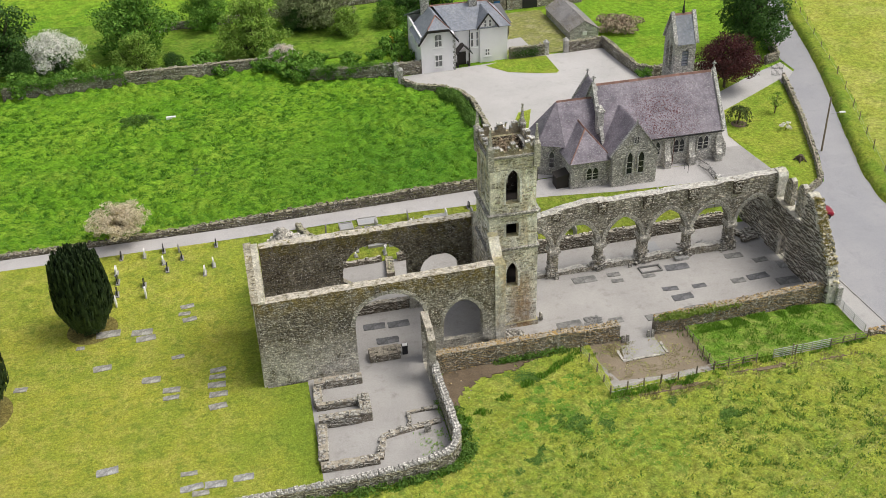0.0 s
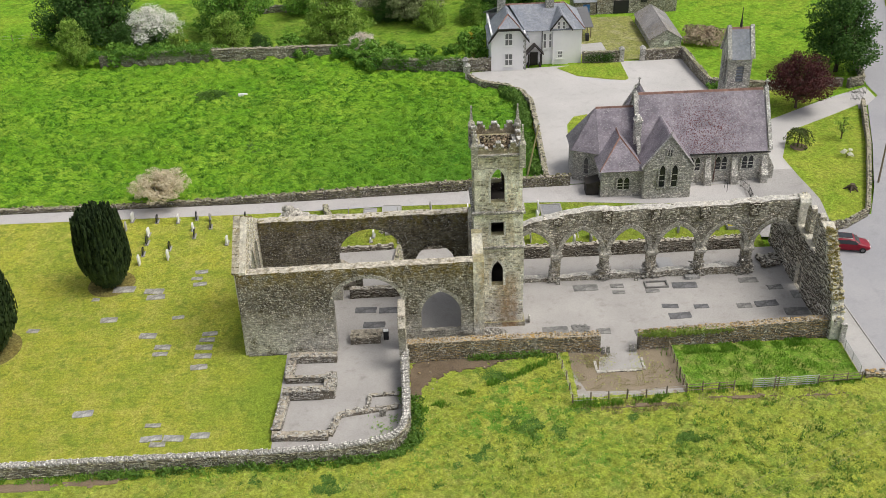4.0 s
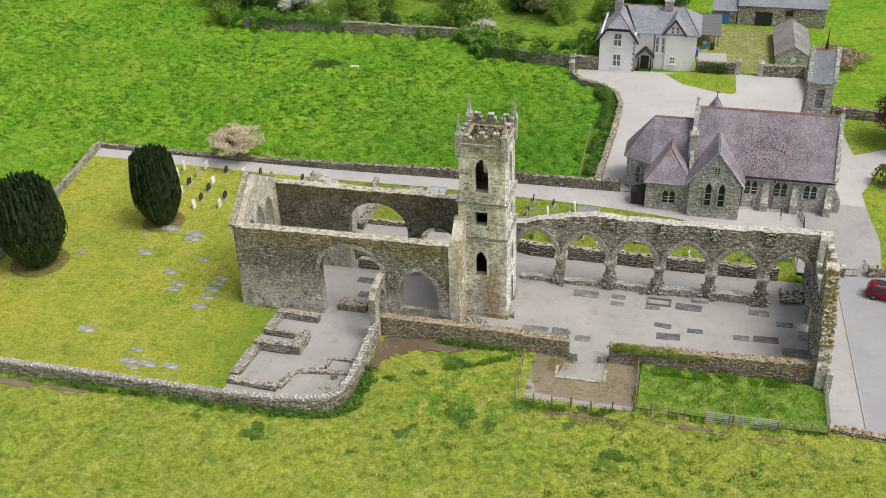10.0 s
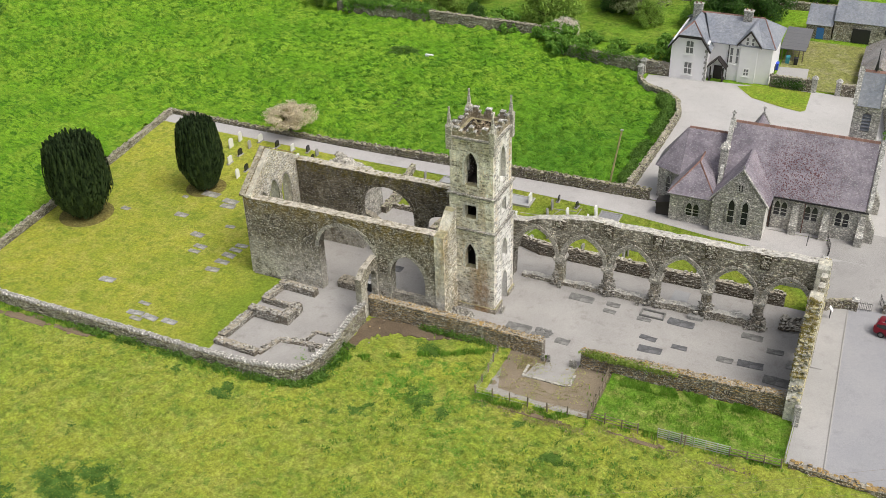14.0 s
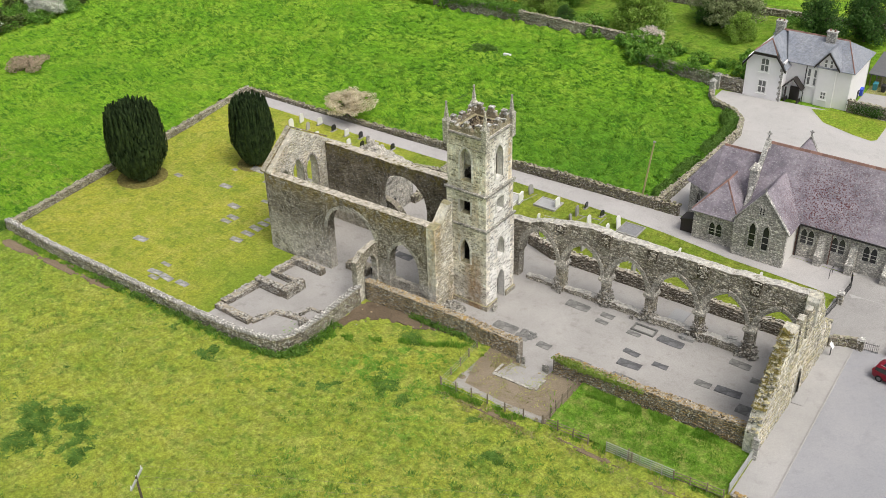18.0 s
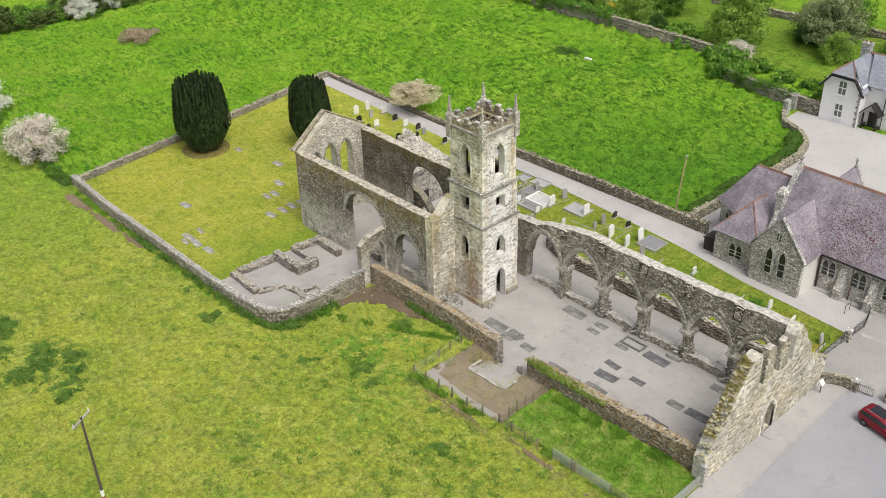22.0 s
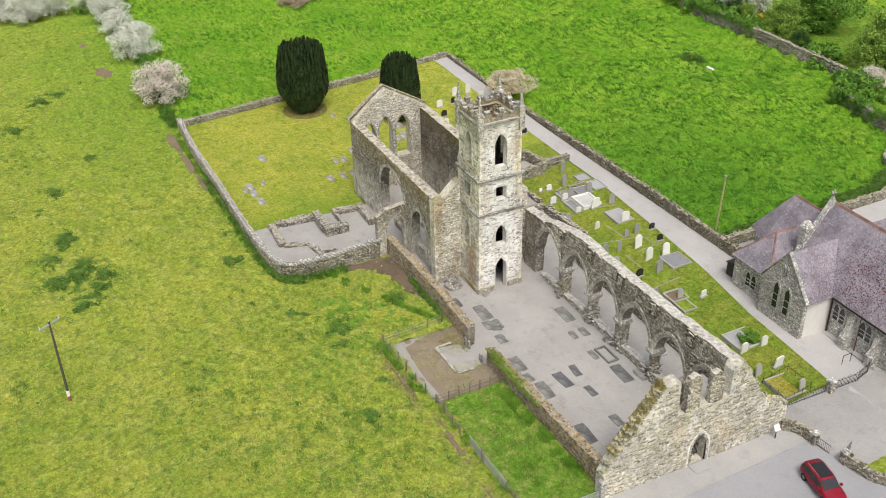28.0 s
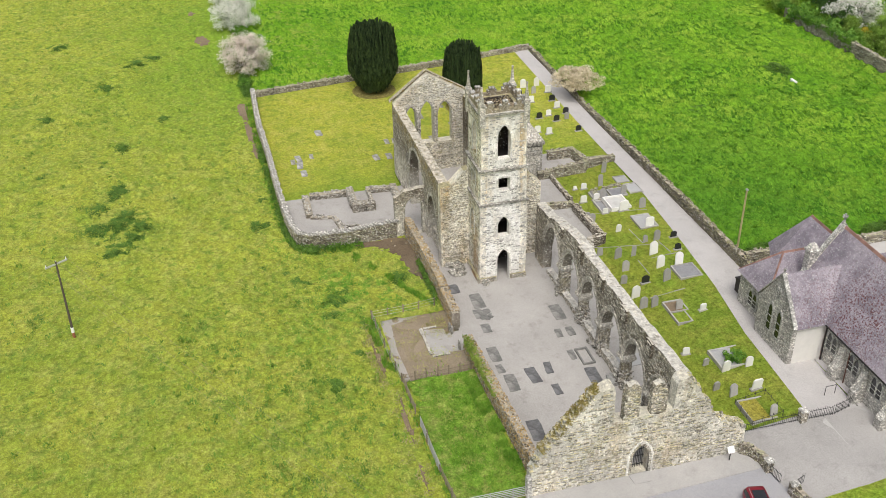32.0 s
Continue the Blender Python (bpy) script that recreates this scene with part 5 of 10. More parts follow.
for k in range(9):
    bm = bmesh.new()
    u = 80.18 + k * 0.15
    panel(bm, P, [[(u - 0.018, 0.05), (u + 0.018, 0.05), (u + 0.018, 2.2 + 0.6 * math.sin(math.pi * (k + 0.5) / 9)), (u - 0.018, 2.2 + 0.6 * math.sin(math.pi * (k + 0.5) / 9))]], 0.03, 0.75)
    part("gate_bar", bm, M_IRON, gable)
for z in (0.3, 1.2, 1.9):
    bm = bmesh.new()
    panel(bm, P, [[(80.05, z - 0.03), (81.5, z - 0.03), (81.5, z + 0.03), (80.05, z + 0.03)]], 0.04, 0.78)
    part("gate_rail", bm, M_IRON, gable)
bm = bmesh.new()
hexa(bm, [(55.25, 79.9, 0.0), (56.3, 80.0, 0.0), (56.3, 81.5, 0.0), (55.25, 81.65, 0.0), (55.25, 79.9, 0.16), (56.3, 80.0, 0.08), (56.3, 81.5, 0.08), (55.25, 81.65, 0.16)])
part("doorstep", bm, M_CONCRETE, gable, "pale concrete doorstep ramp")

# ---- low rubble walls ----
def run_wall(name, pts, th, h, material, label, category="stone wall", cap=0.16, w=0.34, hh=0.17, kind="structure", cope=None, cap_size=0.32, sides=(1, 1), seed=1):
    """A rubble wall along a line of (x, y) points, with facing stones and a rough top."""
    root = thing(name, label, category, kind=kind, at=(*pts[0], height(*pts[0])))
    st = Stones(seed)
    bm = bmesh.new()
    for k, (a, b) in enumerate(zip(pts, pts[1:])):
        d = Vector((b[0] - a[0], b[1] - a[1], 0))
        ln = d.length
        n = Vector((-d.y, d.x, 0)) / ln
        pl = Plane((a[0] - n.x * th / 2, a[1] - n.y * th / 2, 0), d, n)
        g0, g1 = height(*a), height(*b)
        h0, h1 = (h[k], h[k + 1]) if isinstance(h, (list, tuple)) else (h, h)
        top = ragged((0, g0 + h0), (ln, g1 + h1), 0.7, 0.07, seed + k) + [(ln, g1 + h1)]
        loop = [(0, g0 - 0.3), (ln, g1 - 0.3)] + top[::-1]
        panel(bm, pl, [loop], th)
        base = [(0, g0 - 0.05), (ln, g1 - 0.05)] + top[::-1]
        if sides[0]:
            st.face(pl, [base], 0.0, -1, w, hh, 0.05)
        if sides[1]:
            st.face(pl, [base], th, 1, w, hh, 0.05)
        if cap:
            st.top(pl, top, 0.0, th, cap_size, cap, 0.85)
        if cope:
            u = 0.1
            while u < ln - 0.1:
                s = st.r.uniform(0.3, 0.55)
                k2 = (u + s / 2) / ln
                p = pl.at(u + s / 2, g0 + h0 + (g1 + h1 - g0 - h0) * k2 - 0.02, th / 2 + st.r.uniform(-0.05, 0.05))
                c = Stones(int(u * 100) + seed)
                c.lump((0, 0, 0), th * st.r.uniform(0.85, 1.15), s * 1.05, st.r.uniform(0.2, 0.36), 0)
                ob = raw_part("coping_stone", c.v, c.f, cope, root)
                ob.matrix_parent_inverse = root.matrix_basis.inverted()
                ob.matrix_basis = Matrix.Translation(p) @ Matrix.Rotation(math.atan2(n.y, n.x) + st.r.uniform(-0.2, 0.2), 4, "Z")
                u += s
    part("wall_core", bm, M_JOINT, root)
    for k, p in enumerate(pts[1:-1]):
        bm = bmesh.new()
        top_z = height(*p) + (h[k + 1] if isinstance(h, (list, tuple)) else h)
        tube(bm, (p[0], p[1], height(*p) - 0.3), (p[0], p[1], top_z), th / 2 + 0.05, th / 2 + 0.05, 10)
        part("wall_joint", bm, material, root)
    st.done("rubble_facing", material, root)
    return root


# graveyard enclosure
run_wall("boundary_wall", [(-30.4, 58.9), (-20, 58.5), (-10, 58.7), (0, 58.7), (4, 58.75)], 0.6, 1.25, M_LOW, "long low rubble graveyard wall with rough coping", seed=101, cope=M_PALECOPE)
run_wall("boundary_wall", [(4, 58.75), (8, 58.9), (10.6, 59.1), (12.4, 59.5), (13.3, 60.4), (13.7, 62.0), (13.7, 65.5), (13.6, 69.0), (13.7, 70.3)], 0.65, [1.25, 1.35, 1.5, 1.6, 1.7, 1.7, 1.7, 1.9, 2.0], M_LOW, "curved rubble wall topped with pale boulders", cap=0, cope=M_PALECOPE, seed=102)
run_wall("boundary_wall", [(-30.4, 58.9), (-31.3, 66), (-32.6, 77), (-34.2, 90), (-35.8, 103.2)], 0.55, 0.85, M_LOW, "low rubble graveyard wall with pale lichen", seed=103)
run_wall("boundary_wall", [(-35.8, 103.4), (-20, 103.3), (-8, 103.35), (4, 103.35), (18, 103.2), (33.8, 103.1)], 0.55, [0.55, 0.45, 0.7, 1.05, 1.25, 1.3], M_PATHWALL, "long mossy rubble wall along the gravel path", cap=0.18, w=0.4, seed=104)
run_wall("boundary_wall", [(31.0, 103.6), (31.2, 110), (31.5, 118), (31.6, 126), (30.6, 129.3), (28.4, 131.6), (25.0, 133.3), (23.4, 135.8)], 0.55, [1.2, 1.1, 1.0, 1.0, 1.0, 1.0, 1.0, 1.0], M_LOW, "curving rubble wall between pasture and drive", seed=105)
# wall of the lost nave side, lichened orange
run_wall("nave_wall", [(13.9, 71.55), (20, 71.9), (26, 72.1), (32.2, 72.0)], 0.75, [2.3, 2.1, 1.95, 1.85], M_ORANGE, "low rubble nave wall crusted with orange lichen", cap=0.11, cap_size=0.2, w=0.27, hh=0.14, seed=106)
run_wall("nave_wall", [(35.9, 72.1), (42, 72.3), (48, 72.5), (54.4, 72.6)], 0.8, [1.8, 1.9, 2.0, 2.2], M_ORANGE, "low rubble nave wall crusted with orange lichen", cap=0.11, cap_size=0.2, w=0.27, hh=0.14, seed=107)
run_wall("aisle_wall", [(14.1, 91.4), (21.8, 91.7), (22.2, 90.0), (25.6, 88.8), (40, 88.8), (51.5, 89.0)], 0.6, [0.9, 1.1, 1.3, 1.5, 1.5, 1.4], M_AISLE, "low dark aisle wall holding back the graveyard", seed=108)
# side chapels beyond the choir
run_wall("chapel_wall", [(5.6, 90.0), (5.9, 93.0), (6.0, 95.8), (5.0, 96.6)], 0.6, [0.9, 1.3, 1.5, 1.4], M_LOW, "broken low wall of a lost side chapel", kind="", seed=109)
run_wall("chapel_wall", [(1.2, 92.8), (1.6, 95.9), (5.2, 96.4), (4.2, 100.6)], 0.6, [1.2, 1.3, 1.3, 0.7], M_LOW, "broken low wall of a lost side chapel", kind="", seed=110)
run_wall("chapel_wall", [(6.3, 91.5), (12.4, 91.7)], 0.4, [0.6, 0.6], M_AISLE, "dark kerb wall round the raised graveyard", kind="", seed=111)
run_wall("chapel_wall", [(12.8, 88.2), (13.2, 91.6)], 0.8, [0.7, 0.5], M_LOW, "broken low wall of a lost side chapel", kind="", seed=112)
run_wall("sill_wall", [(7.9, 82.65), (13.6, 82.7)], 0.6, [1.15, 1.1], M_AISLE, "low dark rubble wall closing the foot of the choir arch", kind="", cap=0.1, seed=113)
# cloister range footings
CH = "low rubble footing wall of the lost cloister range"
run_wall("footing_wall", [(2.7, 72.3), (7.1, 72.2)], 0.75, 0.8, M_FOOT, CH, kind="", seed=121)
run_wall("footing_wall", [(2.9, 71.9), (2.7, 69.3)], 0.75, 0.55, M_FOOT, CH, kind="", seed=122)
run_wall("footing_wall", [(2.5, 69.2), (6.4, 69.1)], 0.4, 0.75, M_FOOT, CH, kind="", seed=123)
run_wall("footing_wall", [(6.75, 69.3), (6.65, 66.6)], 1.0, 1.0, M_FOOT, CH, kind="", seed=124)
run_wall("footing_wall", [(2.5, 67.0), (6.2, 66.9)], 0.8, 1.05, M_FOOT, CH, kind="", seed=125)
run_wall("footing_wall", [(2.7, 66.6), (2.3, 62.2)], 0.8, 0.65, M_FOOT, CH, kind="", seed=126)
run_wall("footing_wall", [(2.0, 61.7), (6.9, 61.5)], 0.8, 0.5, M_FOOT, CH, kind="", seed=127)
run_wall("footing_wall", [(7.0, 61.6), (7.7, 64.2), (12.9, 65.0)], 0.5, 0.3, M_FOOT, CH, kind="", seed=128)
run_wall("footing_wall", [(10.2, 65.2), (10.4, 66.7), (13.0, 66.7)], 0.25, 0.28, M_FOOT, CH, kind="", seed=129)
# low wall of the car park, entrance walls
run_wall("car_park_wall", [(55.5, 66.2), (62, 65.8), (74, 65.2)], 0.5, 0.55, M_ORANGE, "low rubble wall with orange lichen beside the car park", seed=131)
run_wall("entrance_wall", [(55.2, 89.7), (55.8, 90.4), (56.8, 90.8), (57.7, 90.8)], 0.45, [1.1, 1.0, 1.0, 1.25], M_LOW, "curved rubble entrance wall", seed=132)
run_wall("entrance_wall", [(61.0, 91.35), (63.2, 91.7), (66.4, 93.6)], 0.45, [1.1, 0.9, 0.9], M_LOW, "rubble entrance wall with upright coping", cap=0.28, seed=133)
run_wall("road_wall", [(66.6, 93.8), (68.8, 99.2), (73.0, 110), (76.6, 121.2)], 0.45, 0.9, M_LOW, "rubble roadside wall round the church lawn", seed=134)
run_wall("road_wall", [(76.5, 126.5), (78.9, 127.3), (80.5, 134), (86, 150)], 0.5, 1.3, M_LOW, "rubble roadside wall beyond the gate", seed=135)
# garden and farmyard walls behind
run_wall("garden_wall", [(-34.2, 148.0), (-20, 148.6), (-5, 149.0), (6.5, 149.2)], 0.6, [2.0, 2.2, 1.9, 1.6], M_LOW, "tall ivy-topped rubble garden wall", w=0.6, hh=0.28, seed=141)
run_wall("garden_wall", [(7.6, 144.6), (9.5, 142.0), (16, 140.4), (23.2, 139.4), (27.0, 139.0)], 0.6, 1.9, M_LOW, "ivy-grown rubble garden wall", w=0.6, hh=0.28, seed=142)
run_wall("garden_wall", [(41.0, 140.2), (46.7, 140.3)], 0.5, 1.7, M_LOW, "rubble yard wall with a climbing shrub", w=0.5, hh=0.25, seed=143)
run_wall("yard_wall", [(50.6, 140.3), (56.4, 140.6), (57.0, 134), (57.6, 129.4), (59.4, 128.2), (66, 127.6), (76, 127.2)], 0.5, [1.7, 1.7, 1.6, 1.5, 1.5, 1.3, 1.2], M_LOW, "rubble farmyard wall", w=0.6, hh=0.28, seed=144)
run_wall("field_wall", [(-12, 171), (5, 172), (24, 173), (60, 176)], 0.7, 1.3, M_LOW, "dark rubble field wall under the trees", w=0.8, hh=0.4, seed=145)

# stub of wall with a low arch beside the choir
stub = thing("arched_wall_stub", "broken wall stub with a low arch, orange lichen on its top", "ruin", at=(13.9, 72, 0))
st = Stones(61)
P = wall_along_y(13.8)
top = ragged((70.2, 4.9), (71.2, 5.6), 0.4, 0.1, 62) + ragged((71.2, 5.6), (73.6, 5.8), 0.5, 0.08, 63) + [(73.6, 5.8)]
hole = doorway(71.35, 73.3, 0.05, 3.4, 4.75, 7)
stone_wall(st, P, [[(70.2, -0.1), (73.6, -0.1)] + top[::-1], hole], 0.65, M_CHOIR, "wall", stub, top=top)
voussoirs(st, P, hole[1:-1], 0.0, -1, 0.25, 0.05)
st.done("rubble_facing", M_CHOIR, stub)

# mausoleum beyond the choir
maus = thing("mausoleum", "grey granite mausoleum with a broken pyramid roof", "mausoleum", at=(2.8, 88, 0))
st = Stones(71)
bm = bmesh.new()
box(bm, 0.2, 5.2, 84.4, 90.6, -0.1, 4.6)
part("wall", bm, M_DRESSED, maus)
for pl, a, b in ((wall_along_x(84.4), 0.2, 5.2), (wall_along_y(5.2), 84.4, 90.6), (Plane((0, 90.6, 0), (1, 0, 0), (0, -1, 0)), 0.2, 5.2)):
    st.face(pl, [[(a, 0), (b, 0), (b, 4.5), (a, 4.5)]], 0.0, -1, 0.9, 0.45, 0.02, 0.0)
bm = bmesh.new()
box(bm, 0.0, 5.4, 84.2, 90.8, 4.6, 5.0)
part("cornice", bm, M_DRESSED, maus)
bm = bmesh.new()
hexa(bm, [(0.1, 84.3, 5.0), (5.3, 84.3, 5.0), (5.3, 90.7, 5.0), (0.1, 90.7, 5.0), (1.5, 87.0, 8.0), (2.3, 87.0, 8.0), (2.3, 87.7, 8.0), (1.5, 87.7, 8.0)])
for k in range(4):
    t = k / 4
    hexa(bm, [(0.1 + 1.4 * t + 0.0, 84.3 + 2.7 * t - 0.06, 5.0 + 3 * t), (5.36 - 3.0 * t, 84.3 + 2.7 * t - 0.06, 5.0 + 3 * t), (5.36 - 3.0 * t, 90.76 - 3.0 * t, 5.0 + 3 * t), (0.04 + 1.4 * t, 90.76 - 3.0 * t, 5.0 + 3 * t), (0.1 + 1.4 * t, 84.3 + 2.7 * t, 5.3 + 3 * t), (5.2 - 3.0 * t, 84.3 + 2.7 * t, 5.3 + 3 * t), (5.2 - 3.0 * t, 90.6 - 3.0 * t, 5.3 + 3 * t), (0.1 + 1.4 * t, 90.6 - 3.0 * t, 5.3 + 3 * t)])
part("pyramid_roof", bm, M_RING, maus, "stepped pyramid roof with mossy slabs")
for k in range(26):
    t = RNG.random()
    st.lump((1.9 + RNG.uniform(-1, 1) * (1.2 - t), 87.3 + RNG.uniform(-1, 1) * (1.2 - t), 7.3 + 1.1 * t), 0.5, 0.4, 0.3)
st.done("rubble_facing", M_RING, maus)
bm = bmesh.new()
box(bm, 5.15, 5.24, 86.2, 87.3, 0.3, 2.0)
part("doorway", bm, M_IRON, maus, "dark iron door")
st = Stones(72)
P = wall_along_x(84.0)
stone_wall(st, P, [[(5.4, -0.1), (9.2, -0.1)] + [(9.2, 1.4), (8.3, 2.6), (7.4, 3.3), (6.4, 3.6), (5.4, 3.8)], [(7.0, 0.6), (7.0, 1.9), (8.5, 1.9), (8.5, 0.6)]], 0.8, M_LOW, "broken_wall", maus, top=[(5.4, 3.8), (6.4, 3.6), (7.4, 3.3), (8.3, 2.6), (9.2, 1.4)])
st.done("broken_facing", M_LOW, maus)

# ---- the parish church ----
church = thing("parish_church", "grey stone church with steep purple slate roofs", "church", at=(49, 106, 1.0))


def slate_roof(bm_unused, quad, name, parent, material=None, row=0.24, wide=0.26, label="", seed=1, th=0.12):
    """A roof slope from four corners (eave a, eave b, ridge b, ridge a): a deck and courses of slates."""
    material = material or M_SLATE
    a, b, c, d = [Vector(p) for p in quad]
    nrm = (b - a).cross(d - a).normalized()
    if nrm.z < 0:
        nrm = -nrm
    v, f = [], []
    r = random.Random(seed)
    up = ((d - a).length + (c - b).length) / 2
    rows = max(2, int(up / row))
    for i in range(rows):
        k0, k1 = i / rows, min(1.0, (i + 1.12) / rows)
        l0, r0, l1, r1 = a.lerp(d, k0), b.lerp(c, k0), a.lerp(d, k1), b.lerp(c, k1)
        n = max(1, int((r0 - l0).length / wide))
        off = 0.5 if i % 2 else 0.0
        for j in range(-1, n + 1):
            s0, s1 = max(0, (j + off) / n), min(1, (j + 1 + off) / n)
            if s1 - s0 < 0.02 / n:
                continue
            s0 += 0.015 / n
            s1 -= 0.015 / n
            lift = r.uniform(0.008, 0.02)
            q = [l0.lerp(r0, s0) + nrm * (th + lift), l0.lerp(r0, s1) + nrm * (th + lift), l1.lerp(r1, s1) + nrm * th, l1.lerp(r1, s0) + nrm * th]
            m = len(v)
            v += q + [q[0] - nrm * 0.04, q[1] - nrm * 0.04]
            f += [(m, m + 1, m + 2, m + 3), (m + 4, m + 5, m + 1, m)]
    deck = [a, b, c, d]
    m = len(v)
    v += [p + nrm * (th - 0.01) for p in deck] + [p.copy() for p in deck]
    f += [(m, m + 1, m + 2, m + 3), (m + 7, m + 6, m + 5, m + 4), (m, m + 4, m + 5, m + 1), (m + 1, m + 5, m + 6, m + 2), (m + 2, m + 6, m + 7, m + 3), (m + 3, m + 7, m + 4, m)]
    ob = raw_part(name, v, f, material, parent, label)
    ob["kind"] = "stuff"
    return ob


def ridge_tiles(p, q, parent, material=None, size=0.16):
    p, q = Vector(p), Vector(q)
    d = (q - p)
    n = max(1, int(d.length / 0.6))
    side = Vector((-d.y, d.x, 0)).normalized() * size
    for i in range(n):
        s, e = p + d * ((i + 0.02) / n), p + d * ((i + 0.98) / n)
        z = Vector((0, 0, 1))
        bm = bmesh.new()
        hexa(bm, [s - side - z * 0.1, e - side - z * 0.1, e + side - z * 0.1, s + side - z * 0.1, s - side * 0.25 + z * 0.14, e - side * 0.25 + z * 0.14, e + side * 0.25 + z * 0.14, s + side * 0.25 + z * 0.14])
        part("ridge_tile", bm, material or M_RIDGE, parent)


def coping_line(p, q, parent, wide=0.4, high=0.22, material=None, along=(1, 0, 0)):
    bm = bmesh.new()
    p, q, w = Vector(p), Vector(q), Vector(along) * wide / 2
    z = Vector((0, 0, high))
    hexa(bm, [p - w, q - w, q + w, p + w, p - w + z, q - w + z, q + w + z, p + w + z])
    part("gable_coping", bm, material or M_CHTRIM, parent)


def cross(x, y, z, parent, s=1.0):
    bm = bmesh.new()
    box(bm, x - 0.08 * s, x + 0.08 * s, y - 0.08 * s, y + 0.08 * s, z, z + 1.0 * s)
    box(bm, x - 0.07 * s, x + 0.07 * s, y - 0.3 * s, y + 0.3 * s, z + 0.6 * s, z + 0.75 * s)
    box(bm, x - 0.3 * s, x - 0.08 * s, y - 0.07 * s, y + 0.07 * s, z + 0.6 * s, z + 0.75 * s)
    box(bm, x + 0.08 * s, x + 0.3 * s, y - 0.07 * s, y + 0.07 * s, z + 0.6 * s, z + 0.75 * s)
    part("gable_cross", bm, M_CHTRIM, parent, "weathered stone gable cross")


def lancet(pl, u0, u1, z0, zs, za, parent, d=0.0, lights=1, material=None):
    """A leaded window of one or more pointed lights in a stone surround; sits in the wall plane."""
    win = part("window", _surround(pl, u0, u1, z0, zs, za, lights, d), material or M_CHTRIM, parent, "pointed window in a pale stone surround")
    w = (u1 - u0) / lights
    for k in range(lights):
        a, b = u0 + k * w + 0.09, u0 + (k + 1) * w - 0.09
        bm = bmesh.new()
        panel(bm, pl, [doorway(a, b, z0 + 0.1, zs, za - 0.12, 5)], 0.03, d - 0.09)
        part("pane", bm, M_GLASS, win, "dark leaded pane")
        for q in (0.36, 0.7):
            z = z0 + 0.1 + (zs - z0) * q
            bm = bmesh.new()
            panel(bm, pl, [[(a - 0.02, z - 0.03), (b + 0.02, z - 0.03), (b + 0.02, z + 0.03), (a - 0.02, z + 0.03)]], 0.03, d - 0.12)
            part("glazing_bar", bm, M_CHTRIM, win)
    return win


def _surround(pl, u0, u1, z0, zs, za, lights, d):
    bm = bmesh.new()
    w = (u1 - u0) / lights
    if lights == 1:
        outer = doorway(u0 - 0.12, u1 + 0.12, z0 - 0.12, zs, za + 0.16, 6)
    else:
        outer = doorway(u0 - 0.12, u0 + w, z0 - 0.12, zs, za + 0.14, 6)[:-1] + doorway(u0 + w, u1 + 0.12, z0 - 0.12, zs, za + 0.14, 6)[1:]
    holes = [doorway(u0 + k * w + 0.07, u0 + (k + 1) * w - 0.07, z0 + 0.04, zs, za - 0.08, 5) for k in range(lights)]
    panel(bm, pl, [outer] + holes, 0.18, d - 0.14)
    return bm


NX0, NX1, NY0, NY1, NZ, RZ = 41.6, 57.4, 102.2, 110.2, 5.2, 11.1
cst = Stones(201)
G0 = 0.7


def block_wall(pl, outline, name="wall", th=0.5):
    bm = bmesh.new()
    panel(bm, pl, [outline], th)
    part(name, bm, M_CHURCH, church)
    cst.face(pl, [outline], 0.0, -1, 0.5, 0.26, 0.03, 0.05)


block_wall(wall_along_x(NY0), [(NX0, G0), (NX1, G0), (NX1, NZ), (NX0, NZ)])
block_wall(Plane((0, NY1, 0), (1, 0, 0), (0, -1, 0)), [(NX0, G0), (NX1, G0), (NX1, NZ), (NX0, NZ)])
ym = 106.2
for pl in (wall_along_y(NX1), Plane((NX0, 0, 0), (0, 1, 0), (1, 0, 0))):
    block_wall(pl, [(NY0 + 0.5, G0), (NY1 - 0.5, G0), (NY1, NZ), (NY1, NZ + 0.3), (ym, RZ + 0.25), (NY0, NZ + 0.3), (NY0, NZ)], "gable_wall")
slate_roof(None, [(NX0 + 0.35, NY0 - 0.35, NZ - 0.1), (NX1 - 0.35, NY0 - 0.35, NZ - 0.1), (NX1 - 0.35, ym, RZ), (NX0 + 0.35, ym, RZ)], "roof_slope", church, label="steep purple slate roof with red moss", seed=1)
slate_roof(None, [(NX1 - 0.35, NY1 + 0.35, NZ - 0.1), (NX0 + 0.35, NY1 + 0.35, NZ - 0.1), (NX0 + 0.35, ym, RZ), (NX1 - 0.35, ym, RZ)], "roof_slope", church, seed=2)
ridge_tiles((NX0 + 0.4, ym, RZ + 0.12), (NX1 - 0.4, ym, RZ + 0.12), church)
for x in (NX0 + 0.05, NX1 - 0.05):
    coping_line((x, NY0 - 0.45, NZ + 0.05), (x, ym, RZ + 0.3), church, 0.45)
    coping_line((x, NY1 + 0.45, NZ + 0.05), (x, ym, RZ + 0.3), church, 0.45)
    cross(x, ym, RZ + 0.45, church, 0.9)
# chimney-like bell stack beside the chancel gable
bm = bmesh.new()
box(bm, 41.2, 42.0, 103.0, 103.9, 6.2, 9.0)
box(bm, 41.1, 42.1, 102.9, 104.0, 9.0, 9.2)
hexa(bm, [(41.2, 103.0, 9.2), (42.0, 103.0, 9.2), (42.0, 103.9, 9.2), (41.2, 103.9, 9.2), (41.4, 103.2, 9.7), (41.8, 103.2, 9.7), (41.8, 103.7, 9.7), (41.4, 103.7, 9.7)])
part("chimney", bm, M_CHURCH, church, "small weathered stone chimney stack")
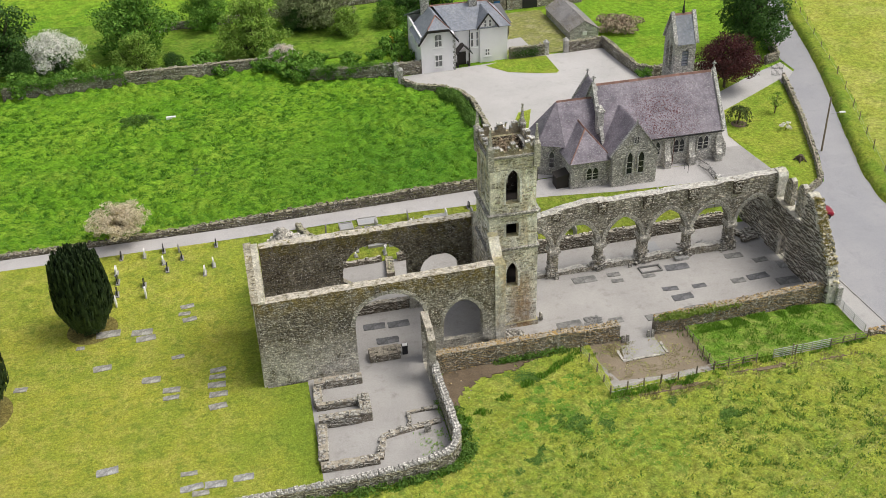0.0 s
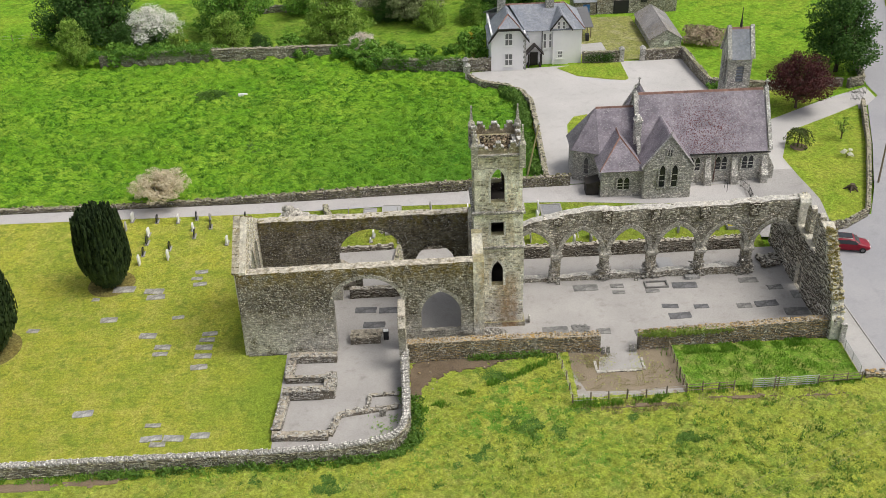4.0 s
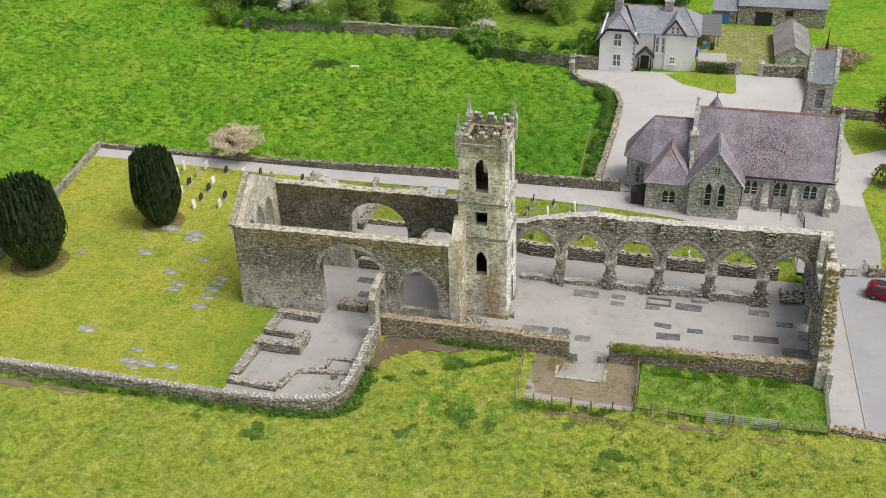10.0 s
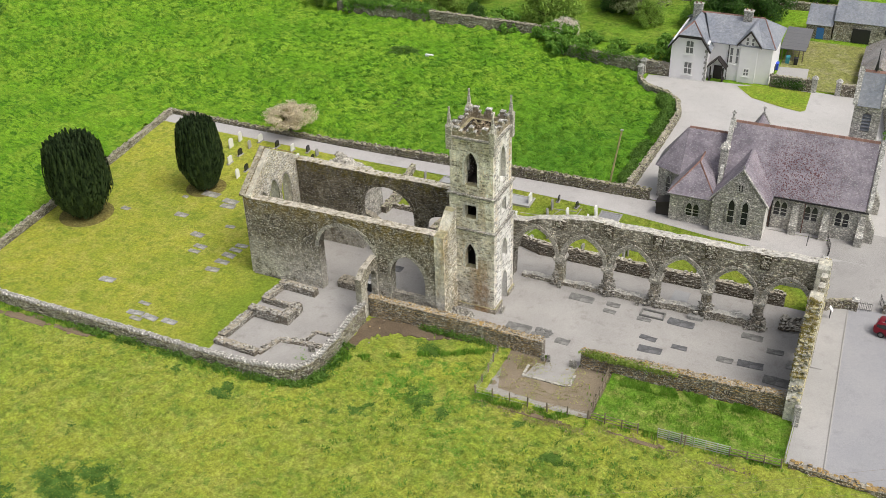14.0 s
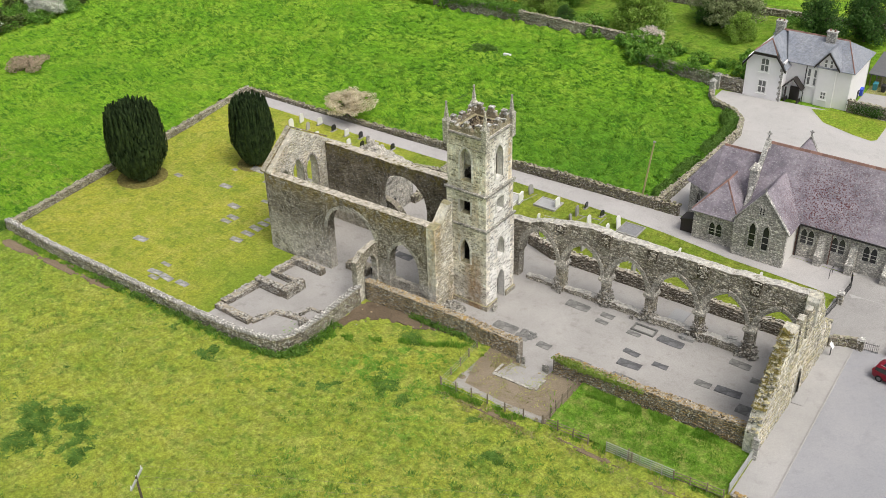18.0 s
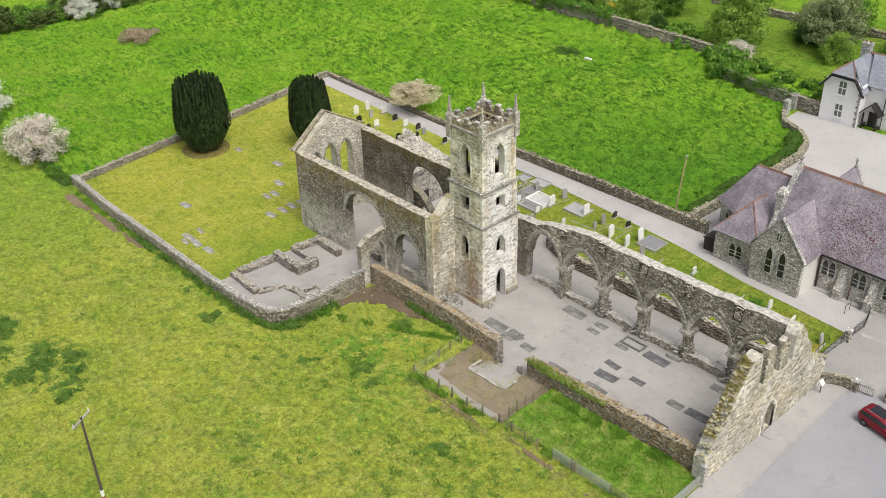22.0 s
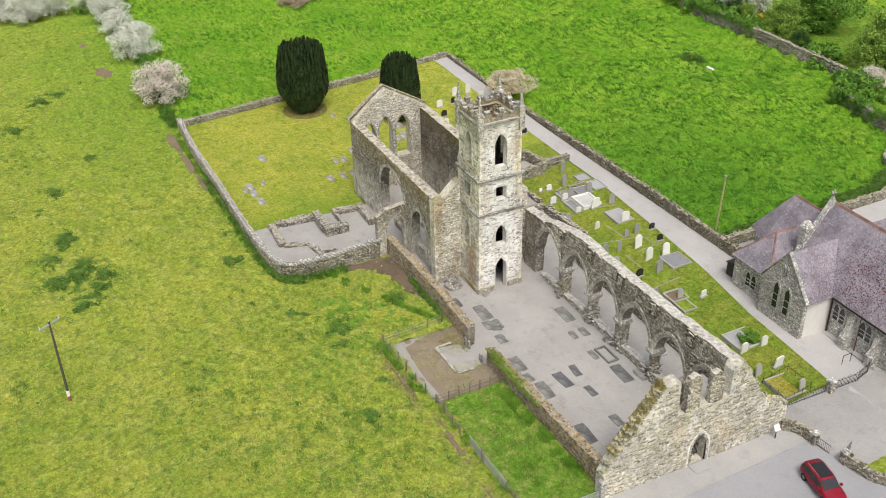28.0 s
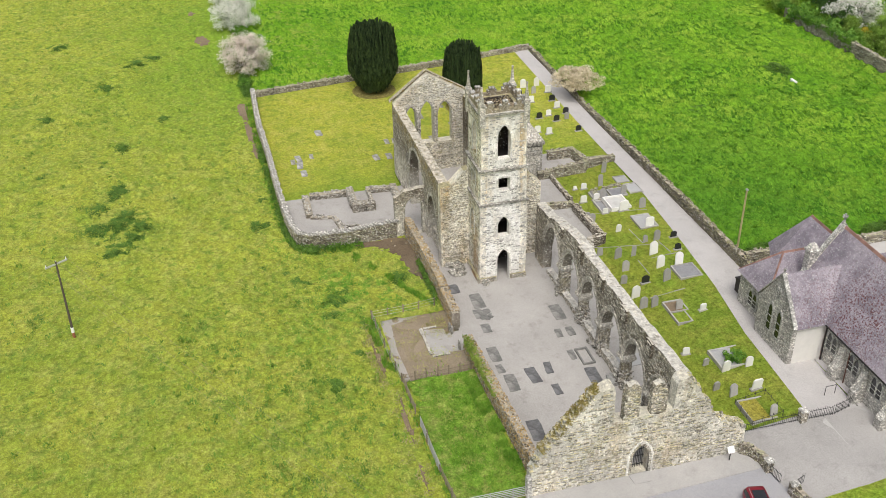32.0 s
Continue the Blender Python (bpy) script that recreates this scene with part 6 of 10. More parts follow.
# transept towards the path
TXA, TXB, TYF = 41.7, 47.3, 98.7
txm = (TXA + TXB) / 2
block_wall(wall_along_x(TYF), [(TXA, G0 + 0.1), (TXB, G0 + 0.1), (TXB, 5.2), (txm, 9.1), (TXA, 5.2)], "gable_wall")
bm = bmesh.new()
panel(bm, wall_along_y(TXB), [[(TYF + 0.5, G0), (NY0, G0), (NY0, 5.2), (TYF + 0.5, 5.2)]], 0.5)
part("plastered_wall", bm, plain_mat("old_plaster", (0.66, 0.64, 0.6), 0.9, vary=0.08, scale=1.6), church, "pale plastered side wall of the transept")
block_wall(Plane((TXA, 0, 0), (0, 1, 0), (1, 0, 0)), [(TYF + 0.5, G0), (NY0, G0), (NY0, 5.2), (TYF + 0.5, 5.2)])
slate_roof(None, [(TXB + 0.25, TYF + 0.2, 5.0), (TXB + 0.25, 103.0, 5.0), (txm, 105.0, 8.95), (txm, TYF + 0.2, 8.95)], "roof_slope", church, seed=3)
slate_roof(None, [(TXA - 0.25, 103.0, 5.0), (TXA - 0.25, TYF + 0.2, 5.0), (txm, TYF + 0.2, 8.95), (txm, 105.0, 8.95)], "roof_slope", church, seed=4)
coping_line((TXA - 0.3, TYF + 0.1, 5.0), (txm, TYF + 0.1, 9.05), church, 0.4, 0.2, along=(0, 1, 0))
coping_line((TXB + 0.3, TYF + 0.1, 5.0), (txm, TYF + 0.1, 9.05), church, 0.4, 0.2, along=(0, 1, 0))
cross(txm, TYF + 0.1, 9.2, church, 0.5)
P = wall_along_x(TYF)
lancet(P, 43.4, 44.2, 2.6, 4.75, 5.6, church)
lancet(P, 44.85, 45.65, 2.6, 4.75, 5.6, church)
lancet(P, txm - 0.3, txm + 0.3, 6.6, 7.2, 7.6, church, lights=2)
M_PIPE = plain_mat("brown_pipe", (0.12, 0.06, 0.045), 0.6)
bm = bmesh.new()
tube(bm, (TXB + 0.4, NY0 - 0.42, NZ - 0.12), (NX1 - 0.4, NY0 - 0.42, NZ - 0.12), 0.07, 0.07, 8)
part("gutter", bm, M_IRON, church, "dark cast gutter")
for x in (TXB + 0.15, 51.0):
    bm = bmesh.new()
    tube(bm, (x, NY0 - 0.12, 1.0), (x, NY0 - 0.12, NZ - 0.1), 0.055, 0.055, 8)
    part("downpipe", bm, M_PIPE, church, "brown painted downpipe")
# vestry
VXA, VXB, VYF = 36.9, 41.7, 99.6
block_wall(wall_along_x(VYF), [(VXA, 0.6), (VXB, 0.6), (VXB, 4.55), (VXA, 4.55)])
block_wall(Plane((VXA, 0, 0), (0, 1, 0), (1, 0, 0)), [(VYF + 0.5, 0.6), (103.0, 0.6), (103.0, 4.55), (VYF + 0.5, 4.55)])
vm = (VXA + VXB) / 2
for q, s in (([(VXA - 0.25, VYF - 0.25, 4.45), (VXB + 0.25, VYF - 0.25, 4.45), (vm, 102.1, 7.5), (vm - 0.05, 102.1, 7.5)], 5), ([(VXB + 0.25, VYF - 0.25, 4.45), (VXB + 0.25, 103.6, 4.45), (vm, 104.8, 7.5), (vm, 102.1, 7.5)], 6), ([(VXA - 0.25, 103.6, 4.45), (VXA - 0.25, VYF - 0.25, 4.45), (vm, 102.1, 7.5), (vm, 104.8, 7.5)], 7)):
    slate_roof(None, q, "roof_slope", church, seed=s)
ridge_tiles((VXA - 0.2, VYF - 0.2, 4.6), (vm, 102.1, 7.65), church, size=0.13)
ridge_tiles((VXB + 0.2, VYF - 0.2, 4.6), (vm, 102.1, 7.65), church, size=0.13)
ridge_tiles((vm, 102.1, 7.6), (vm, 104.6, 7.6), church, size=0.13)
lancet(wall_along_x(VYF), 38.75, 40.3, 2.0, 3.1, 3.75, church, lights=2)
bm = bmesh.new()
box(bm, 35.3, 36.8, 100.2, 101.7, 0.6, 2.5)
hexa(bm, [(35.2, 100.1, 2.5), (36.85, 100.1, 2.5), (36.85, 101.8, 2.5), (35.2, 101.8, 2.5), (35.2, 100.1, 2.6), (36.85, 100.1, 3.0), (36.85, 101.8, 3.0), (35.2, 101.8, 2.6)])
part("lean_to", bm, M_DARKWOOD, church, "small dark timber lean-to")
# chancel with canted end
apse = [(41.6, 103.0), (37.2, 103.0), (34.3, 104.4), (34.3, 108.0), (37.2, 109.4), (41.6, 109.4)]
bm = bmesh.new()
prism(bm, apse[::-1], 0.6, 5.2)
part("chancel_wall", bm, M_CHURCH, church)
for (a, b) in zip(apse, apse[1:]):
    d = Vector((b[0] - a[0], b[1] - a[1], 0))
    pl = Plane((a[0], a[1], 0), d, (-d.y, d.x, 0))
    cst.face(pl, [[(0, 0.6), (d.length, 0.6), (d.length, 5.15), (0, 5.15)]], 0.0, 1, 0.5, 0.26, 0.03, 0.05)
pk = (37.0, 106.2, 9.5)
ev = [(41.6, 102.7, 5.1), (37.1, 102.7, 5.1), (34.0, 104.2, 5.1), (34.0, 108.2, 5.1), (37.1, 109.7, 5.1), (41.6, 109.7, 5.1)]
slate_roof(None, [ev[1], ev[0], (41.6, 106.2, 9.5), pk], "roof_slope", church, seed=8)
slate_roof(None, [ev[2], ev[1], (37.02, 106.18, 9.5), (36.98, 106.18, 9.5)], "roof_slope", church, seed=9)
slate_roof(None, [ev[3], ev[2], (36.98, 106.18, 9.5), (36.98, 106.22, 9.5)], "roof_slope", church, seed=10)
slate_roof(None, [ev[4], ev[3], (36.98, 106.22, 9.5), (37.02, 106.22, 9.5)], "roof_slope", church, seed=12)
slate_roof(None, [ev[5], ev[4], pk, (41.6, 106.2, 9.5)], "roof_slope", church, seed=11)
ridge_tiles((37.0, 106.2, 9.62), (41.5, 106.2, 9.62), church, size=0.13)
d = Vector((apse[2][0] - apse[1][0], apse[2][1] - apse[1][1], 0))
lancet(Plane((apse[1][0], apse[1][1], 0), d, (d.y, -d.x, 0)), 1.2, 1.9, 2.2, 3.8, 4.5, church, d=-0.06)
# far transept and porch gables
for x0, x1, yb, ze, zp in ((41.8, 46.0, 114.4, 5.2, 9.0),):
    xm = (x0 + x1) / 2
    block_wall(Plane((0, yb, 0), (1, 0, 0), (0, -1, 0)), [(x0, G0), (x1, G0), (x1, ze), (xm, zp), (x0, ze)], "gable_wall")
    slate_roof(None, [(x1 + 0.25, 109, ze - 0.2), (x1 + 0.25, yb, ze - 0.2), (xm, yb, zp - 0.1), (xm, 107.5, zp - 0.1)], "roof_slope", church, seed=13)
    slate_roof(None, [(x0 - 0.25, yb, ze - 0.2), (x0 - 0.25, 109, ze - 0.2), (xm, 107.5, zp - 0.1), (xm, yb, zp - 0.1)], "roof_slope", church, seed=14)
    coping_line((x0 - 0.3, yb - 0.2, ze - 0.1), (xm, yb - 0.2, zp + 0.1), church, 0.4, 0.2, along=(0, 1, 0))
    coping_line((x1 + 0.3, yb - 0.2, ze - 0.1), (xm, yb - 0.2, zp + 0.1), church, 0.4, 0.2, along=(0, 1, 0))
    cross(xm, yb - 0.2, zp + 0.2, church, 0.8)
# nave windows and buttresses
P = wall_along_x(NY0)
for c in (48.5, 51.7, 54.9):
    lancet(P, c - 0.75, c + 0.75, 2.7, 3.9, 4.6, church, lights=2)
for c in (50.1, 53.3, 56.9):
    bm = bmesh.new()
    box(bm, c - 0.4, c + 0.4, NY0 - 1.0, NY0 - 0.03, G0, 2.2)
    hexa(bm, [(c - 0.4, NY0 - 1.0, 2.2), (c + 0.4, NY0 - 1.0, 2.2), (c + 0.4, NY0 - 0.03, 2.2), (c - 0.4, NY0 - 0.03, 2.2), (c - 0.36, NY0 - 0.6, 2.7), (c + 0.36, NY0 - 0.6, 2.7), (c + 0.36, NY0 - 0.03, 2.7), (c - 0.36, NY0 - 0.03, 2.7)])
    hexa(bm, [(c - 0.36, NY0 - 0.6, 2.7), (c + 0.36, NY0 - 0.6, 2.7), (c + 0.36, NY0 - 0.03, 2.7), (c - 0.36, NY0 - 0.03, 2.7), (c - 0.34, NY0 - 0.15, 4.4), (c + 0.34, NY0 - 0.15, 4.4), (c + 0.34, NY0 - 0.03, 4.4), (c - 0.34, NY0 - 0.03, 4.4)])
    part("buttress", bm, M_CHURCH, church, "sloped stone buttress")
for y0, y1 in ((102.4, 103.3), (109.1, 110.0)):
    bm = bmesh.new()
    box(bm, NX1 + 0.03, NX1 + 0.9, y0, y1, G0, 2.6)
    hexa(bm, [(NX1 + 0.03, y0, 2.6), (NX1 + 0.9, y0, 2.6), (NX1 + 0.9, y1, 2.6), (NX1 + 0.03, y1, 2.6), (NX1 + 0.03, y0, 4.2), (NX1 + 0.1, y0, 4.2), (NX1 + 0.1, y1, 4.2), (NX1 + 0.03, y1, 4.2)])
    part("buttress", bm, M_CHURCH, church, "sloped stone buttress")
bm = bmesh.new()
tube(bm, (NX0 + 0.4, NY0 - 0.4, NZ - 0.2), (NX1, NY0 - 0.4, NZ - 0.2), 0.07, 0.07, 6)
part("gutter", bm, M_IRON, church, "dark cast-iron gutter")
bm = bmesh.new()
tube(bm, (TXB + 0.25, NY0 - 0.15, 0.8), (TXB + 0.25, NY0 - 0.15, 5.0), 0.06, 0.06, 6)
part("downpipe", bm, M_IRON, church, "dark downpipe")
cst.done("rubble_facing", M_CHURCH, church)

# ---- detached belfry ----
belfry = thing("belfry", "narrow grey stone belfry with a saddleback slate roof", "tower", at=(55, 111.2, 1.2))
bst = Stones(221)
BX0, BX1, BY0, BY1 = 53.6, 56.4, 109.6, 112.8
bm = bmesh.new()
hexa(bm, [(BX0 - 0.5, BY0, 0.8), (BX1 + 0.5, BY0, 0.8), (BX1 + 0.5, BY1, 0.8), (BX0 - 0.5, BY1, 0.8), (BX0, BY0, 9.0), (BX1, BY0, 9.0), (BX1, BY1, 9.0), (BX0, BY1, 9.0)])
part("tower_base", bm, M_CHURCH, belfry)
bm = bmesh.new()
P = wall_along_x(BY0)
hole = doorway(54.6, 55.5, 10.6, 12.4, 13.0, 5)
panel(bm, P, [[(BX0, 9.0), (BX1, 9.0), (BX1, 13.8), (BX0, 13.8)], hole], 0.5)
part("wall", bm, M_CHURCH, belfry)
bst.face(P, [[(BX0, 9.0), (BX1, 9.0), (BX1, 13.8), (BX0, 13.8)], hole], 0.0, -1, 0.45, 0.26, 0.03)
bst.face(P, [[(BX0 - 0.3, 5.0), (BX1 + 0.3, 5.0), (BX1, 9.0), (BX0, 9.0)]], 0.0, -1, 0.5, 0.28, 0.05)
bm = bmesh.new()
panel(bm, Plane((0, BY1, 0), (1, 0, 0), (0, -1, 0)), [[(BX0, 9.0), (BX1, 9.0), (BX1, 13.8), (BX0, 13.8)]], 0.5)
part("wall", bm, M_CHURCH, belfry)
bm = bmesh.new()
for k in range(5):
    z = 10.75 + k * 0.4
    hexa(bm, [(54.6, BY0 + 0.05, z), (55.5, BY0 + 0.05, z), (55.5, BY0 + 0.35, z + 0.16), (54.6, BY0 + 0.35, z + 0.16), (54.6, BY0 + 0.05, z + 0.06), (55.5, BY0 + 0.05, z + 0.06), (55.5, BY0 + 0.35, z + 0.22), (54.6, BY0 + 0.35, z + 0.22)])
part("louvre", bm, M_SLATE2, belfry, "slate louvres in the bell opening")
bym = (BY0 + BY1) / 2
for x, pl in ((BX0, Plane((BX0, 0, 0), (0, 1, 0), (1, 0, 0))), (BX1, wall_along_y(BX1))):
    bm = bmesh.new()
    o = [(BY0 + 0.5, 9.0), (BY1 - 0.5, 9.0), (BY1 - 0.5, 13.8), (BY1, 13.8), (bym, 17.0), (BY0, 13.8), (BY0 + 0.5, 13.8)]
    hs = [doorway(bym - 0.9, bym - 0.12, 10.0, 12.6, 13.6, 5), doorway(bym + 0.12, bym + 0.9, 10.0, 12.6, 13.6, 5)]
    panel(bm, pl, [o] + hs, 0.5)
    part("gable_wall", bm, M_CHURCH, belfry)
    bst.face(pl, [o] + hs, 0.0, -1, 0.45, 0.26, 0.03)
    coping_line((x, BY0 - 0.2, 13.7), (x, bym, 17.2), belfry, 0.5, 0.22)
    coping_line((x, BY1 + 0.2, 13.7), (x, bym, 17.2), belfry, 0.5, 0.22)
slate_roof(None, [(BX0 + 0.25, BY0 - 0.15, 13.6), (BX1 - 0.25, BY0 - 0.15, 13.6), (BX1 - 0.25, bym, 16.9), (BX0 + 0.25, bym, 16.9)], "roof_slope", belfry, M_SLATE2, seed=15)
slate_roof(None, [(BX1 - 0.25, BY1 + 0.15, 13.6), (BX0 + 0.25, BY1 + 0.15, 13.6), (BX0 + 0.25, bym, 16.9), (BX1 - 0.25, bym, 16.9)], "roof_slope", belfry, M_SLATE2, seed=16)
ridge_tiles((BX0 + 0.3, bym, 17.0), (BX1 - 0.3, bym, 17.0), belfry)
bm = bmesh.new()
tube(bm, (55, bym, 16.8), (55, bym, 19.6), 0.1, 0.03, 6)
tube(bm, (55, bym, 17.2), (55, bym, 18.2), 0.2, 0.08, 6)
part("finial", bm, M_IRON, belfry, "slim dark lead finial")
bst.done("rubble_facing", M_CHURCH, belfry)

# ---- parochial house ----
HG = 1.35
house = thing("parochial_house", "two-storey pale rendered house with grey slate roofs", "house", at=(34, 143, HG))


def plain_wall(pl, outline, parent, th=0.3, material=None, name="wall", holes=()):
    bm = bmesh.new()
    panel(bm, pl, [outline] + list(holes), th)
    return part(name, bm, material or M_RENDER, parent)


def sash(pl, u0, u1, z0, z1, parent, arched=False, bars=1):
    hole = doorway(u0 + 0.15, u1 - 0.15, z0 + 0.15, z1 - 0.35, z1 - 0.12, 5) if arched else [(u0 + 0.15, z0 + 0.15), (u0 + 0.15, z1 - 0.15), (u1 - 0.15, z1 - 0.15), (u1 - 0.15, z0 + 0.15)]
    out = doorway(u0 - 0.04, u1 + 0.04, z0 - 0.06, z1 - 0.25, z1 + 0.06, 5) if arched else [(u0, z0), (u0, z1), (u1, z1), (u1, z0)]
    bm = bmesh.new()
    panel(bm, pl, [out, hole], 0.14, -0.06)
    win = part("window", bm, M_WHITE, parent, "white painted sash window")
    bm = bmesh.new()
    panel(bm, pl, [hole], 0.03, -0.01)
    part("pane", bm, M_SASHGLASS, win)
    bm = bmesh.new()
    zm = (z0 + z1) / 2
    panel(bm, pl, [[(u0 + 0.1, zm - 0.06), (u1 - 0.1, zm - 0.06), (u1 - 0.1, zm + 0.06), (u0 + 0.1, zm + 0.06)]], 0.05, -0.05)
    part("meeting_rail", bm, M_WHITE, win)
    if u1 - u0 > 0.8:
        um = (u0 + u1) / 2
        bm = bmesh.new()
        panel(bm, pl, [[(um - 0.045, z0 + 0.1), (um + 0.045, z0 + 0.1), (um + 0.045, z1 - 0.12), (um - 0.045, z1 - 0.12)]], 0.04, -0.045)
        part("glazing_bar", bm, M_WHITE, win)
    bm = bmesh.new()
    panel(bm, pl, [[(u0 - 0.12, z0 - 0.14), (u1 + 0.12, z0 - 0.14), (u1 + 0.12, z0 - 0.02), (u0 - 0.12, z0 - 0.02)]], 0.2, -0.15)
    part("sill", bm, M_WHITE, win)


HX0, HXM, HX1, HYF, HYL, HYB = 27.0, 32.2, 40.8, 140.4, 138.6, 149.0
EZ = HG + 5.9
plain_wall(wall_along_x(HYF), [(HXM, HG - 0.3), (HX1, HG - 0.3), (HX1, EZ), (HXM, EZ)], house)
plain_wall(wall_along_y(HX1), [(HYF + 0.3, HG - 0.3), (HYB, HG - 0.3), (HYB, EZ), (HYF + 0.3, EZ)], house)
plain_wall(Plane((0, HYB, 0), (1, 0, 0), (0, -1, 0)), [(HX0, HG - 0.3), (HX1, HG - 0.3), (HX1, EZ), (HX0, EZ)], house)
plain_wall(Plane((HX0, 0, 0), (0, 1, 0), (1, 0, 0)), [(HYL + 0.3, HG - 0.3), (HYB, HG - 0.3), (HYB, EZ), (HYL + 0.3, EZ)], house)
plain_wall(wall_along_y(HXM), [(HYL + 0.3, HG - 0.3), (HYF, HG - 0.3), (HYF, EZ), (HYL + 0.3, EZ)], house)
xm = (HX0 + HXM) / 2
plain_wall(wall_along_x(HYL), [(HX0, HG - 0.3), (HXM, HG - 0.3), (HXM, EZ - 0.4), (HXM - 1.3, EZ + 1.1), (HX0 + 1.3, EZ + 1.1), (HX0, EZ - 0.4)], house, name="gable_wall")
RZH = HG + 8.3
S2 = M_SLATE2
# wing roof with clipped gable
slate_roof(None, [(HX0 - 0.4, 145, EZ - 0.9), (HX0 - 0.4, HYL - 0.4, EZ - 0.9), (xm, HYL + 1.6, RZH), (xm, 145, RZH)], "roof_slope", house, S2, seed=21, label="grey slate roof")
slate_roof(None, [(HXM + 0.4, HYL - 0.4, EZ - 0.9), (HXM + 0.4, 145, EZ - 0.9), (xm, 145, RZH), (xm, HYL + 1.6, RZH)], "roof_slope", house, S2, seed=22)
slate_roof(None, [(HX0 + 1.0, HYL - 0.45, EZ + 1.0), (HXM - 1.0, HYL - 0.45, EZ + 1.0), (xm + 0.02, HYL + 1.6, RZH), (xm - 0.02, HYL + 1.6, RZH)], "roof_slope", house, S2, seed=23)
ridge_tiles((HX0 + 1.0, HYL - 0.4, EZ + 1.15), (xm, HYL + 1.6, RZH + 0.15), house, size=0.12)
ridge_tiles((HXM - 1.0, HYL - 0.4, EZ + 1.15), (xm, HYL + 1.6, RZH + 0.15), house, size=0.12)
bm = bmesh.new()
for a, b in (((HX0 - 0.45, EZ - 1.0), (HX0 + 1.0, EZ + 0.95)), ((HX0 + 1.0, EZ + 0.95), (HXM - 1.0, EZ + 0.95)), ((HXM - 1.0, EZ + 0.95), (HXM + 0.45, EZ - 1.0))):
    hexa(bm, [(a[0], HYL - 0.5, a[1] - 0.28), (b[0], HYL - 0.5, b[1] - 0.28), (b[0], HYL - 0.02, b[1] - 0.28), (a[0], HYL - 0.02, a[1] - 0.28), (a[0], HYL - 0.5, a[1] + 0.06), (b[0], HYL - 0.5, b[1] + 0.06), (b[0], HYL - 0.02, b[1] + 0.06), (a[0], HYL - 0.02, a[1] + 0.06)])
part("bargeboard", bm, M_DARKWOOD, house, "dark timber bargeboard")
# main roof, hipped
yr = (HYF + HYB) / 2
slate_roof(None, [(HXM, HYF - 0.4, EZ - 0.2), (HX1 + 0.4, HYF - 0.4, EZ - 0.2), (HX1 - 2.2, yr, RZH), (HXM - 2.0, yr, RZH)], "roof_slope", house, S2, seed=24)
slate_roof(None, [(HX1 + 0.4, HYB + 0.4, EZ - 0.2), (HX0 - 0.4, HYB + 0.4, EZ - 0.2), (HX0 + 2.2, yr, RZH), (HX1 - 2.2, yr, RZH)], "roof_slope", house, S2, seed=25)
slate_roof(None, [(HX1 + 0.4, HYF - 0.4, EZ - 0.2), (HX1 + 0.4, HYB + 0.4, EZ - 0.2), (HX1 - 2.2, yr + 0.02, RZH), (HX1 - 2.2, yr - 0.02, RZH)], "roof_slope", house, S2, seed=26)
ridge_tiles((HX0 + 2.2, yr, RZH + 0.12), (HX1 - 2.2, yr, RZH + 0.12), house, size=0.12)
ridge_tiles((HX1 + 0.35, HYF - 0.35, EZ - 0.05), (HX1 - 2.2, yr, RZH + 0.12), house, size=0.12)
# gabled dormer bay
DX0, DX1 = 36.4, 38.8
dm = (DX0 + DX1) / 2
plain_wall(wall_along_x(HYF - 0.25), [(DX0, HG - 0.3), (DX1, HG - 0.3), (DX1, EZ + 0.4), (dm, EZ + 2.0), (DX0, EZ + 0.4)], house, 0.25, name="dormer_wall")
slate_roof(None, [(DX0 - 0.4, yr - 1.5, EZ + 0.1), (DX0 - 0.4, HYF - 0.6, EZ + 0.1), (dm, HYF - 0.6, EZ + 2.2), (dm, yr - 0.6, EZ + 2.2)], "dormer_roof", house, S2, seed=27)
slate_roof(None, [(DX1 + 0.4, HYF - 0.6, EZ + 0.1), (DX1 + 0.4, yr - 1.5, EZ + 0.1), (dm, yr - 0.6, EZ + 2.2), (dm, HYF - 0.6, EZ + 2.2)], "dormer_roof", house, S2, seed=28)
bm = bmesh.new()
for a, b in (((DX0 - 0.5, EZ + 0.0), (dm, EZ + 2.2)), ((dm, EZ + 2.2), (DX1 + 0.5, EZ + 0.0))):
    hexa(bm, [(a[0], HYF - 0.72, a[1] - 0.25), (b[0], HYF - 0.72, b[1] - 0.25), (b[0], HYF - 0.56, b[1] - 0.25), (a[0], HYF - 0.56, a[1] - 0.25), (a[0], HYF - 0.72, a[1] + 0.05), (b[0], HYF - 0.72, b[1] + 0.05), (b[0], HYF - 0.56, b[1] + 0.05), (a[0], HYF - 0.56, a[1] + 0.05)])
part("bargeboard", bm, M_DARKWOOD, house, "dark timber bargeboard")
# chimneys
for x, y in ((29.0, 144.9), (36.3, 144.2)):
    bm = bmesh.new()
    box(bm, x - 0.62, x + 0.62, y - 0.4, y + 0.4, RZH - 1.5, RZH + 1.05)
    box(bm, x - 0.7, x + 0.7, y - 0.48, y + 0.48, RZH + 1.05, RZH + 1.25)
    ch = part("chimney", bm, M_CHTRIM, house, "grey rendered chimney stack")
    for k in (-0.3, 0.3):
        bm = bmesh.new()
        tube(bm, (x + k, y, RZH + 1.25), (x + k, y, RZH + 1.5), 0.13, 0.11, 8)
        part("chimney_pot", bm, M_RIDGE, ch)
Pw, Pm = wall_along_x(HYL), wall_along_x(HYF)
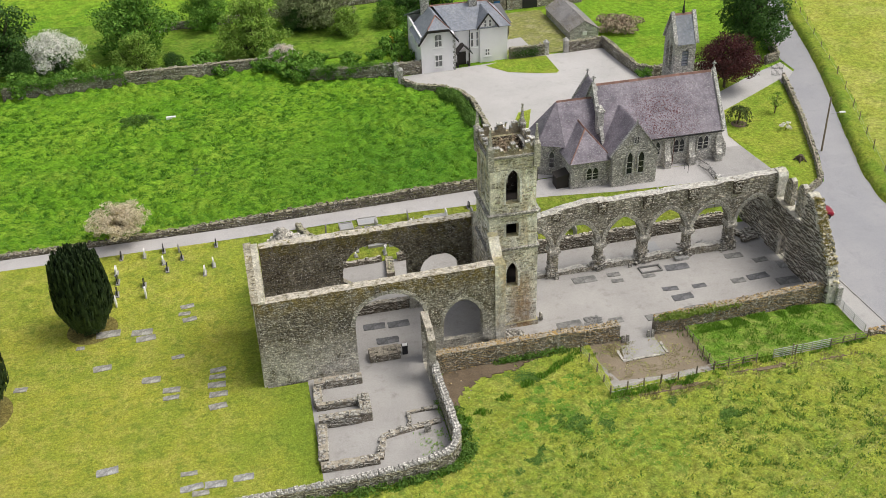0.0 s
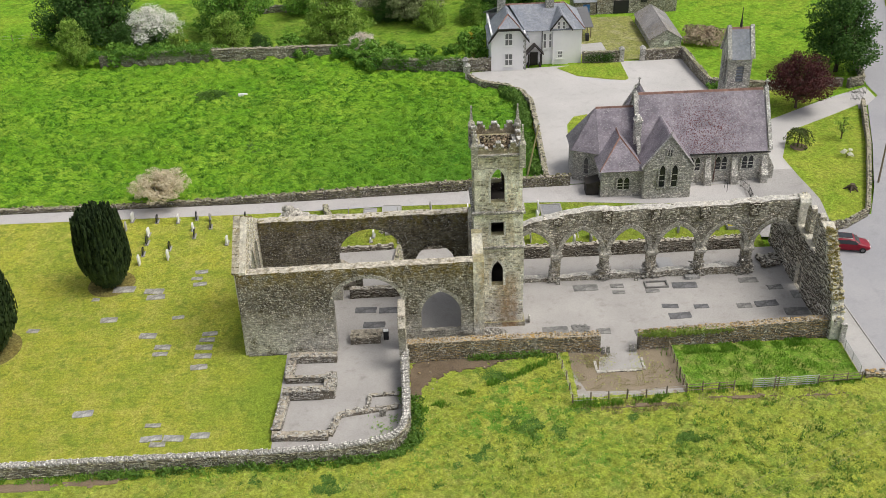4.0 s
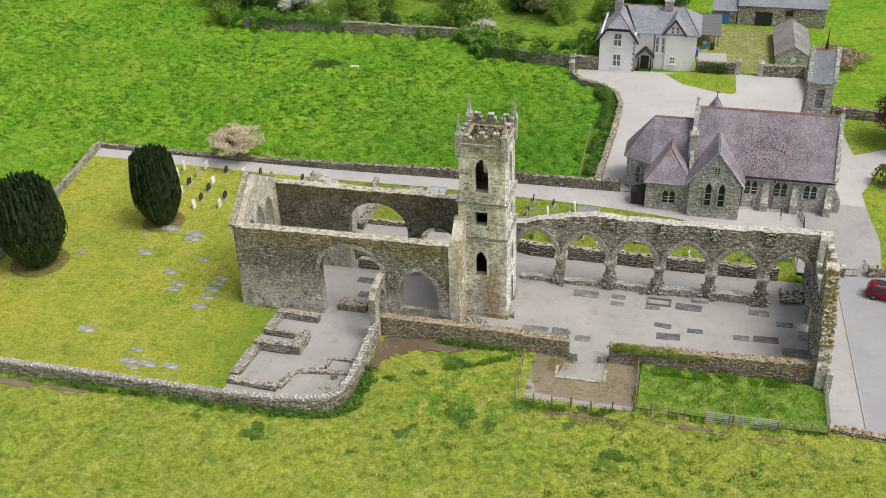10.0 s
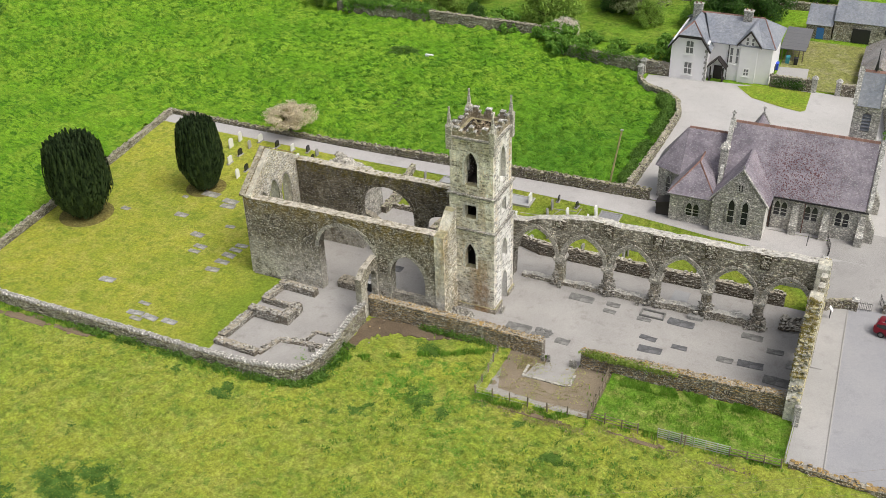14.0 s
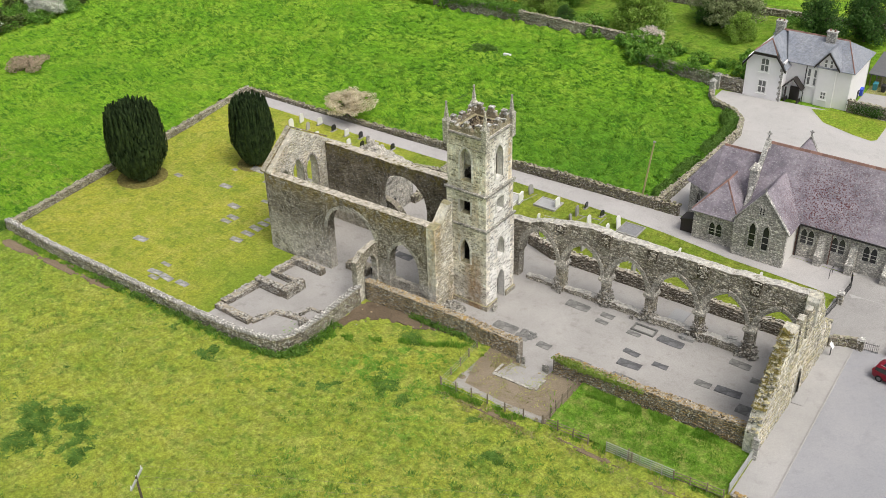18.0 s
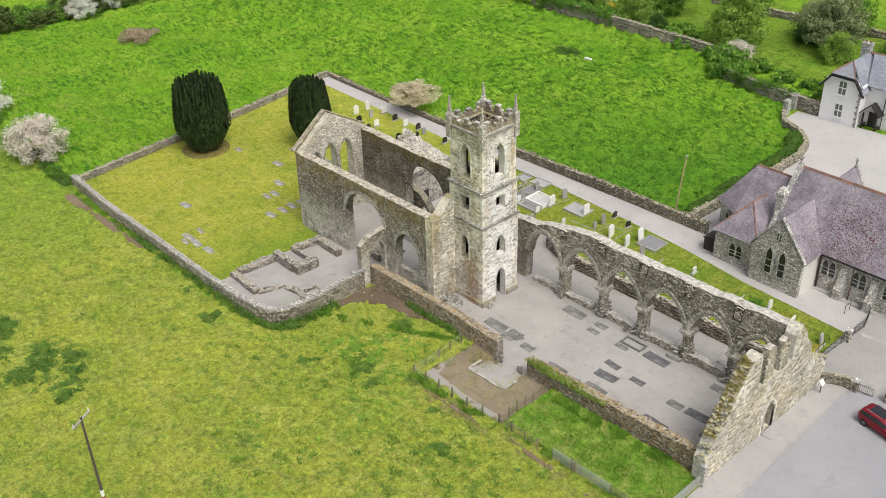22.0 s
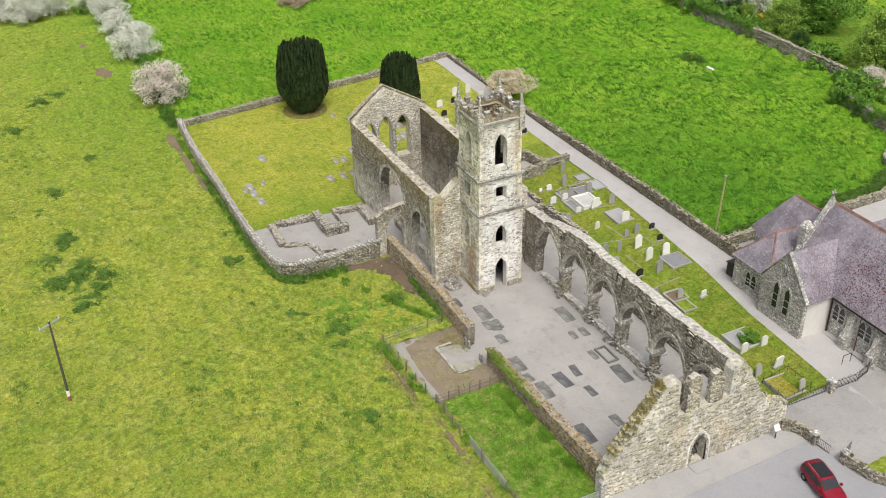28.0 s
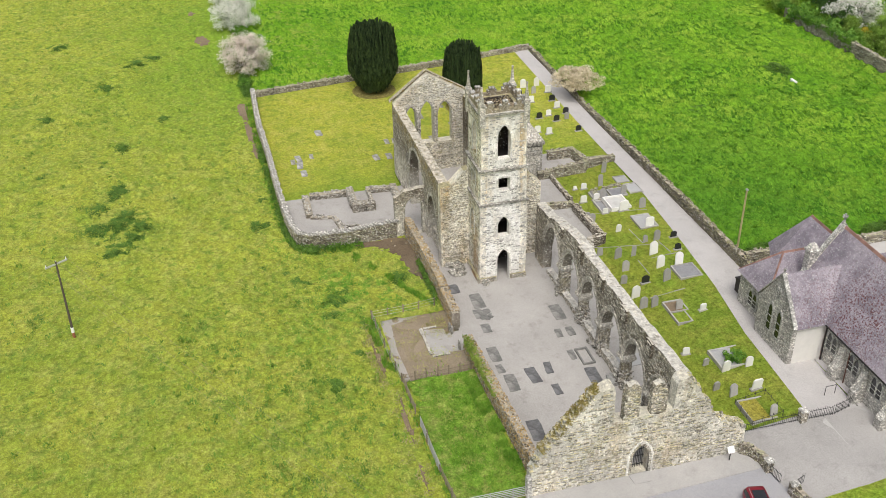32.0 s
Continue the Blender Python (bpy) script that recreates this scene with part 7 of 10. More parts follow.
sash(Pw, 28.95, 30.25, HG + 4.1, HG + 6.2, house, True)
sash(Pw, 28.95, 30.25, HG + 1.0, HG + 3.0, house)
sash(Pm, 34.9, 35.55, HG + 2.8, HG + 5.3, house)
sash(Pm, 35.75, 36.35, HG + 2.8, HG + 5.3, house)
Pd = wall_along_x(HYF - 0.25)
sash(Pd, 36.95, 37.55, HG + 5.8, HG + 7.1, house)
sash(Pd, 37.7, 38.3, HG + 5.8, HG + 7.1, house)
sash(Pd, 37.1, 38.0, HG + 1.3, HG + 2.5, house)
Pe = Plane((HX0, 0, 0), (0, 1, 0), (1, 0, 0))
for y in (142.0, 146.0):
    sash(Pe, y, y + 0.9, HG + 3.6, HG + 5.2, house)
    sash(Pe, y, y + 0.9, HG + 0.7, HG + 2.4, house)
# porch
for x in (32.7, 34.5):
    bm = bmesh.new()
    box(bm, x - 0.1, x + 0.1, 139.2, 139.4, HG - 0.1, HG + 2.4)
    box(bm, x - 0.1, x + 0.1, 139.4, 140.38, HG - 0.1, HG + 0.7)
    part("porch_post", bm, M_DARKWOOD, house, "dark timber porch post")
slate_roof(None, [(32.3, 140.4, HG + 2.3), (32.3, 139.0, HG + 2.3), (33.6, 139.0, HG + 3.7), (33.6, 140.4, HG + 3.7)], "porch_roof", house, M_DARKWOOD, seed=29)
slate_roof(None, [(34.9, 139.0, HG + 2.3), (34.9, 140.4, HG + 2.3), (33.6, 140.4, HG + 3.7), (33.6, 139.0, HG + 3.7)], "porch_roof", house, M_DARKWOOD, seed=30)
bm = bmesh.new()
box(bm, 33.0, 34.2, 140.28, 140.36, HG, HG + 2.3)
part("front_door", bm, M_DARKWOOD, house, "dark panelled front door")
bm = bmesh.new()
tube(bm, (34.8, 140.25, HG), (34.8, 140.25, EZ), 0.06, 0.06, 6)
part("downpipe", bm, M_IRON, house, "dark downpipe")
for k in range(14):
    z = HG + k * 0.42
    bm = bmesh.new()
    box(bm, HXM - (0.4 if k % 2 else 0.25), HXM + 0.02, HYL - 0.03, HYL + 0.1, z, z + 0.38)
    part("quoin", bm, M_CHTRIM, house, "grey stone quoin")

# ---- farm buildings ----
M_BARN = stone_mat("barn_rubble", (0.34, 0.3, 0.235), (0.52, 0.475, 0.4), pale_amount=0.5, stain=(0.3, 0.25, 0.18), lo=0.6, hi=1.35, pale_share=0.15, grime=0.25)
M_MOSSROOF = slate_mat("mossy_old_slate", (0.2, 0.19, 0.19), (0.31, 0.29, 0.28), (0.17, 0.14, 0.08), 1.0)
def barn(name, label, x0, x1, y0, y1, g, ez, rz, along, wall_mat, roof_mat, seed):
    b = thing(name, label, "outbuilding", at=((x0 + x1) / 2, (y0 + y1) / 2, g))
    bm = bmesh.new()
    box(bm, x0, x1, y0, y1, g - 0.2, g + ez)
    if along == "y":
        m = (x0 + x1) / 2
        for y in (y0, y1 - 0.3):
            hexa(bm, [(x0, y, g + ez), (x1, y, g + ez), (x1, y + 0.3, g + ez), (x0, y + 0.3, g + ez), (m - 0.01, y, g + rz - 0.05), (m + 0.01, y, g + rz - 0.05), (m + 0.01, y + 0.3, g + rz - 0.05), (m - 0.01, y + 0.3, g + rz - 0.05)])
        quads = [[(x0 - 0.2, y1 + 0.1, g + ez - 0.15), (x0 - 0.2, y0 - 0.1, g + ez - 0.15), (m, y0 - 0.1, g + rz), (m, y1 + 0.1, g + rz)], [(x1 + 0.2, y0 - 0.1, g + ez - 0.15), (x1 + 0.2, y1 + 0.1, g + ez - 0.15), (m, y1 + 0.1, g + rz), (m, y0 - 0.1, g + rz)]]
    else:
        m = (y0 + y1) / 2
        quads = [[(x0 - 0.1, y0 - 0.2, g + ez - 0.15), (x1 + 0.1, y0 - 0.2, g + ez - 0.15), (x1 + 0.1, m, g + rz), (x0 - 0.1, m, g + rz)], [(x1 + 0.1, y1 + 0.2, g + ez - 0.15), (x0 - 0.1, y1 + 0.2, g + ez - 0.15), (x0 - 0.1, m, g + rz), (x1 + 0.1, m, g + rz)]]
        for x in (x0, x1 - 0.3):
            hexa(bm, [(x, y0, g + ez), (x + 0.3, y0, g + ez), (x + 0.3, y1, g + ez), (x, y1, g + ez), (x, m - 0.01, g + rz - 0.05), (x + 0.3, m - 0.01, g + rz - 0.05), (x + 0.3, m + 0.01, g + rz - 0.05), (x, m + 0.01, g + rz - 0.05)])
    part("wall", bm, wall_mat, b)
    for k, q in enumerate(quads):
        slate_roof(None, q, "roof_slope", b, roof_mat, seed=seed + k)
    s = Stones(seed)
    s.face(wall_along_x(y0), [[(x0, g), (x1, g), (x1, g + ez - 0.1), (x0, g + ez - 0.1)]], 0.0, -1, 0.5, 0.28, 0.03)
    s.done("rubble_facing", wall_mat, b)
    return b


b = barn("stone_shed", "low stone shed with a mossy slate roof", 52.4, 57.2, 144.8, 157.0, 1.4, 1.75, 3.2, "y", M_CHURCH, M_MOSSROOF, 301)
bm = bmesh.new()
box(bm, 54.5, 55.2, 144.68, 144.77, 2.3, 2.95)
part("window", bm, M_WHITE, b, "small white window")
b = barn("stone_barn", "long stone barn with an open black doorway", 46.8, 60.4, 161.6, 166.6, 1.8, 3.2, 5.7, "x", M_BARN, M_SLATE2, 311)
# black panels on the solid wall stand for the shade inside two openings
bm = bmesh.new()
box(bm, 49.6, 52.2, 161.45, 161.57, 1.8, 4.0)
part("doorway", bm, M_IRON, b, "flat black panel for the dark inside the doorway")
bm = bmesh.new()
box(bm, 54.2, 55.3, 161.45, 161.57, 3.6, 4.4)
part("loft_opening", bm, M_IRON, b, "flat black panel for the dark inside the loft")
b = barn("farm_shed", "small stone shed with a blue door", 42.8, 46.6, 161.4, 166.0, 1.8, 2.3, 4.6, "x", M_BARN, M_SLATE2, 321)
bm = bmesh.new()
box(bm, 44.4, 45.5, 161.28, 161.37, 1.8, 3.6)
part("door", bm, plain_mat("blue_paint", (0.06, 0.2, 0.5), 0.6), b, "blue painted door")
b = thing("lean_to_shed", "open timber shed with a grey sheet roof", "shed", at=(42.2, 154, 1.6))
for x in (40.9, 41.7, 42.5, 43.3, 43.9):
    bm = bmesh.new()
    box(bm, x, x + 0.12, 150.5, 150.62, 1.5, 3.6)
    part("post", bm, M_TIMBER, b)
bm = bmesh.new()
box(bm, 40.9, 44.0, 156.8, 157, 1.5, 4.2)
part("back_wall", bm, M_TIMBER, b)
slate_roof(None, [(40.6, 150.2, 3.6), (44.3, 150.2, 3.6), (44.3, 157.2, 4.6), (40.6, 157.2, 4.6)], "sheet_roof", b, M_SHEETROOF, 0.9, 0.9, seed=33)
for x, y, col, nm in ((42.0, 149.6, (0.05, 0.25, 0.3), "teal"), (43.2, 149.4, (0.03, 0.03, 0.03), "black"), (40.9, 146.6, (0.05, 0.1, 0.6), "blue"), (40.6, 145.4, (0.02, 0.02, 0.02), "black")):
    w = thing("wheelie_bin", nm + " plastic wheelie bin in the yard", "bin", "bins in the yard", at=(x, y, height(x, y)))
    g = height(x, y)
    bm = bmesh.new()
    hexa(bm, [(x - 0.25, y - 0.28, g), (x + 0.25, y - 0.28, g), (x + 0.25, y + 0.28, g), (x - 0.25, y + 0.28, g), (x - 0.3, y - 0.36, g + 1.0), (x + 0.3, y - 0.36, g + 1.0), (x + 0.3, y + 0.36, g + 1.0), (x - 0.3, y + 0.36, g + 1.0)])
    pm = plain_mat(nm + "_plastic", col, 0.5)
    part("body", bm, pm, w)
    bm = bmesh.new()
    hexa(bm, [(x - 0.32, y - 0.4, g + 1.0), (x + 0.32, y - 0.4, g + 1.0), (x + 0.32, y + 0.38, g + 1.0), (x - 0.32, y + 0.38, g + 1.0), (x - 0.28, y - 0.34, g + 1.08), (x + 0.28, y - 0.34, g + 1.08), (x + 0.28, y + 0.34, g + 1.12), (x - 0.28, y + 0.34, g + 1.12)])
    part("lid", bm, pm, w)
for x, y in ((47.0, 140.3), (50.2, 140.3), (23.3, 136.6), (23.1, 138.9)):
    p = thing("gate_pier", "square stone gate pier with a cap", "gate pier", "gate piers", at=(x, y, height(x, y)))
    bm = bmesh.new()
    g = height(x, y)
    box(bm, x - 0.35, x + 0.35, y - 0.35, y + 0.35, g - 0.1, g + 2.0)
    part("shaft", bm, M_CHURCH, p)
    bm = bmesh.new()
    hexa(bm, [(x - 0.45, y - 0.45, g + 2.0), (x + 0.45, y - 0.45, g + 2.0), (x + 0.45, y + 0.45, g + 2.0), (x - 0.45, y + 0.45, g + 2.0), (x - 0.1, y - 0.1, g + 2.4), (x + 0.1, y - 0.1, g + 2.4), (x + 0.1, y + 0.1, g + 2.4), (x - 0.1, y + 0.1, g + 2.4)])
    part("cap", bm, M_CHTRIM, p)

# ---- headstones, plots and slabs ----
def headstone(kind, x, y, turn, s=1.0, lean=0.0):
    """A headstone that faces along -x when turn is 0."""
    z = height(x, y)
    lab, mat = {
        "white": ("white marble headstone with a rounded top", M_MARBLE),
        "white_square": ("white stone headstone on a low base", M_MARBLE),
        "black": ("polished black granite headstone on a grey base", M_BLACKGR),
        "grey": ("weathered grey stone headstone", M_GREYST),
        "slab": ("tall thin grey slate headstone", M_GREYST),
    }[kind]
    root = thing("headstone", lab, "headstone", "graveyard headstones", at=(0, 0, 0))
    bm = bmesh.new()
    w, h, t = {"white": (0.75, 1.25, 0.14), "white_square": (0.8, 1.0, 0.14), "black": (0.75, 0.85, 0.12), "grey": (0.75, 1.25, 0.16), "slab": (0.6, 1.5, 0.1)}[kind]
    w, h = w * s, h * s
    pl = Plane((0, 0, 0), (0, 1, 0), (1, 0, 0))
    if kind in ("white", "grey"):
        o = [(-w / 2, -0.1), (w / 2, -0.1), (w / 2, h * 0.72)] + [(w / 2 * math.cos(a), h * 0.72 + h * 0.28 * math.sin(a)) for a in (0.5, 1.0, 1.57, 2.14, 2.64)] + [(-w / 2, h * 0.72)]
    elif kind == "black":
        o = [(-w / 2, 0.1), (w / 2, 0.1), (w / 2, h * 0.85), (w / 4, h), (-w / 4, h), (-w / 2, h * 0.8)]
    else:
        o = [(-w / 2, -0.1), (w / 2, -0.1), (w / 2, h * 0.9), (w * 0.3, h), (-w * 0.3, h), (-w / 2, h * 0.9)]
    panel(bm, pl, [o], t, -t / 2)
    part("stone", bm, mat, root)
    if kind in ("black", "white_square"):
        bm = bmesh.new()
        box(bm, -0.2, 0.2, -w / 2 - 0.12, w / 2 + 0.12, -0.05, 0.12)
        part("base", bm, M_GREYST, root)
    root.matrix_basis = Matrix.Translation((x, y, z)) @ Matrix.Rotation(radians(turn), 4, "Z") @ Matrix.Rotation(radians(lean), 4, "Y")
    return root


EAST = [("white", -21.3, 99.4, 1.1), ("white", -21.3, 97.3, 1.1), ("white_square", -18.6, 100.2, 1.1), ("white_square", -18.9, 93.6, 1.1), ("white", -15.8, 90.9, 1.0), ("white_square", -16.0, 96.7, 1.0), ("white_square", -13.1, 99.5, 1.0), ("white", -12.8, 91.7, 1.0), ("black", -18.9, 95.9, 1.1), ("grey", -18.9, 98.1, 0.9), ("black", -15.8, 95.0, 1.1), ("black", -15.8, 92.8, 1.1), ("black", -15.6, 99.7, 1.1), ("black", -13.0, 93.7, 1.1), ("black", -11.0, 100.0, 1.1), ("black", -10.6, 96.0, 1.1), ("white_square", -11.0, 97.5, 0.9), ("grey", -9.3, 99.5, 0.8), ("black", -9.0, 97.9, 1.1), ("white_square", -5.6, 95.6, 1.0), ("white_square", -6.6, 94.3, 1.0), ("black", -5.2, 99.6, 1.0)]
for k, x, y, s in EAST:
    headstone(k, x, y, RNG.uniform(-6, 6), s, RNG.uniform(-3, 3))
WESTERN = [("slab", 7.1, 98.0, 1.0), ("slab", 10.2, 96.3, 1.0), ("white_square", 10.1, 94.2, 0.8), ("white_square", 9.8, 93.2, 0.5), ("white_square", 13.0, 93.0, 0.95), ("white_square", 13.2, 94.5, 0.95), ("grey", 13.0, 95.4, 1.0), ("grey", 12.9, 98.1, 0.9), ("white_square", 16.75, 96.4, 1.35), ("white_square", 16.4, 94.3, 0.75), ("grey", 16.8, 98.7, 1.0), ("white_square", 21.1, 97.6, 1.2), ("white", 20.6, 94.1, 0.8), ("grey", 23.9, 95.8, 0.7), ("grey", 24.0, 97.1, 1.0), ("black", 24.1, 99.0, 0.95), ("black", 26.6, 98.3, 0.9), ("white", 26.4, 95.6, 1.25), ("white", 28.9, 95.2, 1.2), ("white", 29.3, 97.1, 1.2), ("grey", 25.3, 92.0, 1.1), ("slab", 25.7, 93.6, 0.85), ("grey", 27.8, 91.8, 1.0), ("grey", 31.3, 94.8, 1.1), ("black", 30.7, 92.7, 1.1), ("white", 32.5, 90.8, 1.2), ("grey", 34.4, 90.8, 1.1), ("grey", 34.6, 91.9, 1.0), ("grey", 36.1, 93.8, 0.9), ("white_square", 37.3, 95.7, 0.8), ("grey", 29.8, 90.7, 0.9), ("grey", 16.8, 91.9, 0.9), ("grey", 17.5, 92.2, 1.0), ("grey", 24.0, 90.5, 0.8)]
for k, x, y, s in WESTERN:
    headstone(k, x, y, RNG.uniform(-9, 9), s, RNG.uniform(-6, 6))
FAR_WEST = [("white", 46.0, 93.5, 1.0), ("white", 46.3, 95.6, 0.9), ("grey", 49.1, 92.6, 1.0), ("white_square", 49.2, 94.7, 1.2), ("grey", 47.8, 91.6, 0.8), ("grey", 44.5, 92.3, 0.7), ("grey", 52.6, 94.4, 0.9), ("white_square", 42.4, 91.4, 0.8)]
for k, x, y, s in FAR_WEST:
    headstone(k, x, y, RNG.uniform(-9, 9), s, RNG.uniform(-8, 8))


def kerb_plot(x0, x1, y0, y1, fill, label, kerb=None, h=0.18):
    z = height((x0 + x1) / 2, (y0 + y1) / 2)
    root = thing("grave_plot", label, "grave plot", "kerbed grave plots", at=((x0 + x1) / 2, (y0 + y1) / 2, z))
    for a, b, c, d in ((x0, x1, y0, y0 + 0.14), (x0, x1, y1 - 0.14, y1), (x0, x0 + 0.14, y0 + 0.14, y1 - 0.14), (x1 - 0.14, x1, y0 + 0.14, y1 - 0.14)):
        bm = bmesh.new()
        box(bm, a, b, c, d, z - 0.2, z + h)
        part("kerb", bm, kerb or M_GREYST, root)
    bm = bmesh.new()
    box(bm, x0 + 0.14, x1 - 0.14, y0 + 0.14, y1 - 0.14, z - 0.2, z + h * 0.5)
    part("fill", bm, fill, root)
    return root


M_PALESLABK = plain_mat("pale_kerb", (0.4, 0.39, 0.36), 0.8)
M_CHIPS = gravel_mat("grey_chippings", (0.33, 0.33, 0.33), (0.4, 0.4, 0.4), (0.26, 0.26, 0.26))
M_PALECHIPS = gravel_mat("white_chippings", (0.48, 0.47, 0.45), (0.54, 0.53, 0.51), (0.38, 0.37, 0.35))
M_DARKCHIPS = gravel_mat("dark_chippings", (0.2, 0.2, 0.21), (0.26, 0.26, 0.27), (0.14, 0.14, 0.15), 0.3)
kerb_plot(11.4, 13.45, 94.2, 96.3, M_DARKCHIPS, "dark chipped grave plot with a stone kerb")
kerb_plot(11.6, 13.6, 96.4, 98.4, M_DARKCHIPS, "dark chipped grave plot with a stone kerb")
kerb_plot(13.65, 16.3, 93.9, 95.0, M_DARKCHIPS, "narrow grey grave plot with a white kerb", M_PALESLABK, 0.25)
kerb_plot(13.65, 16.5, 95.05, 97.5, M_PALECHIPS, "wide white marble grave plot", M_MARBLE, 0.4)
kerb_plot(18.5, 21.4, 96.4, 98.6, M_CHIPS, "grey chipped grave plot with pale kerb", M_PALESLABK)
kerb_plot(29.5, 32.0, 96.0, 98.5, M_DARKCHIPS, "flat blue-grey grave plot beside the path", M_GREYST, 0.15)
kerb_plot(34.7, 36.6, 92.6, 94.6, M_EARTH, "sunken grave plot with a rough stone kerb", M_GREYST, 0.2)
kerb_plot(11.0, 13.3, 98.8, 100.5, M_CHIPS, "pale kerbed grave plot beside the path", M_PALESLABK)
kerb_plot(43.2, 46.0, 93.1, 96.3, M_CHIPS, "large grey grave plot with pale kerb", M_PALESLABK, 0.2)
kerb_plot(36.4, 38.4, 92.6, 94.2, M_LAWN, "grassy grave plot with a low stone kerb")
kerb_plot(8.8, 10.4, 98.4, 100.0, M_CHIPS, "pale kerbed grave plot beside the path", M_GREYST)
for a, b in (((22.2, 89.9), (25.0, 97.2)), ((20.7, 95.3), (24.0, 95.5)), ((24.0, 97.1), (26.9, 97.4)), ((26.7, 93.7), (29.6, 93.7)), ((15.9, 93.0), (17.5, 99.0)), ((27.0, 95.0), (27.2, 98.2)), ((33.2, 92.0), (33.4, 95.8))):
    n = max(2, int(math.dist(a, b) / 1.1))
    root = thing("grave_kerb", "thin sunken stone kerb between old graves", "kerb", "sunken grave kerbs", at=(*a, height(*a)))
    for k in range(n):
        p, q = [Vector((a[0] + (b[0] - a[0]) * t, a[1] + (b[1] - a[1]) * t, 0)) for t in ((k + 0.03) / n, (k + 0.97) / n)]
        d = (q - p).normalized()
        w = Vector((-d.y, d.x, 0)) * 0.045
        bm = bmesh.new()
        z0, z1 = height(p.x, p.y), height(q.x, q.y)
        up = RNG.uniform(0.02, 0.07)
        hexa(bm, [p - w + Vector((0, 0, z0 - 0.1)), q - w + Vector((0, 0, z1 - 0.1)), q + w + Vector((0, 0, z1 - 0.1)), p + w + Vector((0, 0, z0 - 0.1)), p - w + Vector((0, 0, z0 + up)), q - w + Vector((0, 0, z1 + up)), q + w + Vector((0, 0, z1 + up)), p + w + Vector((0, 0, z0 + up))])
        part("kerb_stone", bm, M_GREYST, root)
yellow = kerb_plot(50.1, 53.0, 92.2, 95.0, grass_mat("mossy_plot", (0.38, 0.34, 0.06), (0.33, 0.3, 0.05), (0.4, 0.36, 0.1), (0.24, 0.24, 0.05), 1.5, 0.3), "mossy yellow grave plot inside iron railings")
for x, y in [(50.1 + k * 0.966, yy) for k in range(4) for yy in (92.2, 95.0)] + [(xx, 92.2 + k * 0.93) for k in (1, 2) for xx in (50.1, 53.0)]:
    bm = bmesh.new()
    tube(bm, (x, y, height(x, y)), (x, y, height(x, y) + 0.7), 0.025, 0.025, 6)
    part("railing_post", bm, M_IRON, yellow)
for a, b in (((50.1, 92.2), (53, 92.2)), ((50.1, 95), (53, 95)), ((50.1, 92.2), (50.1, 95)), ((53, 92.2), (53, 95))):
    bm = bmesh.new()
    tube(bm, (*a, height(*a) + 0.5), (*b, height(*b) + 0.5), 0.02, 0.02, 5)
    part("rail", bm, M_IRON, yellow)


def slab(x, y, sx, sy, turn, mat, label, z=None, h=0.12, group="flat grave slabs"):
    z = (height(x, y) if z is None else z)
    bm = bmesh.new()
    r = random.Random(int(x * 71 + y * 37))
    o = [(-sx / 2, -sy / 2), (sx / 2, -sy / 2), (sx / 2, sy / 2), (-sx / 2, sy / 2)]
    rim = []
    for (ax, ay), (bx, by) in zip(o, o[1:] + o[:1]):
        for k in range(3):
            e = (0.0, 0.3, 0.7)[k]
            wear = 0.975 if k == 0 else 1.0
            rim.append(((ax + (bx - ax) * e) * wear + r.uniform(-0.05, 0.05), (ay + (by - ay) * e) * wear + r.uniform(-0.045, 0.045)))
    prism(bm, rim, -0.1, h - 0.02)
    prism(bm, [(u * 0.965, w * 0.93) for u, w in rim], h - 0.03, h)
    ob = tagged(part("grave_slab", bm, mat), label, "grave slab", group)
    ob.matrix_basis = Matrix.Translation((x, y, z)) @ Matrix.Rotation(radians(turn), 4, "Z")
    return ob


M_DARKSLAB = stone_mat("dark_slab", (0.12, 0.12, 0.124), (0.16, 0.16, 0.163), (0.2, 0.2, 0.2), pale_amount=0.0, lo=1, hi=1, pale_share=0, specks=0, grime=0.15)
M_PALESLAB = stone_mat("pale_slab", (0.29, 0.285, 0.27), (0.37, 0.365, 0.345), pale_amount=0.3, lo=1, hi=1, specks=0, grime=0.15)
LAWN_SLABS = [(-16.7, 80.5, 1.7, 0.9), (-12.1, 77.5, 1.7, 0.9), (-10.2, 75.5, 1.6, 0.8), (-10.3, 74.4, 1.5, 0.6), (-6.1, 72.1, 1.6, 0.8), (-6.0, 73.8, 1.7, 0.8), (-6.1, 75.2, 1.7, 0.8), (-6.0, 76.4, 1.5, 0.7), (-5.9, 77.4, 1.5, 0.7), (-9.6, 80.4, 1.2, 0.6), (-15.5, 66.1, 1.8, 0.9), (-8.6, 62.4, 1.9, 0.7), (-6.7, 62.3, 1.8, 0.8), (-4.4, 62.5, 1.7, 0.8), (-8.8, 64.1, 1.4, 0.5), (-7.9, 61.6, 1.4, 0.6), (-13.1, 85.4, 2.1, 1.0), (-12.7, 84.3, 1.9, 0.9), (-16.4, 86.0, 2.4, 1.2), (-8.9, 87.5, 1.2, 0.6), (-19.0, 84.3, 0.8, 0.6), (-24.0, 79.2, 1.2, 0.7), (-8.4, 86.4, 1.4, 0.7), (-8.6, 88.8, 1.4, 0.7)]
for i, (x, y, sx, sy) in enumerate(LAWN_SLABS):
    slab(x, y, sx, sy, RNG.uniform(-8, 8), M_PALESLAB if i in (10, 11, 12, 13) else M_LAWNSLAB, "pale flat grave slab set in the lawn" if i in (10, 11, 12, 13) else "grey flat grave slab set in the lawn", h=0.07)
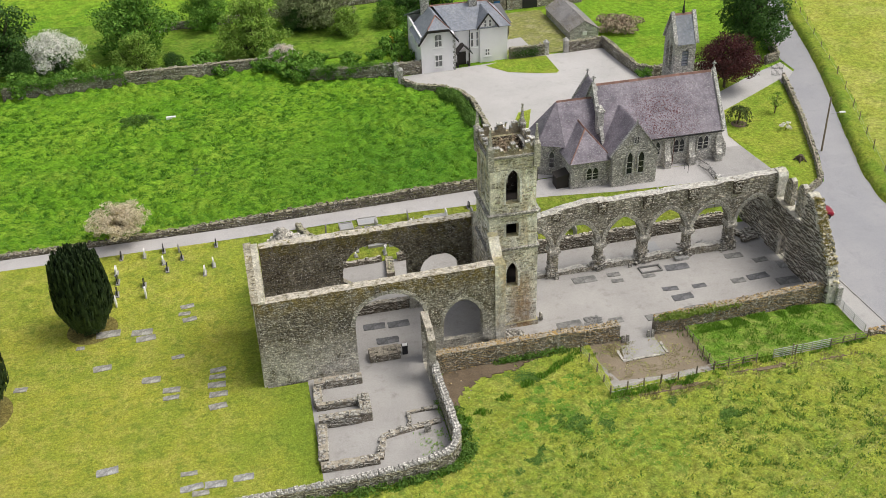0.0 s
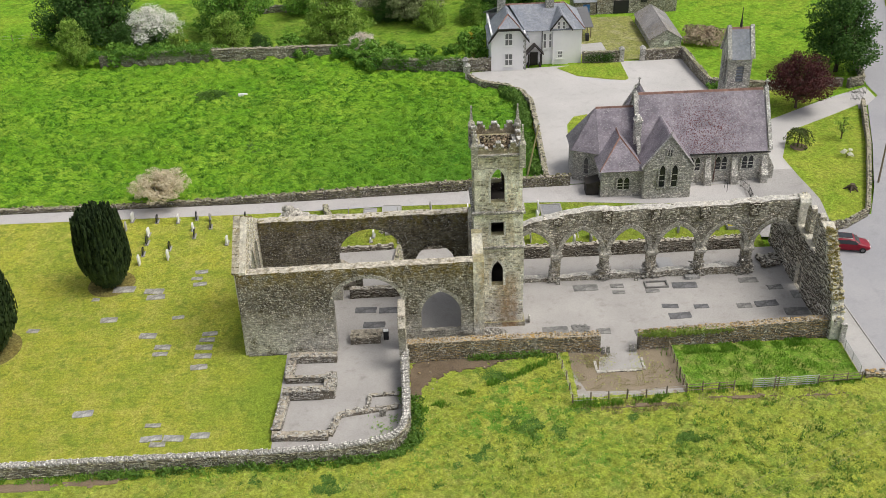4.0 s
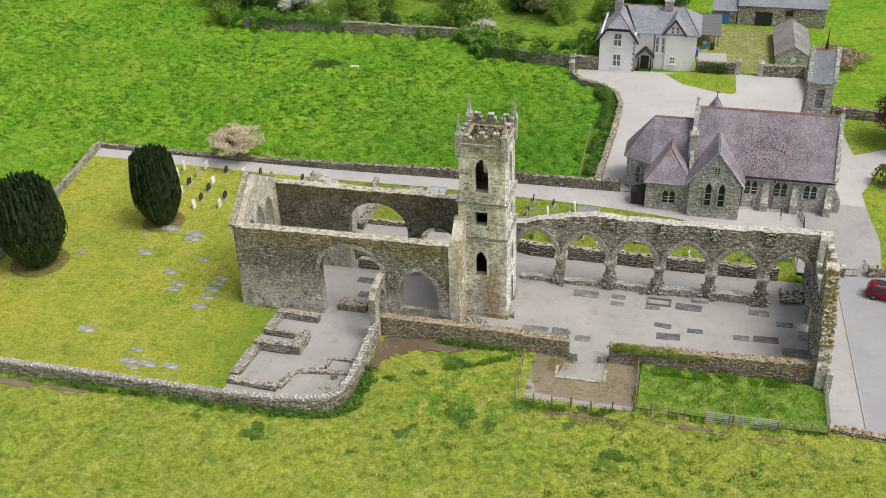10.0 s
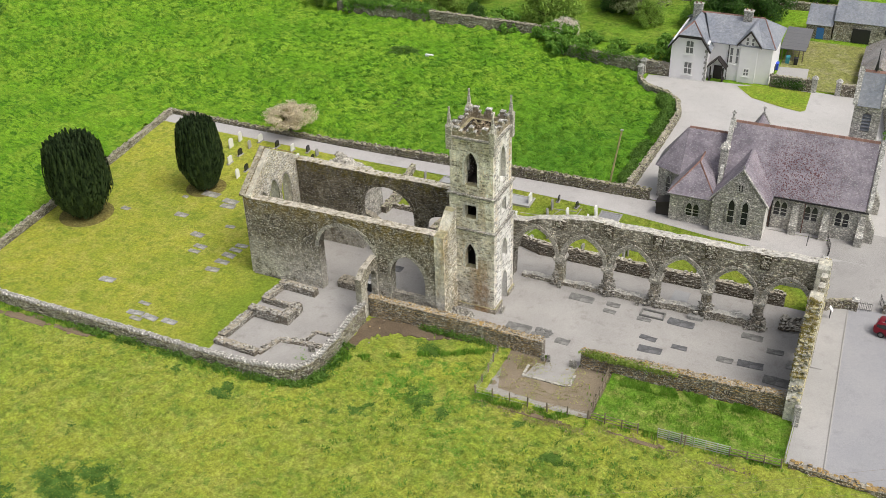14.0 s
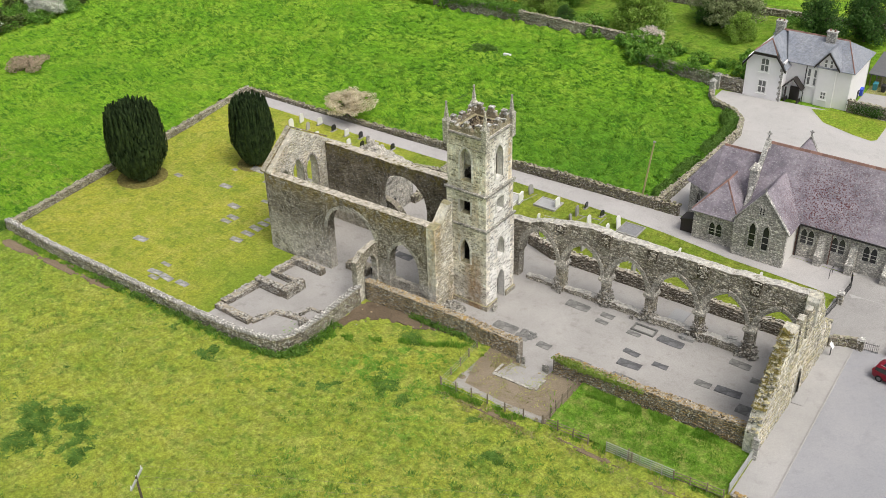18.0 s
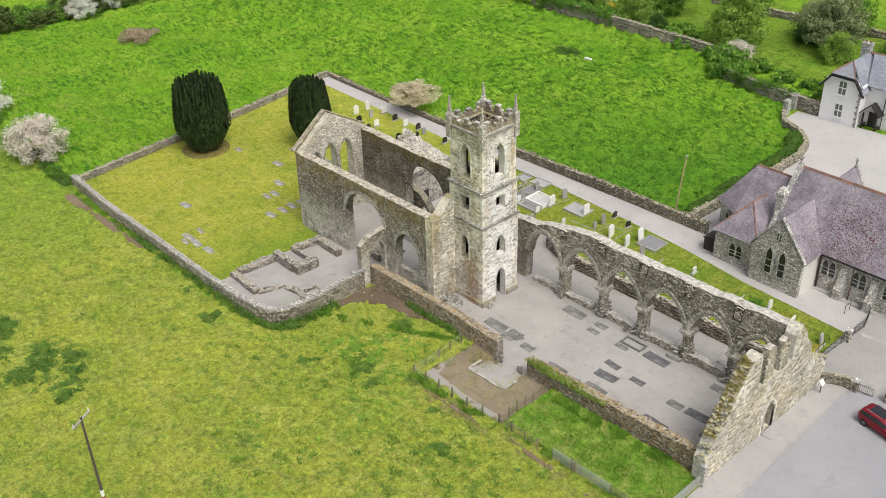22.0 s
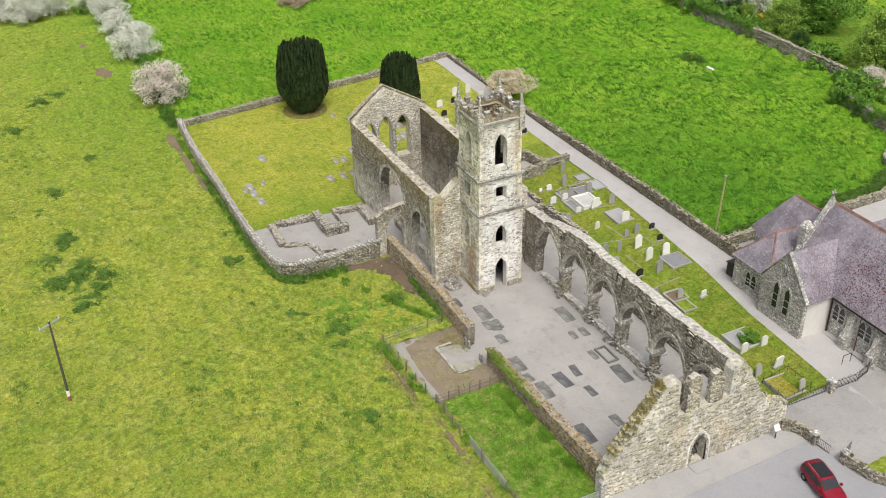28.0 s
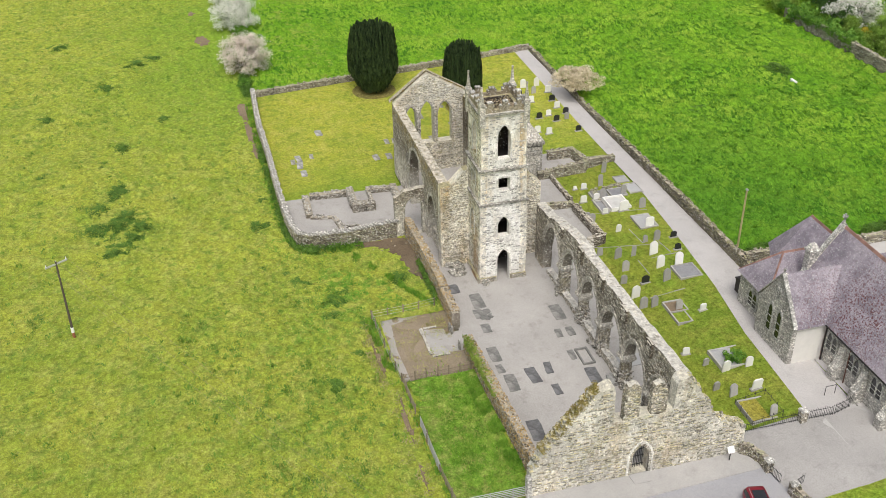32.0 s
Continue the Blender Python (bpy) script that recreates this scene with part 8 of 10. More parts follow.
NAVE_SLABS = [(25.7, 73.6, 1.6, 1.0, 1), (28.4, 75.3, 2.6, 1.2, 0), (30.6, 74.8, 1.5, 0.9, 0), (33.1, 74.8, 1.4, 0.9, 0), (37.2, 74.3, 2.2, 1.0, 0), (39.4, 74.2, 1.2, 0.7, 0), (41.6, 74.6, 2.4, 1.0, 0), (41.1, 76.8, 2.3, 1.0, 1), (40.5, 78.5, 1.7, 0.7, 1), (43.6, 78.2, 1.5, 0.7, 1), (48.1, 74.6, 2.6, 1.2, 1), (47.9, 78.0, 1.5, 0.8, 0), (50.2, 78.2, 2.4, 1.0, 1), (42.8, 82.1, 2.6, 1.1, 1), (35.8, 82.5, 1.4, 0.7, 0), (32.5, 82.4, 2.6, 1.1, 0), (35.8, 81.3, 1.3, 0.6, 0), (49.6, 82.5, 2.0, 0.9, 0), (52.8, 76.7, 2.4, 1.2, 0), (39.3, 81.3, 1.4, 0.6, 0), (52.0, 81.0, 1.6, 0.8, 0)]
for x, y, sx, sy, dk in NAVE_SLABS:
    slab(x, y, sx, sy, RNG.uniform(-4, 4), M_DARKSLAB if dk else M_SLAB, "dark worn grave slab in the nave gravel" if dk else "grey worn grave slab in the nave gravel", z=0.02, h=0.06)
for x, y in ((9.6, 80.2), (12.0, 80.0), (10.5, 77.6)):
    slab(x, y, 2.2, 1.0, RNG.uniform(-4, 4), M_DARKSLAB, "dark worn grave slab in the choir gravel", z=0.02, h=0.06)
slab(43.9, 83.35, 1.5, 0.6, 2, M_PALESLAB, "pale block at the foot of a pier", z=0.02, h=0.35)
slab(53.9, 79.5, 1.3, 1.2, 2, M_PALESLAB, "pale stone step inside the gable door", z=0.02, h=0.15)
slab(41.7, 86.2, 1.6, 2.6, 0, M_CHIPS, "kerbed grey slab in the aisle", z=0.02, h=0.1)
slab(47.4, 86.0, 1.0, 0.5, 20, M_PALESLAB, "pale small slab in the aisle", z=0.02, h=0.1)
# kerb frame round a slab beside the arcade
root = thing("kerbed_grave", "raised stone kerb round a grave in the nave", "grave plot", at=(39.9, 82.3, 0))
for a, b, c, d in ((38.7, 41.1, 81.75, 81.9), (38.7, 41.1, 82.8, 82.95), (38.7, 38.85, 81.9, 82.8), (40.95, 41.1, 81.9, 82.8)):
    bm = bmesh.new()
    box(bm, a, b, c, d, 0.0, 0.22)
    part("kerb", bm, M_SLAB, root)
# small standing stones and broken carvings in the nave
for x, y, h, w in ((29.75, 83.3, 0.95, 0.4), (38.0, 83.4, 0.5, 0.4), (32.4, 71.3, 0.9, 0.35), (32.9, 71.4, 0.85, 0.35), (35.1, 71.5, 0.8, 0.35), (35.5, 71.4, 0.9, 0.3), (11.4, 63.9, 0.9, 0.35), (11.7, 64.0, 0.8, 0.3)):
    bm = bmesh.new()
    hexa(bm, [(x - w / 2, y - 0.1, 0), (x + w / 2, y - 0.1, 0), (x + w / 2, y + 0.1, 0), (x - w / 2, y + 0.1, 0), (x - w * 0.4, y - 0.08, h), (x + w * 0.4, y - 0.08, h * 0.95), (x + w * 0.4, y + 0.08, h * 0.95), (x - w * 0.4, y + 0.08, h)])
    tagged(part("standing_stone", bm, M_DRESSED), "small weathered standing stone on the gravel", "stone", "carved stones of the ruin")
# millstone leaning at the tower
bm = bmesh.new()
n = 20
ring = []
for r, d in ((0.42, 0.0), (0.42, 0.16), (0.13, 0.16), (0.13, 0.0)):
    ring.append([bm.verts.new((25.9 + d * 0.9, 77.0 + r * math.cos(2 * math.pi * k / n), 0.42 + r * math.sin(2 * math.pi * k / n) - d * 0.1)) for k in range(n)])
for a in range(4):
    for k in range(n):
        bm.faces.new((ring[a][k], ring[a][(k + 1) % n], ring[(a + 1) % 4][(k + 1) % n], ring[(a + 1) % 4][k]))
tagged(part("millstone", bm, M_DRESSED), "round granite millstone leaning near the tower door", "millstone")
# rubble heaps
heap = Stones(401)
for k in range(40):
    heap.lump((21.8 + RNG.uniform(-1.0, 1.6), 74.8 + RNG.uniform(-0.7, 0.7), RNG.uniform(0, 0.3)), 0.6, 0.45, 0.3)
tagged(heap.done("stone_heap", M_DRESSED, None), "heap of fallen stones at the pier foot", "stones")
heap = Stones(402)
for k in range(60):
    a = RNG.random()
    heap.lump((51.8 + RNG.uniform(0, 2.0), 85.6 + RNG.uniform(-0.9, 1.2), 0.35 * a), 0.6, 0.45, 0.28)
tagged(heap.done("stone_heap", M_AISLE, None), "stepped heap of stones in the aisle corner", "stones")
heap = Stones(403)
for k in range(30):
    heap.lump((30.9 + RNG.uniform(-0.8, 0.8), 75.4 + RNG.uniform(-0.5, 0.5), 0.02), 0.4, 0.3, 0.12)
tagged(heap.done("stone_heap", M_SLAB, None), "low scatter of broken paving stones", "stones")
heap = Stones(405)
for k in range(34):
    a = RNG.uniform(0, 4)
    x, y = (10.9 + a * 0.7, 95.0 + RNG.uniform(-0.2, 0.2)) if k % 2 else (10.9 + RNG.uniform(-0.2, 0.2), 95.2 + a * 0.9)
    heap.lump((x, y, height(x, y)), 0.45, 0.35, 0.25)
tagged(heap.done("stone_heap", M_LOW, None), "broken rubble edging round the old graves", "stones")
# table tomb in the choir arch
root = thing("table_tomb", "dark rubble table tomb inside the choir arch", "tomb", at=(10, 75.2, 0))
st = Stones(404)
bm = bmesh.new()
box(bm, 8.3, 11.2, 74.5, 75.9, 0, 0.8)
part("tomb_chest", bm, M_JOINT, root)
st.face(wall_along_x(74.5), [[(8.3, 0), (11.2, 0), (11.2, 0.8), (8.3, 0.8)]], 0, -1, 0.4, 0.22, 0.05)
st.face(wall_along_y(11.2), [[(74.5, 0), (75.9, 0), (75.9, 0.8), (74.5, 0.8)]], 0, -1, 0.4, 0.22, 0.05)
st.top(wall_along_x(74.5), [(8.3, 0.8), (11.2, 0.8)], 0, 1.4, 0.4, 0.15)
st.done("rubble_facing", M_JOINT, root)
root = thing("visitor_sign", "small dark sign plinth with a white panel on top", "sign", at=(11.75, 75.2, 0))
bm = bmesh.new()
box(bm, 11.5, 12.0, 75.0, 75.4, 0, 0.95)
box(bm, 11.45, 12.05, 74.95, 75.45, 0.95, 1.05)
part("plinth", bm, M_BLACKGR, root)
bm = bmesh.new()
box(bm, 11.5, 12.0, 75.0, 75.4, 1.052, 1.08)
part("panel", bm, M_WHITE, root, "plain white panel")

# ---- fences, gates, poles ----
def post_fence(name, label, pts, h, spacing, material, rails, wire=False, thick=0.06, group=""):
    root = thing(name, label, "fence", at=(*pts[0], height(*pts[0])))
    for a, b in zip(pts, pts[1:]):
        ln = math.dist(a, b)
        n = max(1, round(ln / spacing))
        for i in range(n + 1):
            x, y = a[0] + (b[0] - a[0]) * i / n, a[1] + (b[1] - a[1]) * i / n
            z = height(x, y)
            bm = bmesh.new()
            tube(bm, (x, y, z - 0.1), (x + RNG.uniform(-0.06, 0.06), y + RNG.uniform(-0.06, 0.06), z + h * RNG.uniform(0.9, 1.1)), thick, thick * 0.9, 7)
            part("post", bm, material, root)
        for r in rails:
            bm = bmesh.new()
            tube(bm, (*a, height(*a) + r), (*b, height(*b) + r), 0.012 if wire else 0.035, 0.012 if wire else 0.035, 5)
            part("wire" if wire else "rail", bm, M_GALV if wire else material, root)
    return root


post_fence("wire_fence", "sagging wire and timber post fence round the earth yard", [(28.0, 70.9), (28.4, 67.6), (28.5, 64.4), (33.4, 64.6), (38.8, 65.0)], 1.15, 1.9, M_TIMBER, (0.35, 0.7, 1.0), True, 0.07)
post_fence("rail_fence", "dark timber rail fence beside the yard", [(38.9, 65.2), (38.7, 71.6)], 1.2, 1.1, M_TIMBER, (0.3, 0.65, 1.0), False, 0.06)
post_fence("rail_fence", "weathered timber fence along the paddock", [(38.9, 65.1), (43.2, 65.2)], 1.2, 1.4, M_TIMBER, (0.35, 0.7, 1.0), False, 0.06)
post_fence("rail_fence", "weathered timber fence along the paddock", [(46.9, 65.3), (47.2, 65.3)], 1.3, 1.4, M_TIMBER, (0.4,), False, 0.08)
post_fence("rail_fence", "weathered timber fence along the paddock", [(50.9, 65.4), (55.0, 65.7)], 1.2, 1.3, M_TIMBER, (0.35, 0.7, 1.0), False, 0.06)
post_fence("field_fence", "post and wire field fence on the roadside bank", [(73.8, 90), (74.9, 93.5), (76.4, 98.3), (80.6, 109.7), (83.9, 119.2), (87.4, 131.9), (89.6, 140), (95.6, 156)], 1.7, 4.4, M_TIMBER, (0.5, 1.0), True, 0.06)

post_fence("field_fence", "grey post and wire fence at the back of the pasture", [(-110, 158.5), (-66, 161.2), (-46, 162.4), (-41, 162.6)], 1.3, 3.5, M_TIMBER, (0.5, 1.0), True, 0.07)


def bar_gate(x0, y0, x1, y1, bars, h, material, label):
    root = thing("field_gate", label, "gate", at=(x0, y0, height(x0, y0)))
    z = height(x0, y0)
    for k in range(bars):
        zz = z + 0.25 + (h - 0.25) * k / (bars - 1)
        bm = bmesh.new()
        tube(bm, (x0, y0, zz), (x1, y1, zz), 0.035, 0.035, 6)
        part("bar", bm, material, root)
    for k in (0, 0.33, 0.66, 1):
        x, y = x0 + (x1 - x0) * k, y0 + (y1 - y0) * k
        bm = bmesh.new()
        tube(bm, (x, y, z + 0.05), (x, y, z + h + 0.05), 0.04, 0.04, 6)
        part("upright", bm, material, root)
    return root


bar_gate(44.9, 65.25, 47.8, 65.3, 5, 1.15, M_GALV, "grey five-bar metal field gate")
bar_gate(47.95, 65.3, 50.85, 65.4, 5, 1.15, M_GALV, "grey five-bar metal field gate")
bar_gate(55.15, 72.0, 55.1, 66.4, 6, 1.2, M_GALV, "pale galvanised gate across the field entrance")
bm = bmesh.new()
box(bm, 54.95, 55.5, 71.2, 71.55, 0, 2.2)
tagged(part("gate_pillar", bm, M_CHURCH), "dark stone gate pillar at the gable corner", "gate pier")


def iron_gate(x0, y0, x1, y1, h, label, name="iron_gate"):
    root = thing(name, label, "gate", at=(x0, y0, height(x0, y0)))
    ln = math.dist((x0, y0), (x1, y1))
    n = max(3, int(ln / 0.16))
    for i in range(n + 1):
        k = i / n
        x, y = x0 + (x1 - x0) * k, y0 + (y1 - y0) * k
        z = height(x, y)
        bm = bmesh.new()
        tube(bm, (x, y, z + 0.05), (x, y, z + h * (1.0 if i % 5 else 1.12)), 0.016 if i % 5 else 0.03, 0.012, 5)
        part("bar", bm, M_IRON, root)
    for r in (0.2, 0.85):
        bm = bmesh.new()
        tube(bm, (x0, y0, height(x0, y0) + h * r), (x1, y1, height(x1, y1) + h * r), 0.022, 0.022, 5)
        part("rail", bm, M_IRON, root)
    return root


iron_gate(53.4, 91.2, 54.1, 95.7, 1.0, "black iron railing along the graveyard end", "iron_railing")
iron_gate(54.25, 96.4, 54.4, 98.8, 1.1, "black iron gate to the church path")
iron_gate(54.4, 99.0, 53.9, 100.8, 1.2, "black iron gate to the church path")
iron_gate(58.2, 90.8, 59.5, 90.95, 1.1, "black iron entrance gate standing open")
iron_gate(60.5, 91.4, 60.1, 92.6, 1.1, "black iron entrance gate standing open")
iron_gate(77.0, 122.3, 75.6, 122.8, 1.3, "black iron wicket gate at the road")
iron_gate(78.2, 124.2, 76.0, 125.0, 1.4, "black iron gate at the road")
for x, y in ((57.9, 90.8), (60.8, 91.3), (54.2, 96.05)):
    z = height(x, y)
    root = thing("gate_pier", "square rubble gate pier with a flat cap", "gate pier", "gate piers", at=(x, y, z))
    bm = bmesh.new()
    box(bm, x - 0.3, x + 0.3, y - 0.3, y + 0.3, z - 0.1, z + 1.2)
    part("shaft", bm, M_LOW, root)
    bm = bmesh.new()
    hexa(bm, [(x - 0.36, y - 0.36, z + 1.2), (x + 0.36, y - 0.36, z + 1.2), (x + 0.36, y + 0.36, z + 1.2), (x - 0.36, y + 0.36, z + 1.2), (x - 0.25, y - 0.25, z + 1.38), (x + 0.27, y - 0.25, z + 1.35), (x + 0.25, y + 0.27, z + 1.4), (x - 0.26, y + 0.25, z + 1.36)])
    part("cap", bm, M_CHTRIM, root)
# information sign by the gable
root = thing("information_sign", "white information board on a dark post beside the gable", "sign", at=(55.9, 88.5, 0))
bm = bmesh.new()
tube(bm, (55.9, 88.5, 0), (55.9, 88.5, 1.2), 0.045, 0.045, 8)
part("post", bm, M_IRON, root)
bm = bmesh.new()
hexa(bm, [(56.05, 88.22, 1.0), (56.1, 88.22, 1.0), (56.1, 88.78, 1.0), (56.05, 88.78, 1.0), (55.72, 88.22, 1.42), (55.77, 88.22, 1.44), (55.77, 88.78, 1.44), (55.72, 88.78, 1.42)])
part("board", bm, M_WHITE, root, "plain white board")
# thin grey rail beside the church path
root = thing("handrail", "dark metal handrail by the church door", "handrail", at=(51.8, 100.4, 1))
for y in (99.6, 100.6):
    bm = bmesh.new()
    tube(bm, (52.0, y, height(52, y)), (52.0, y, height(52, y) + 1.0), 0.03, 0.03, 6)
    part("post", bm, M_IRON, root)
bm = bmesh.new()
tube(bm, (52.0, 99.6, height(52, 99.6) + 1.0), (52.0, 100.6, height(52, 100.6) + 1.0), 0.03, 0.03, 6)
part("rail", bm, M_IRON, root)

# utility pole in the meadow with its wires
pole = thing("utility_pole", "leaning timber utility pole with a crossarm", "utility pole", at=(22.9, 36.0, 0))
bm = bmesh.new()
tube(bm, (23.3, 35.95, -0.2), (22.95, 36.0, 8.75), 0.13, 0.085, 10)
part("shaft", bm, M_POLE, pole)
bm = bmesh.new()
tube(bm, (23.26, 35.95, 0.75), (23.24, 35.95, 1.35), 0.15, 0.148, 10)
part("marker_band", bm, M_WHITE, pole, "white marker band")
bm = bmesh.new()
tube(bm, (23.29, 35.95, 0.05), (23.262, 35.95, 0.74), 0.145, 0.143, 10)
part("foot_guard", bm, plain_mat("rusty_guard", (0.3, 0.12, 0.06), 0.8), pole, "rusty red foot guard")
bm = bmesh.new()
box(bm, -0.07, 0.07, -1.1, 1.1, -0.07, 0.07, Matrix.Translation((22.95, 36.0, 8.45)) @ Matrix.Rotation(radians(31), 4, "Z"))
part("crossarm", bm, M_GALV, pole, "pale galvanised crossarm")
for k in (-1.0, 0.0, 1.0):
    bm = bmesh.new()
    tube(bm, (22.95 - k * 0.515, 36.0 + k * 0.857, 8.5), (22.95 - k * 0.515, 36.0 + k * 0.857, 8.8), 0.05, 0.035, 8)
    part("insulator", bm, M_WHITE, pole)
for k in (-1.0, 0.0, 1.0):
    bm = bmesh.new()
    a, b = Vector((22.95 - k * 0.515, 36.0 + k * 0.857, 8.8)), Vector((112.0 - k * 0.515, 89.5 + k * 0.857, 9.8))
    last = a
    for i in range(1, 25):
        t = i / 24
        p = a.lerp(b, t) - Vector((0, 0, 7.6 * t * (1 - t)))
        tube(bm, last, p, 0.009, 0.009, 4)
        last = p
    part("wire", bm, M_TIMBER, pole, "thin pale overhead wire")
root = thing("timber_pole", "plain pale timber pole beside the path wall", "pole", at=(28.6, 104.2, 0.9))
bm = bmesh.new()
tube(bm, (28.5, 104.3, 0.6), (29.9, 103.4, 9.2), 0.12, 0.09, 8)
part("shaft", bm, plain_mat("pale_pole", (0.42, 0.36, 0.18), 0.9), root)
bm = bmesh.new()
box(bm, 29.75, 30.05, 103.3, 103.5, 9.1, 9.25)
part("cap", bm, M_GALV, root)
root = thing("street_lamp", "timber roadside pole with a lamp arm", "street lamp", at=(70.4, 100.2, 1.0))
bm = bmesh.new()
tube(bm, (70.4, 100.2, 0.4), (70.2, 100.0, 8.6), 0.13, 0.09, 8)
part("shaft", bm, M_TIMBER, root)
bm = bmesh.new()
tube(bm, (70.2, 100.0, 6.3), (71.7, 99.6, 6.6), 0.035, 0.03, 6)
part("arm", bm, M_GALV, root)
bm = bmesh.new()
hexa(bm, [(71.5, 99.5, 6.5), (72.2, 99.35, 6.55), (72.2, 99.65, 6.55), (71.5, 99.8, 6.5), (71.5, 99.55, 6.68), (72.15, 99.4, 6.68), (72.15, 99.6, 6.68), (71.5, 99.75, 6.68)])
part("lamp_head", bm, M_WHITE, root)

# ---- red car ----
M_CARRED = plain_mat("red_car_paint", (0.22, 0.004, 0.018), 0.35, 0.0, 0.03, 2.0, 0.35)
M_RIM = plain_mat("dark_alloy", (0.16, 0.16, 0.16), 0.4, 0.5)
M_TYRE = plain_mat("tyre_rubber", (0.02, 0.02, 0.02), 0.9)
car = thing("car", "red compact crossover car parked on tarmac", "car")
ST = [(-2.15, 0.42, 0.72, 0.62, 0.72, 0.6), (-2.05, 0.3, 0.95, 0.82, 0.98, 0.72), (-1.85, 0.25, 1.02, 0.88, 1.45, 0.62), (-1.2, 0.24, 1.0, 0.9, 1.58, 0.66), (-0.2, 0.24, 0.98, 0.9, 1.61, 0.67), (0.35, 0.24, 0.97, 0.9, 1.52, 0.65), (1.05, 0.24, 0.96, 0.89, 1.0, 0.74), (1.75, 0.26, 0.86, 0.86, 0.9, 0.7), (2.05, 0.3, 0.72, 0.76, 0.76, 0.6), (2.18, 0.4, 0.6, 0.6, 0.62, 0.5)]
bm, gl = bmesh.new(), bmesh.new()


def section(b, s, side):
    x, z0, zb, wb, zt, wt = s
    return [b.verts.new((x, side * yy, zz)) for yy, zz in ((wb * 0.85, z0), (wb, z0 + 0.3), (wb * 0.97, zb), (wt, zt), (0.0, zt + 0.03))]


for side in (-1, 1):
    cols = [section(bm, s, side) for s in ST]
    for i in range(len(ST) - 1):
        for j in range(4):
            bm.faces.new((cols[i][j], cols[i + 1][j], cols[i + 1][j + 1], cols[i][j + 1]))
    for i in range(2, 6):
        a, b2 = ST[i], ST[i + 1]
        q = []
        for s in (a, b2):
            q.append(Vector((s[0], side * (s[3] * 0.97 + 0.012), s[2] + 0.05)))
            q.append(Vector((s[0], side * (s[5] + 0.014), s[4] - 0.06)))
        if i == 5:
            q[3] = Vector((0.75, side * 0.78, 1.16))
            q[2] = Vector((0.95, side * 0.88, 1.0))
        gl.faces.new([gl.verts.new(v) for v in (q[0], q[2], q[3], q[1])])
for s, e in ((5, 6), (2, 1)):
    a, b2 = ST[s], ST[e]
    k0, k1 = 0.06, 0.94
    pa, pb = Vector((a[0], a[5] * 0.93, a[4] + 0.015)), Vector((b2[0], b2[5] * 0.95, b2[4] + 0.015))
    p0, p1 = pa.lerp(pb, k0), pa.lerp(pb, k1)
    up = Vector((0.02 if s == 5 else -0.02, 0, 0.02))
    gl.faces.new([gl.verts.new(v + up) for v in (p0, Vector((p0.x, -p0.y, p0.z)), Vector((p1.x, -p1.y, p1.z)), p1)])
bmesh.ops.remove_doubles(bm, verts=bm.verts, dist=0.001)
body = part("body", bm, M_CARRED, car, smooth=True)
part("window_glass", gl, M_GLASS, car, "dark tinted glass")
bm = bmesh.new()
hexa(bm, [(-1.3, -0.5, 1.58), (0.2, -0.5, 1.58), (0.2, 0.5, 1.58), (-1.3, 0.5, 1.58), (-1.3, -0.5, 1.655), (0.2, -0.5, 1.645), (0.2, 0.5, 1.645), (-1.3, 0.5, 1.655)])
part("glass_roof", bm, M_GLASS, car, "dark panoramic roof")
for x in (-1.32, 1.34):
    for side in (-1, 1):
        bm = bmesh.new()
        tube(bm, (x, side * 0.68, 0.33), (x, side * 0.92, 0.33), 0.33, 0.33, 18)
        wheel = part("wheel", bm, M_TYRE, car)
        bm = bmesh.new()
        tube(bm, (x, side * 0.9, 0.33), (x, side * 0.93, 0.33), 0.2, 0.19, 14)
        part("rim", bm, M_RIM, wheel, "grey alloy rim")
for side in (-1, 1):
    bm = bmesh.new()
    box(bm, 2.0, 2.12, side * 0.55 - 0.15, side * 0.55 + 0.15, 0.62, 0.75)
    part("headlight", bm, M_WHITE, car)
    bm = bmesh.new()
    box(bm, -2.12, -2.04, side * 0.6 - 0.14, side * 0.6 + 0.14, 0.82, 0.98)
    part("tail_light", bm, plain_mat("tail_red", (0.3, 0.0, 0.0), 0.3), car)
    bm = bmesh.new()
    box(bm, 0.7, 0.9, side * 0.98 - 0.1, side * 0.98 + 0.1, 1.0, 1.14)
    part("wing_mirror", bm, M_CARRED, car)
    bm = bmesh.new()
    tube(bm, (-1.5, side * 0.62, 1.64), (0.1, side * 0.62, 1.63), 0.025, 0.025, 5)
    part("roof_rail", bm, M_GALV, car)
car.matrix_basis = pose(62.15, 87.7, height(62, 87.7) + 0.05, 0, 0, -11.7)

# ---- plants ----
M_LEAF = leaf_mat("broad_leaves", (0.11, 0.26, 0.03), (0.24, 0.42, 0.065), (0.05, 0.14, 0.018), 0.3)
M_LEAFLT = leaf_mat("spring_leaves", (0.22, 0.37, 0.05), (0.4, 0.54, 0.11), (0.1, 0.2, 0.03), 0.3)
M_LEAFDK = leaf_mat("dark_leaves", (0.05, 0.125, 0.024), (0.11, 0.21, 0.045), (0.025, 0.065, 0.014))
M_OLIVE = leaf_mat("olive_leaves", (0.085, 0.135, 0.03), (0.16, 0.21, 0.055), (0.04, 0.06, 0.016))
M_LEAFGR = leaf_mat("grey_leaves", (0.238, 0.28, 0.126), (0.378, 0.42, 0.21), (0.126, 0.168, 0.063))
M_YEW = leaf_mat("yew_needles", (0.03, 0.055, 0.02), (0.06, 0.092, 0.031), (0.014, 0.028, 0.011), 0.05)
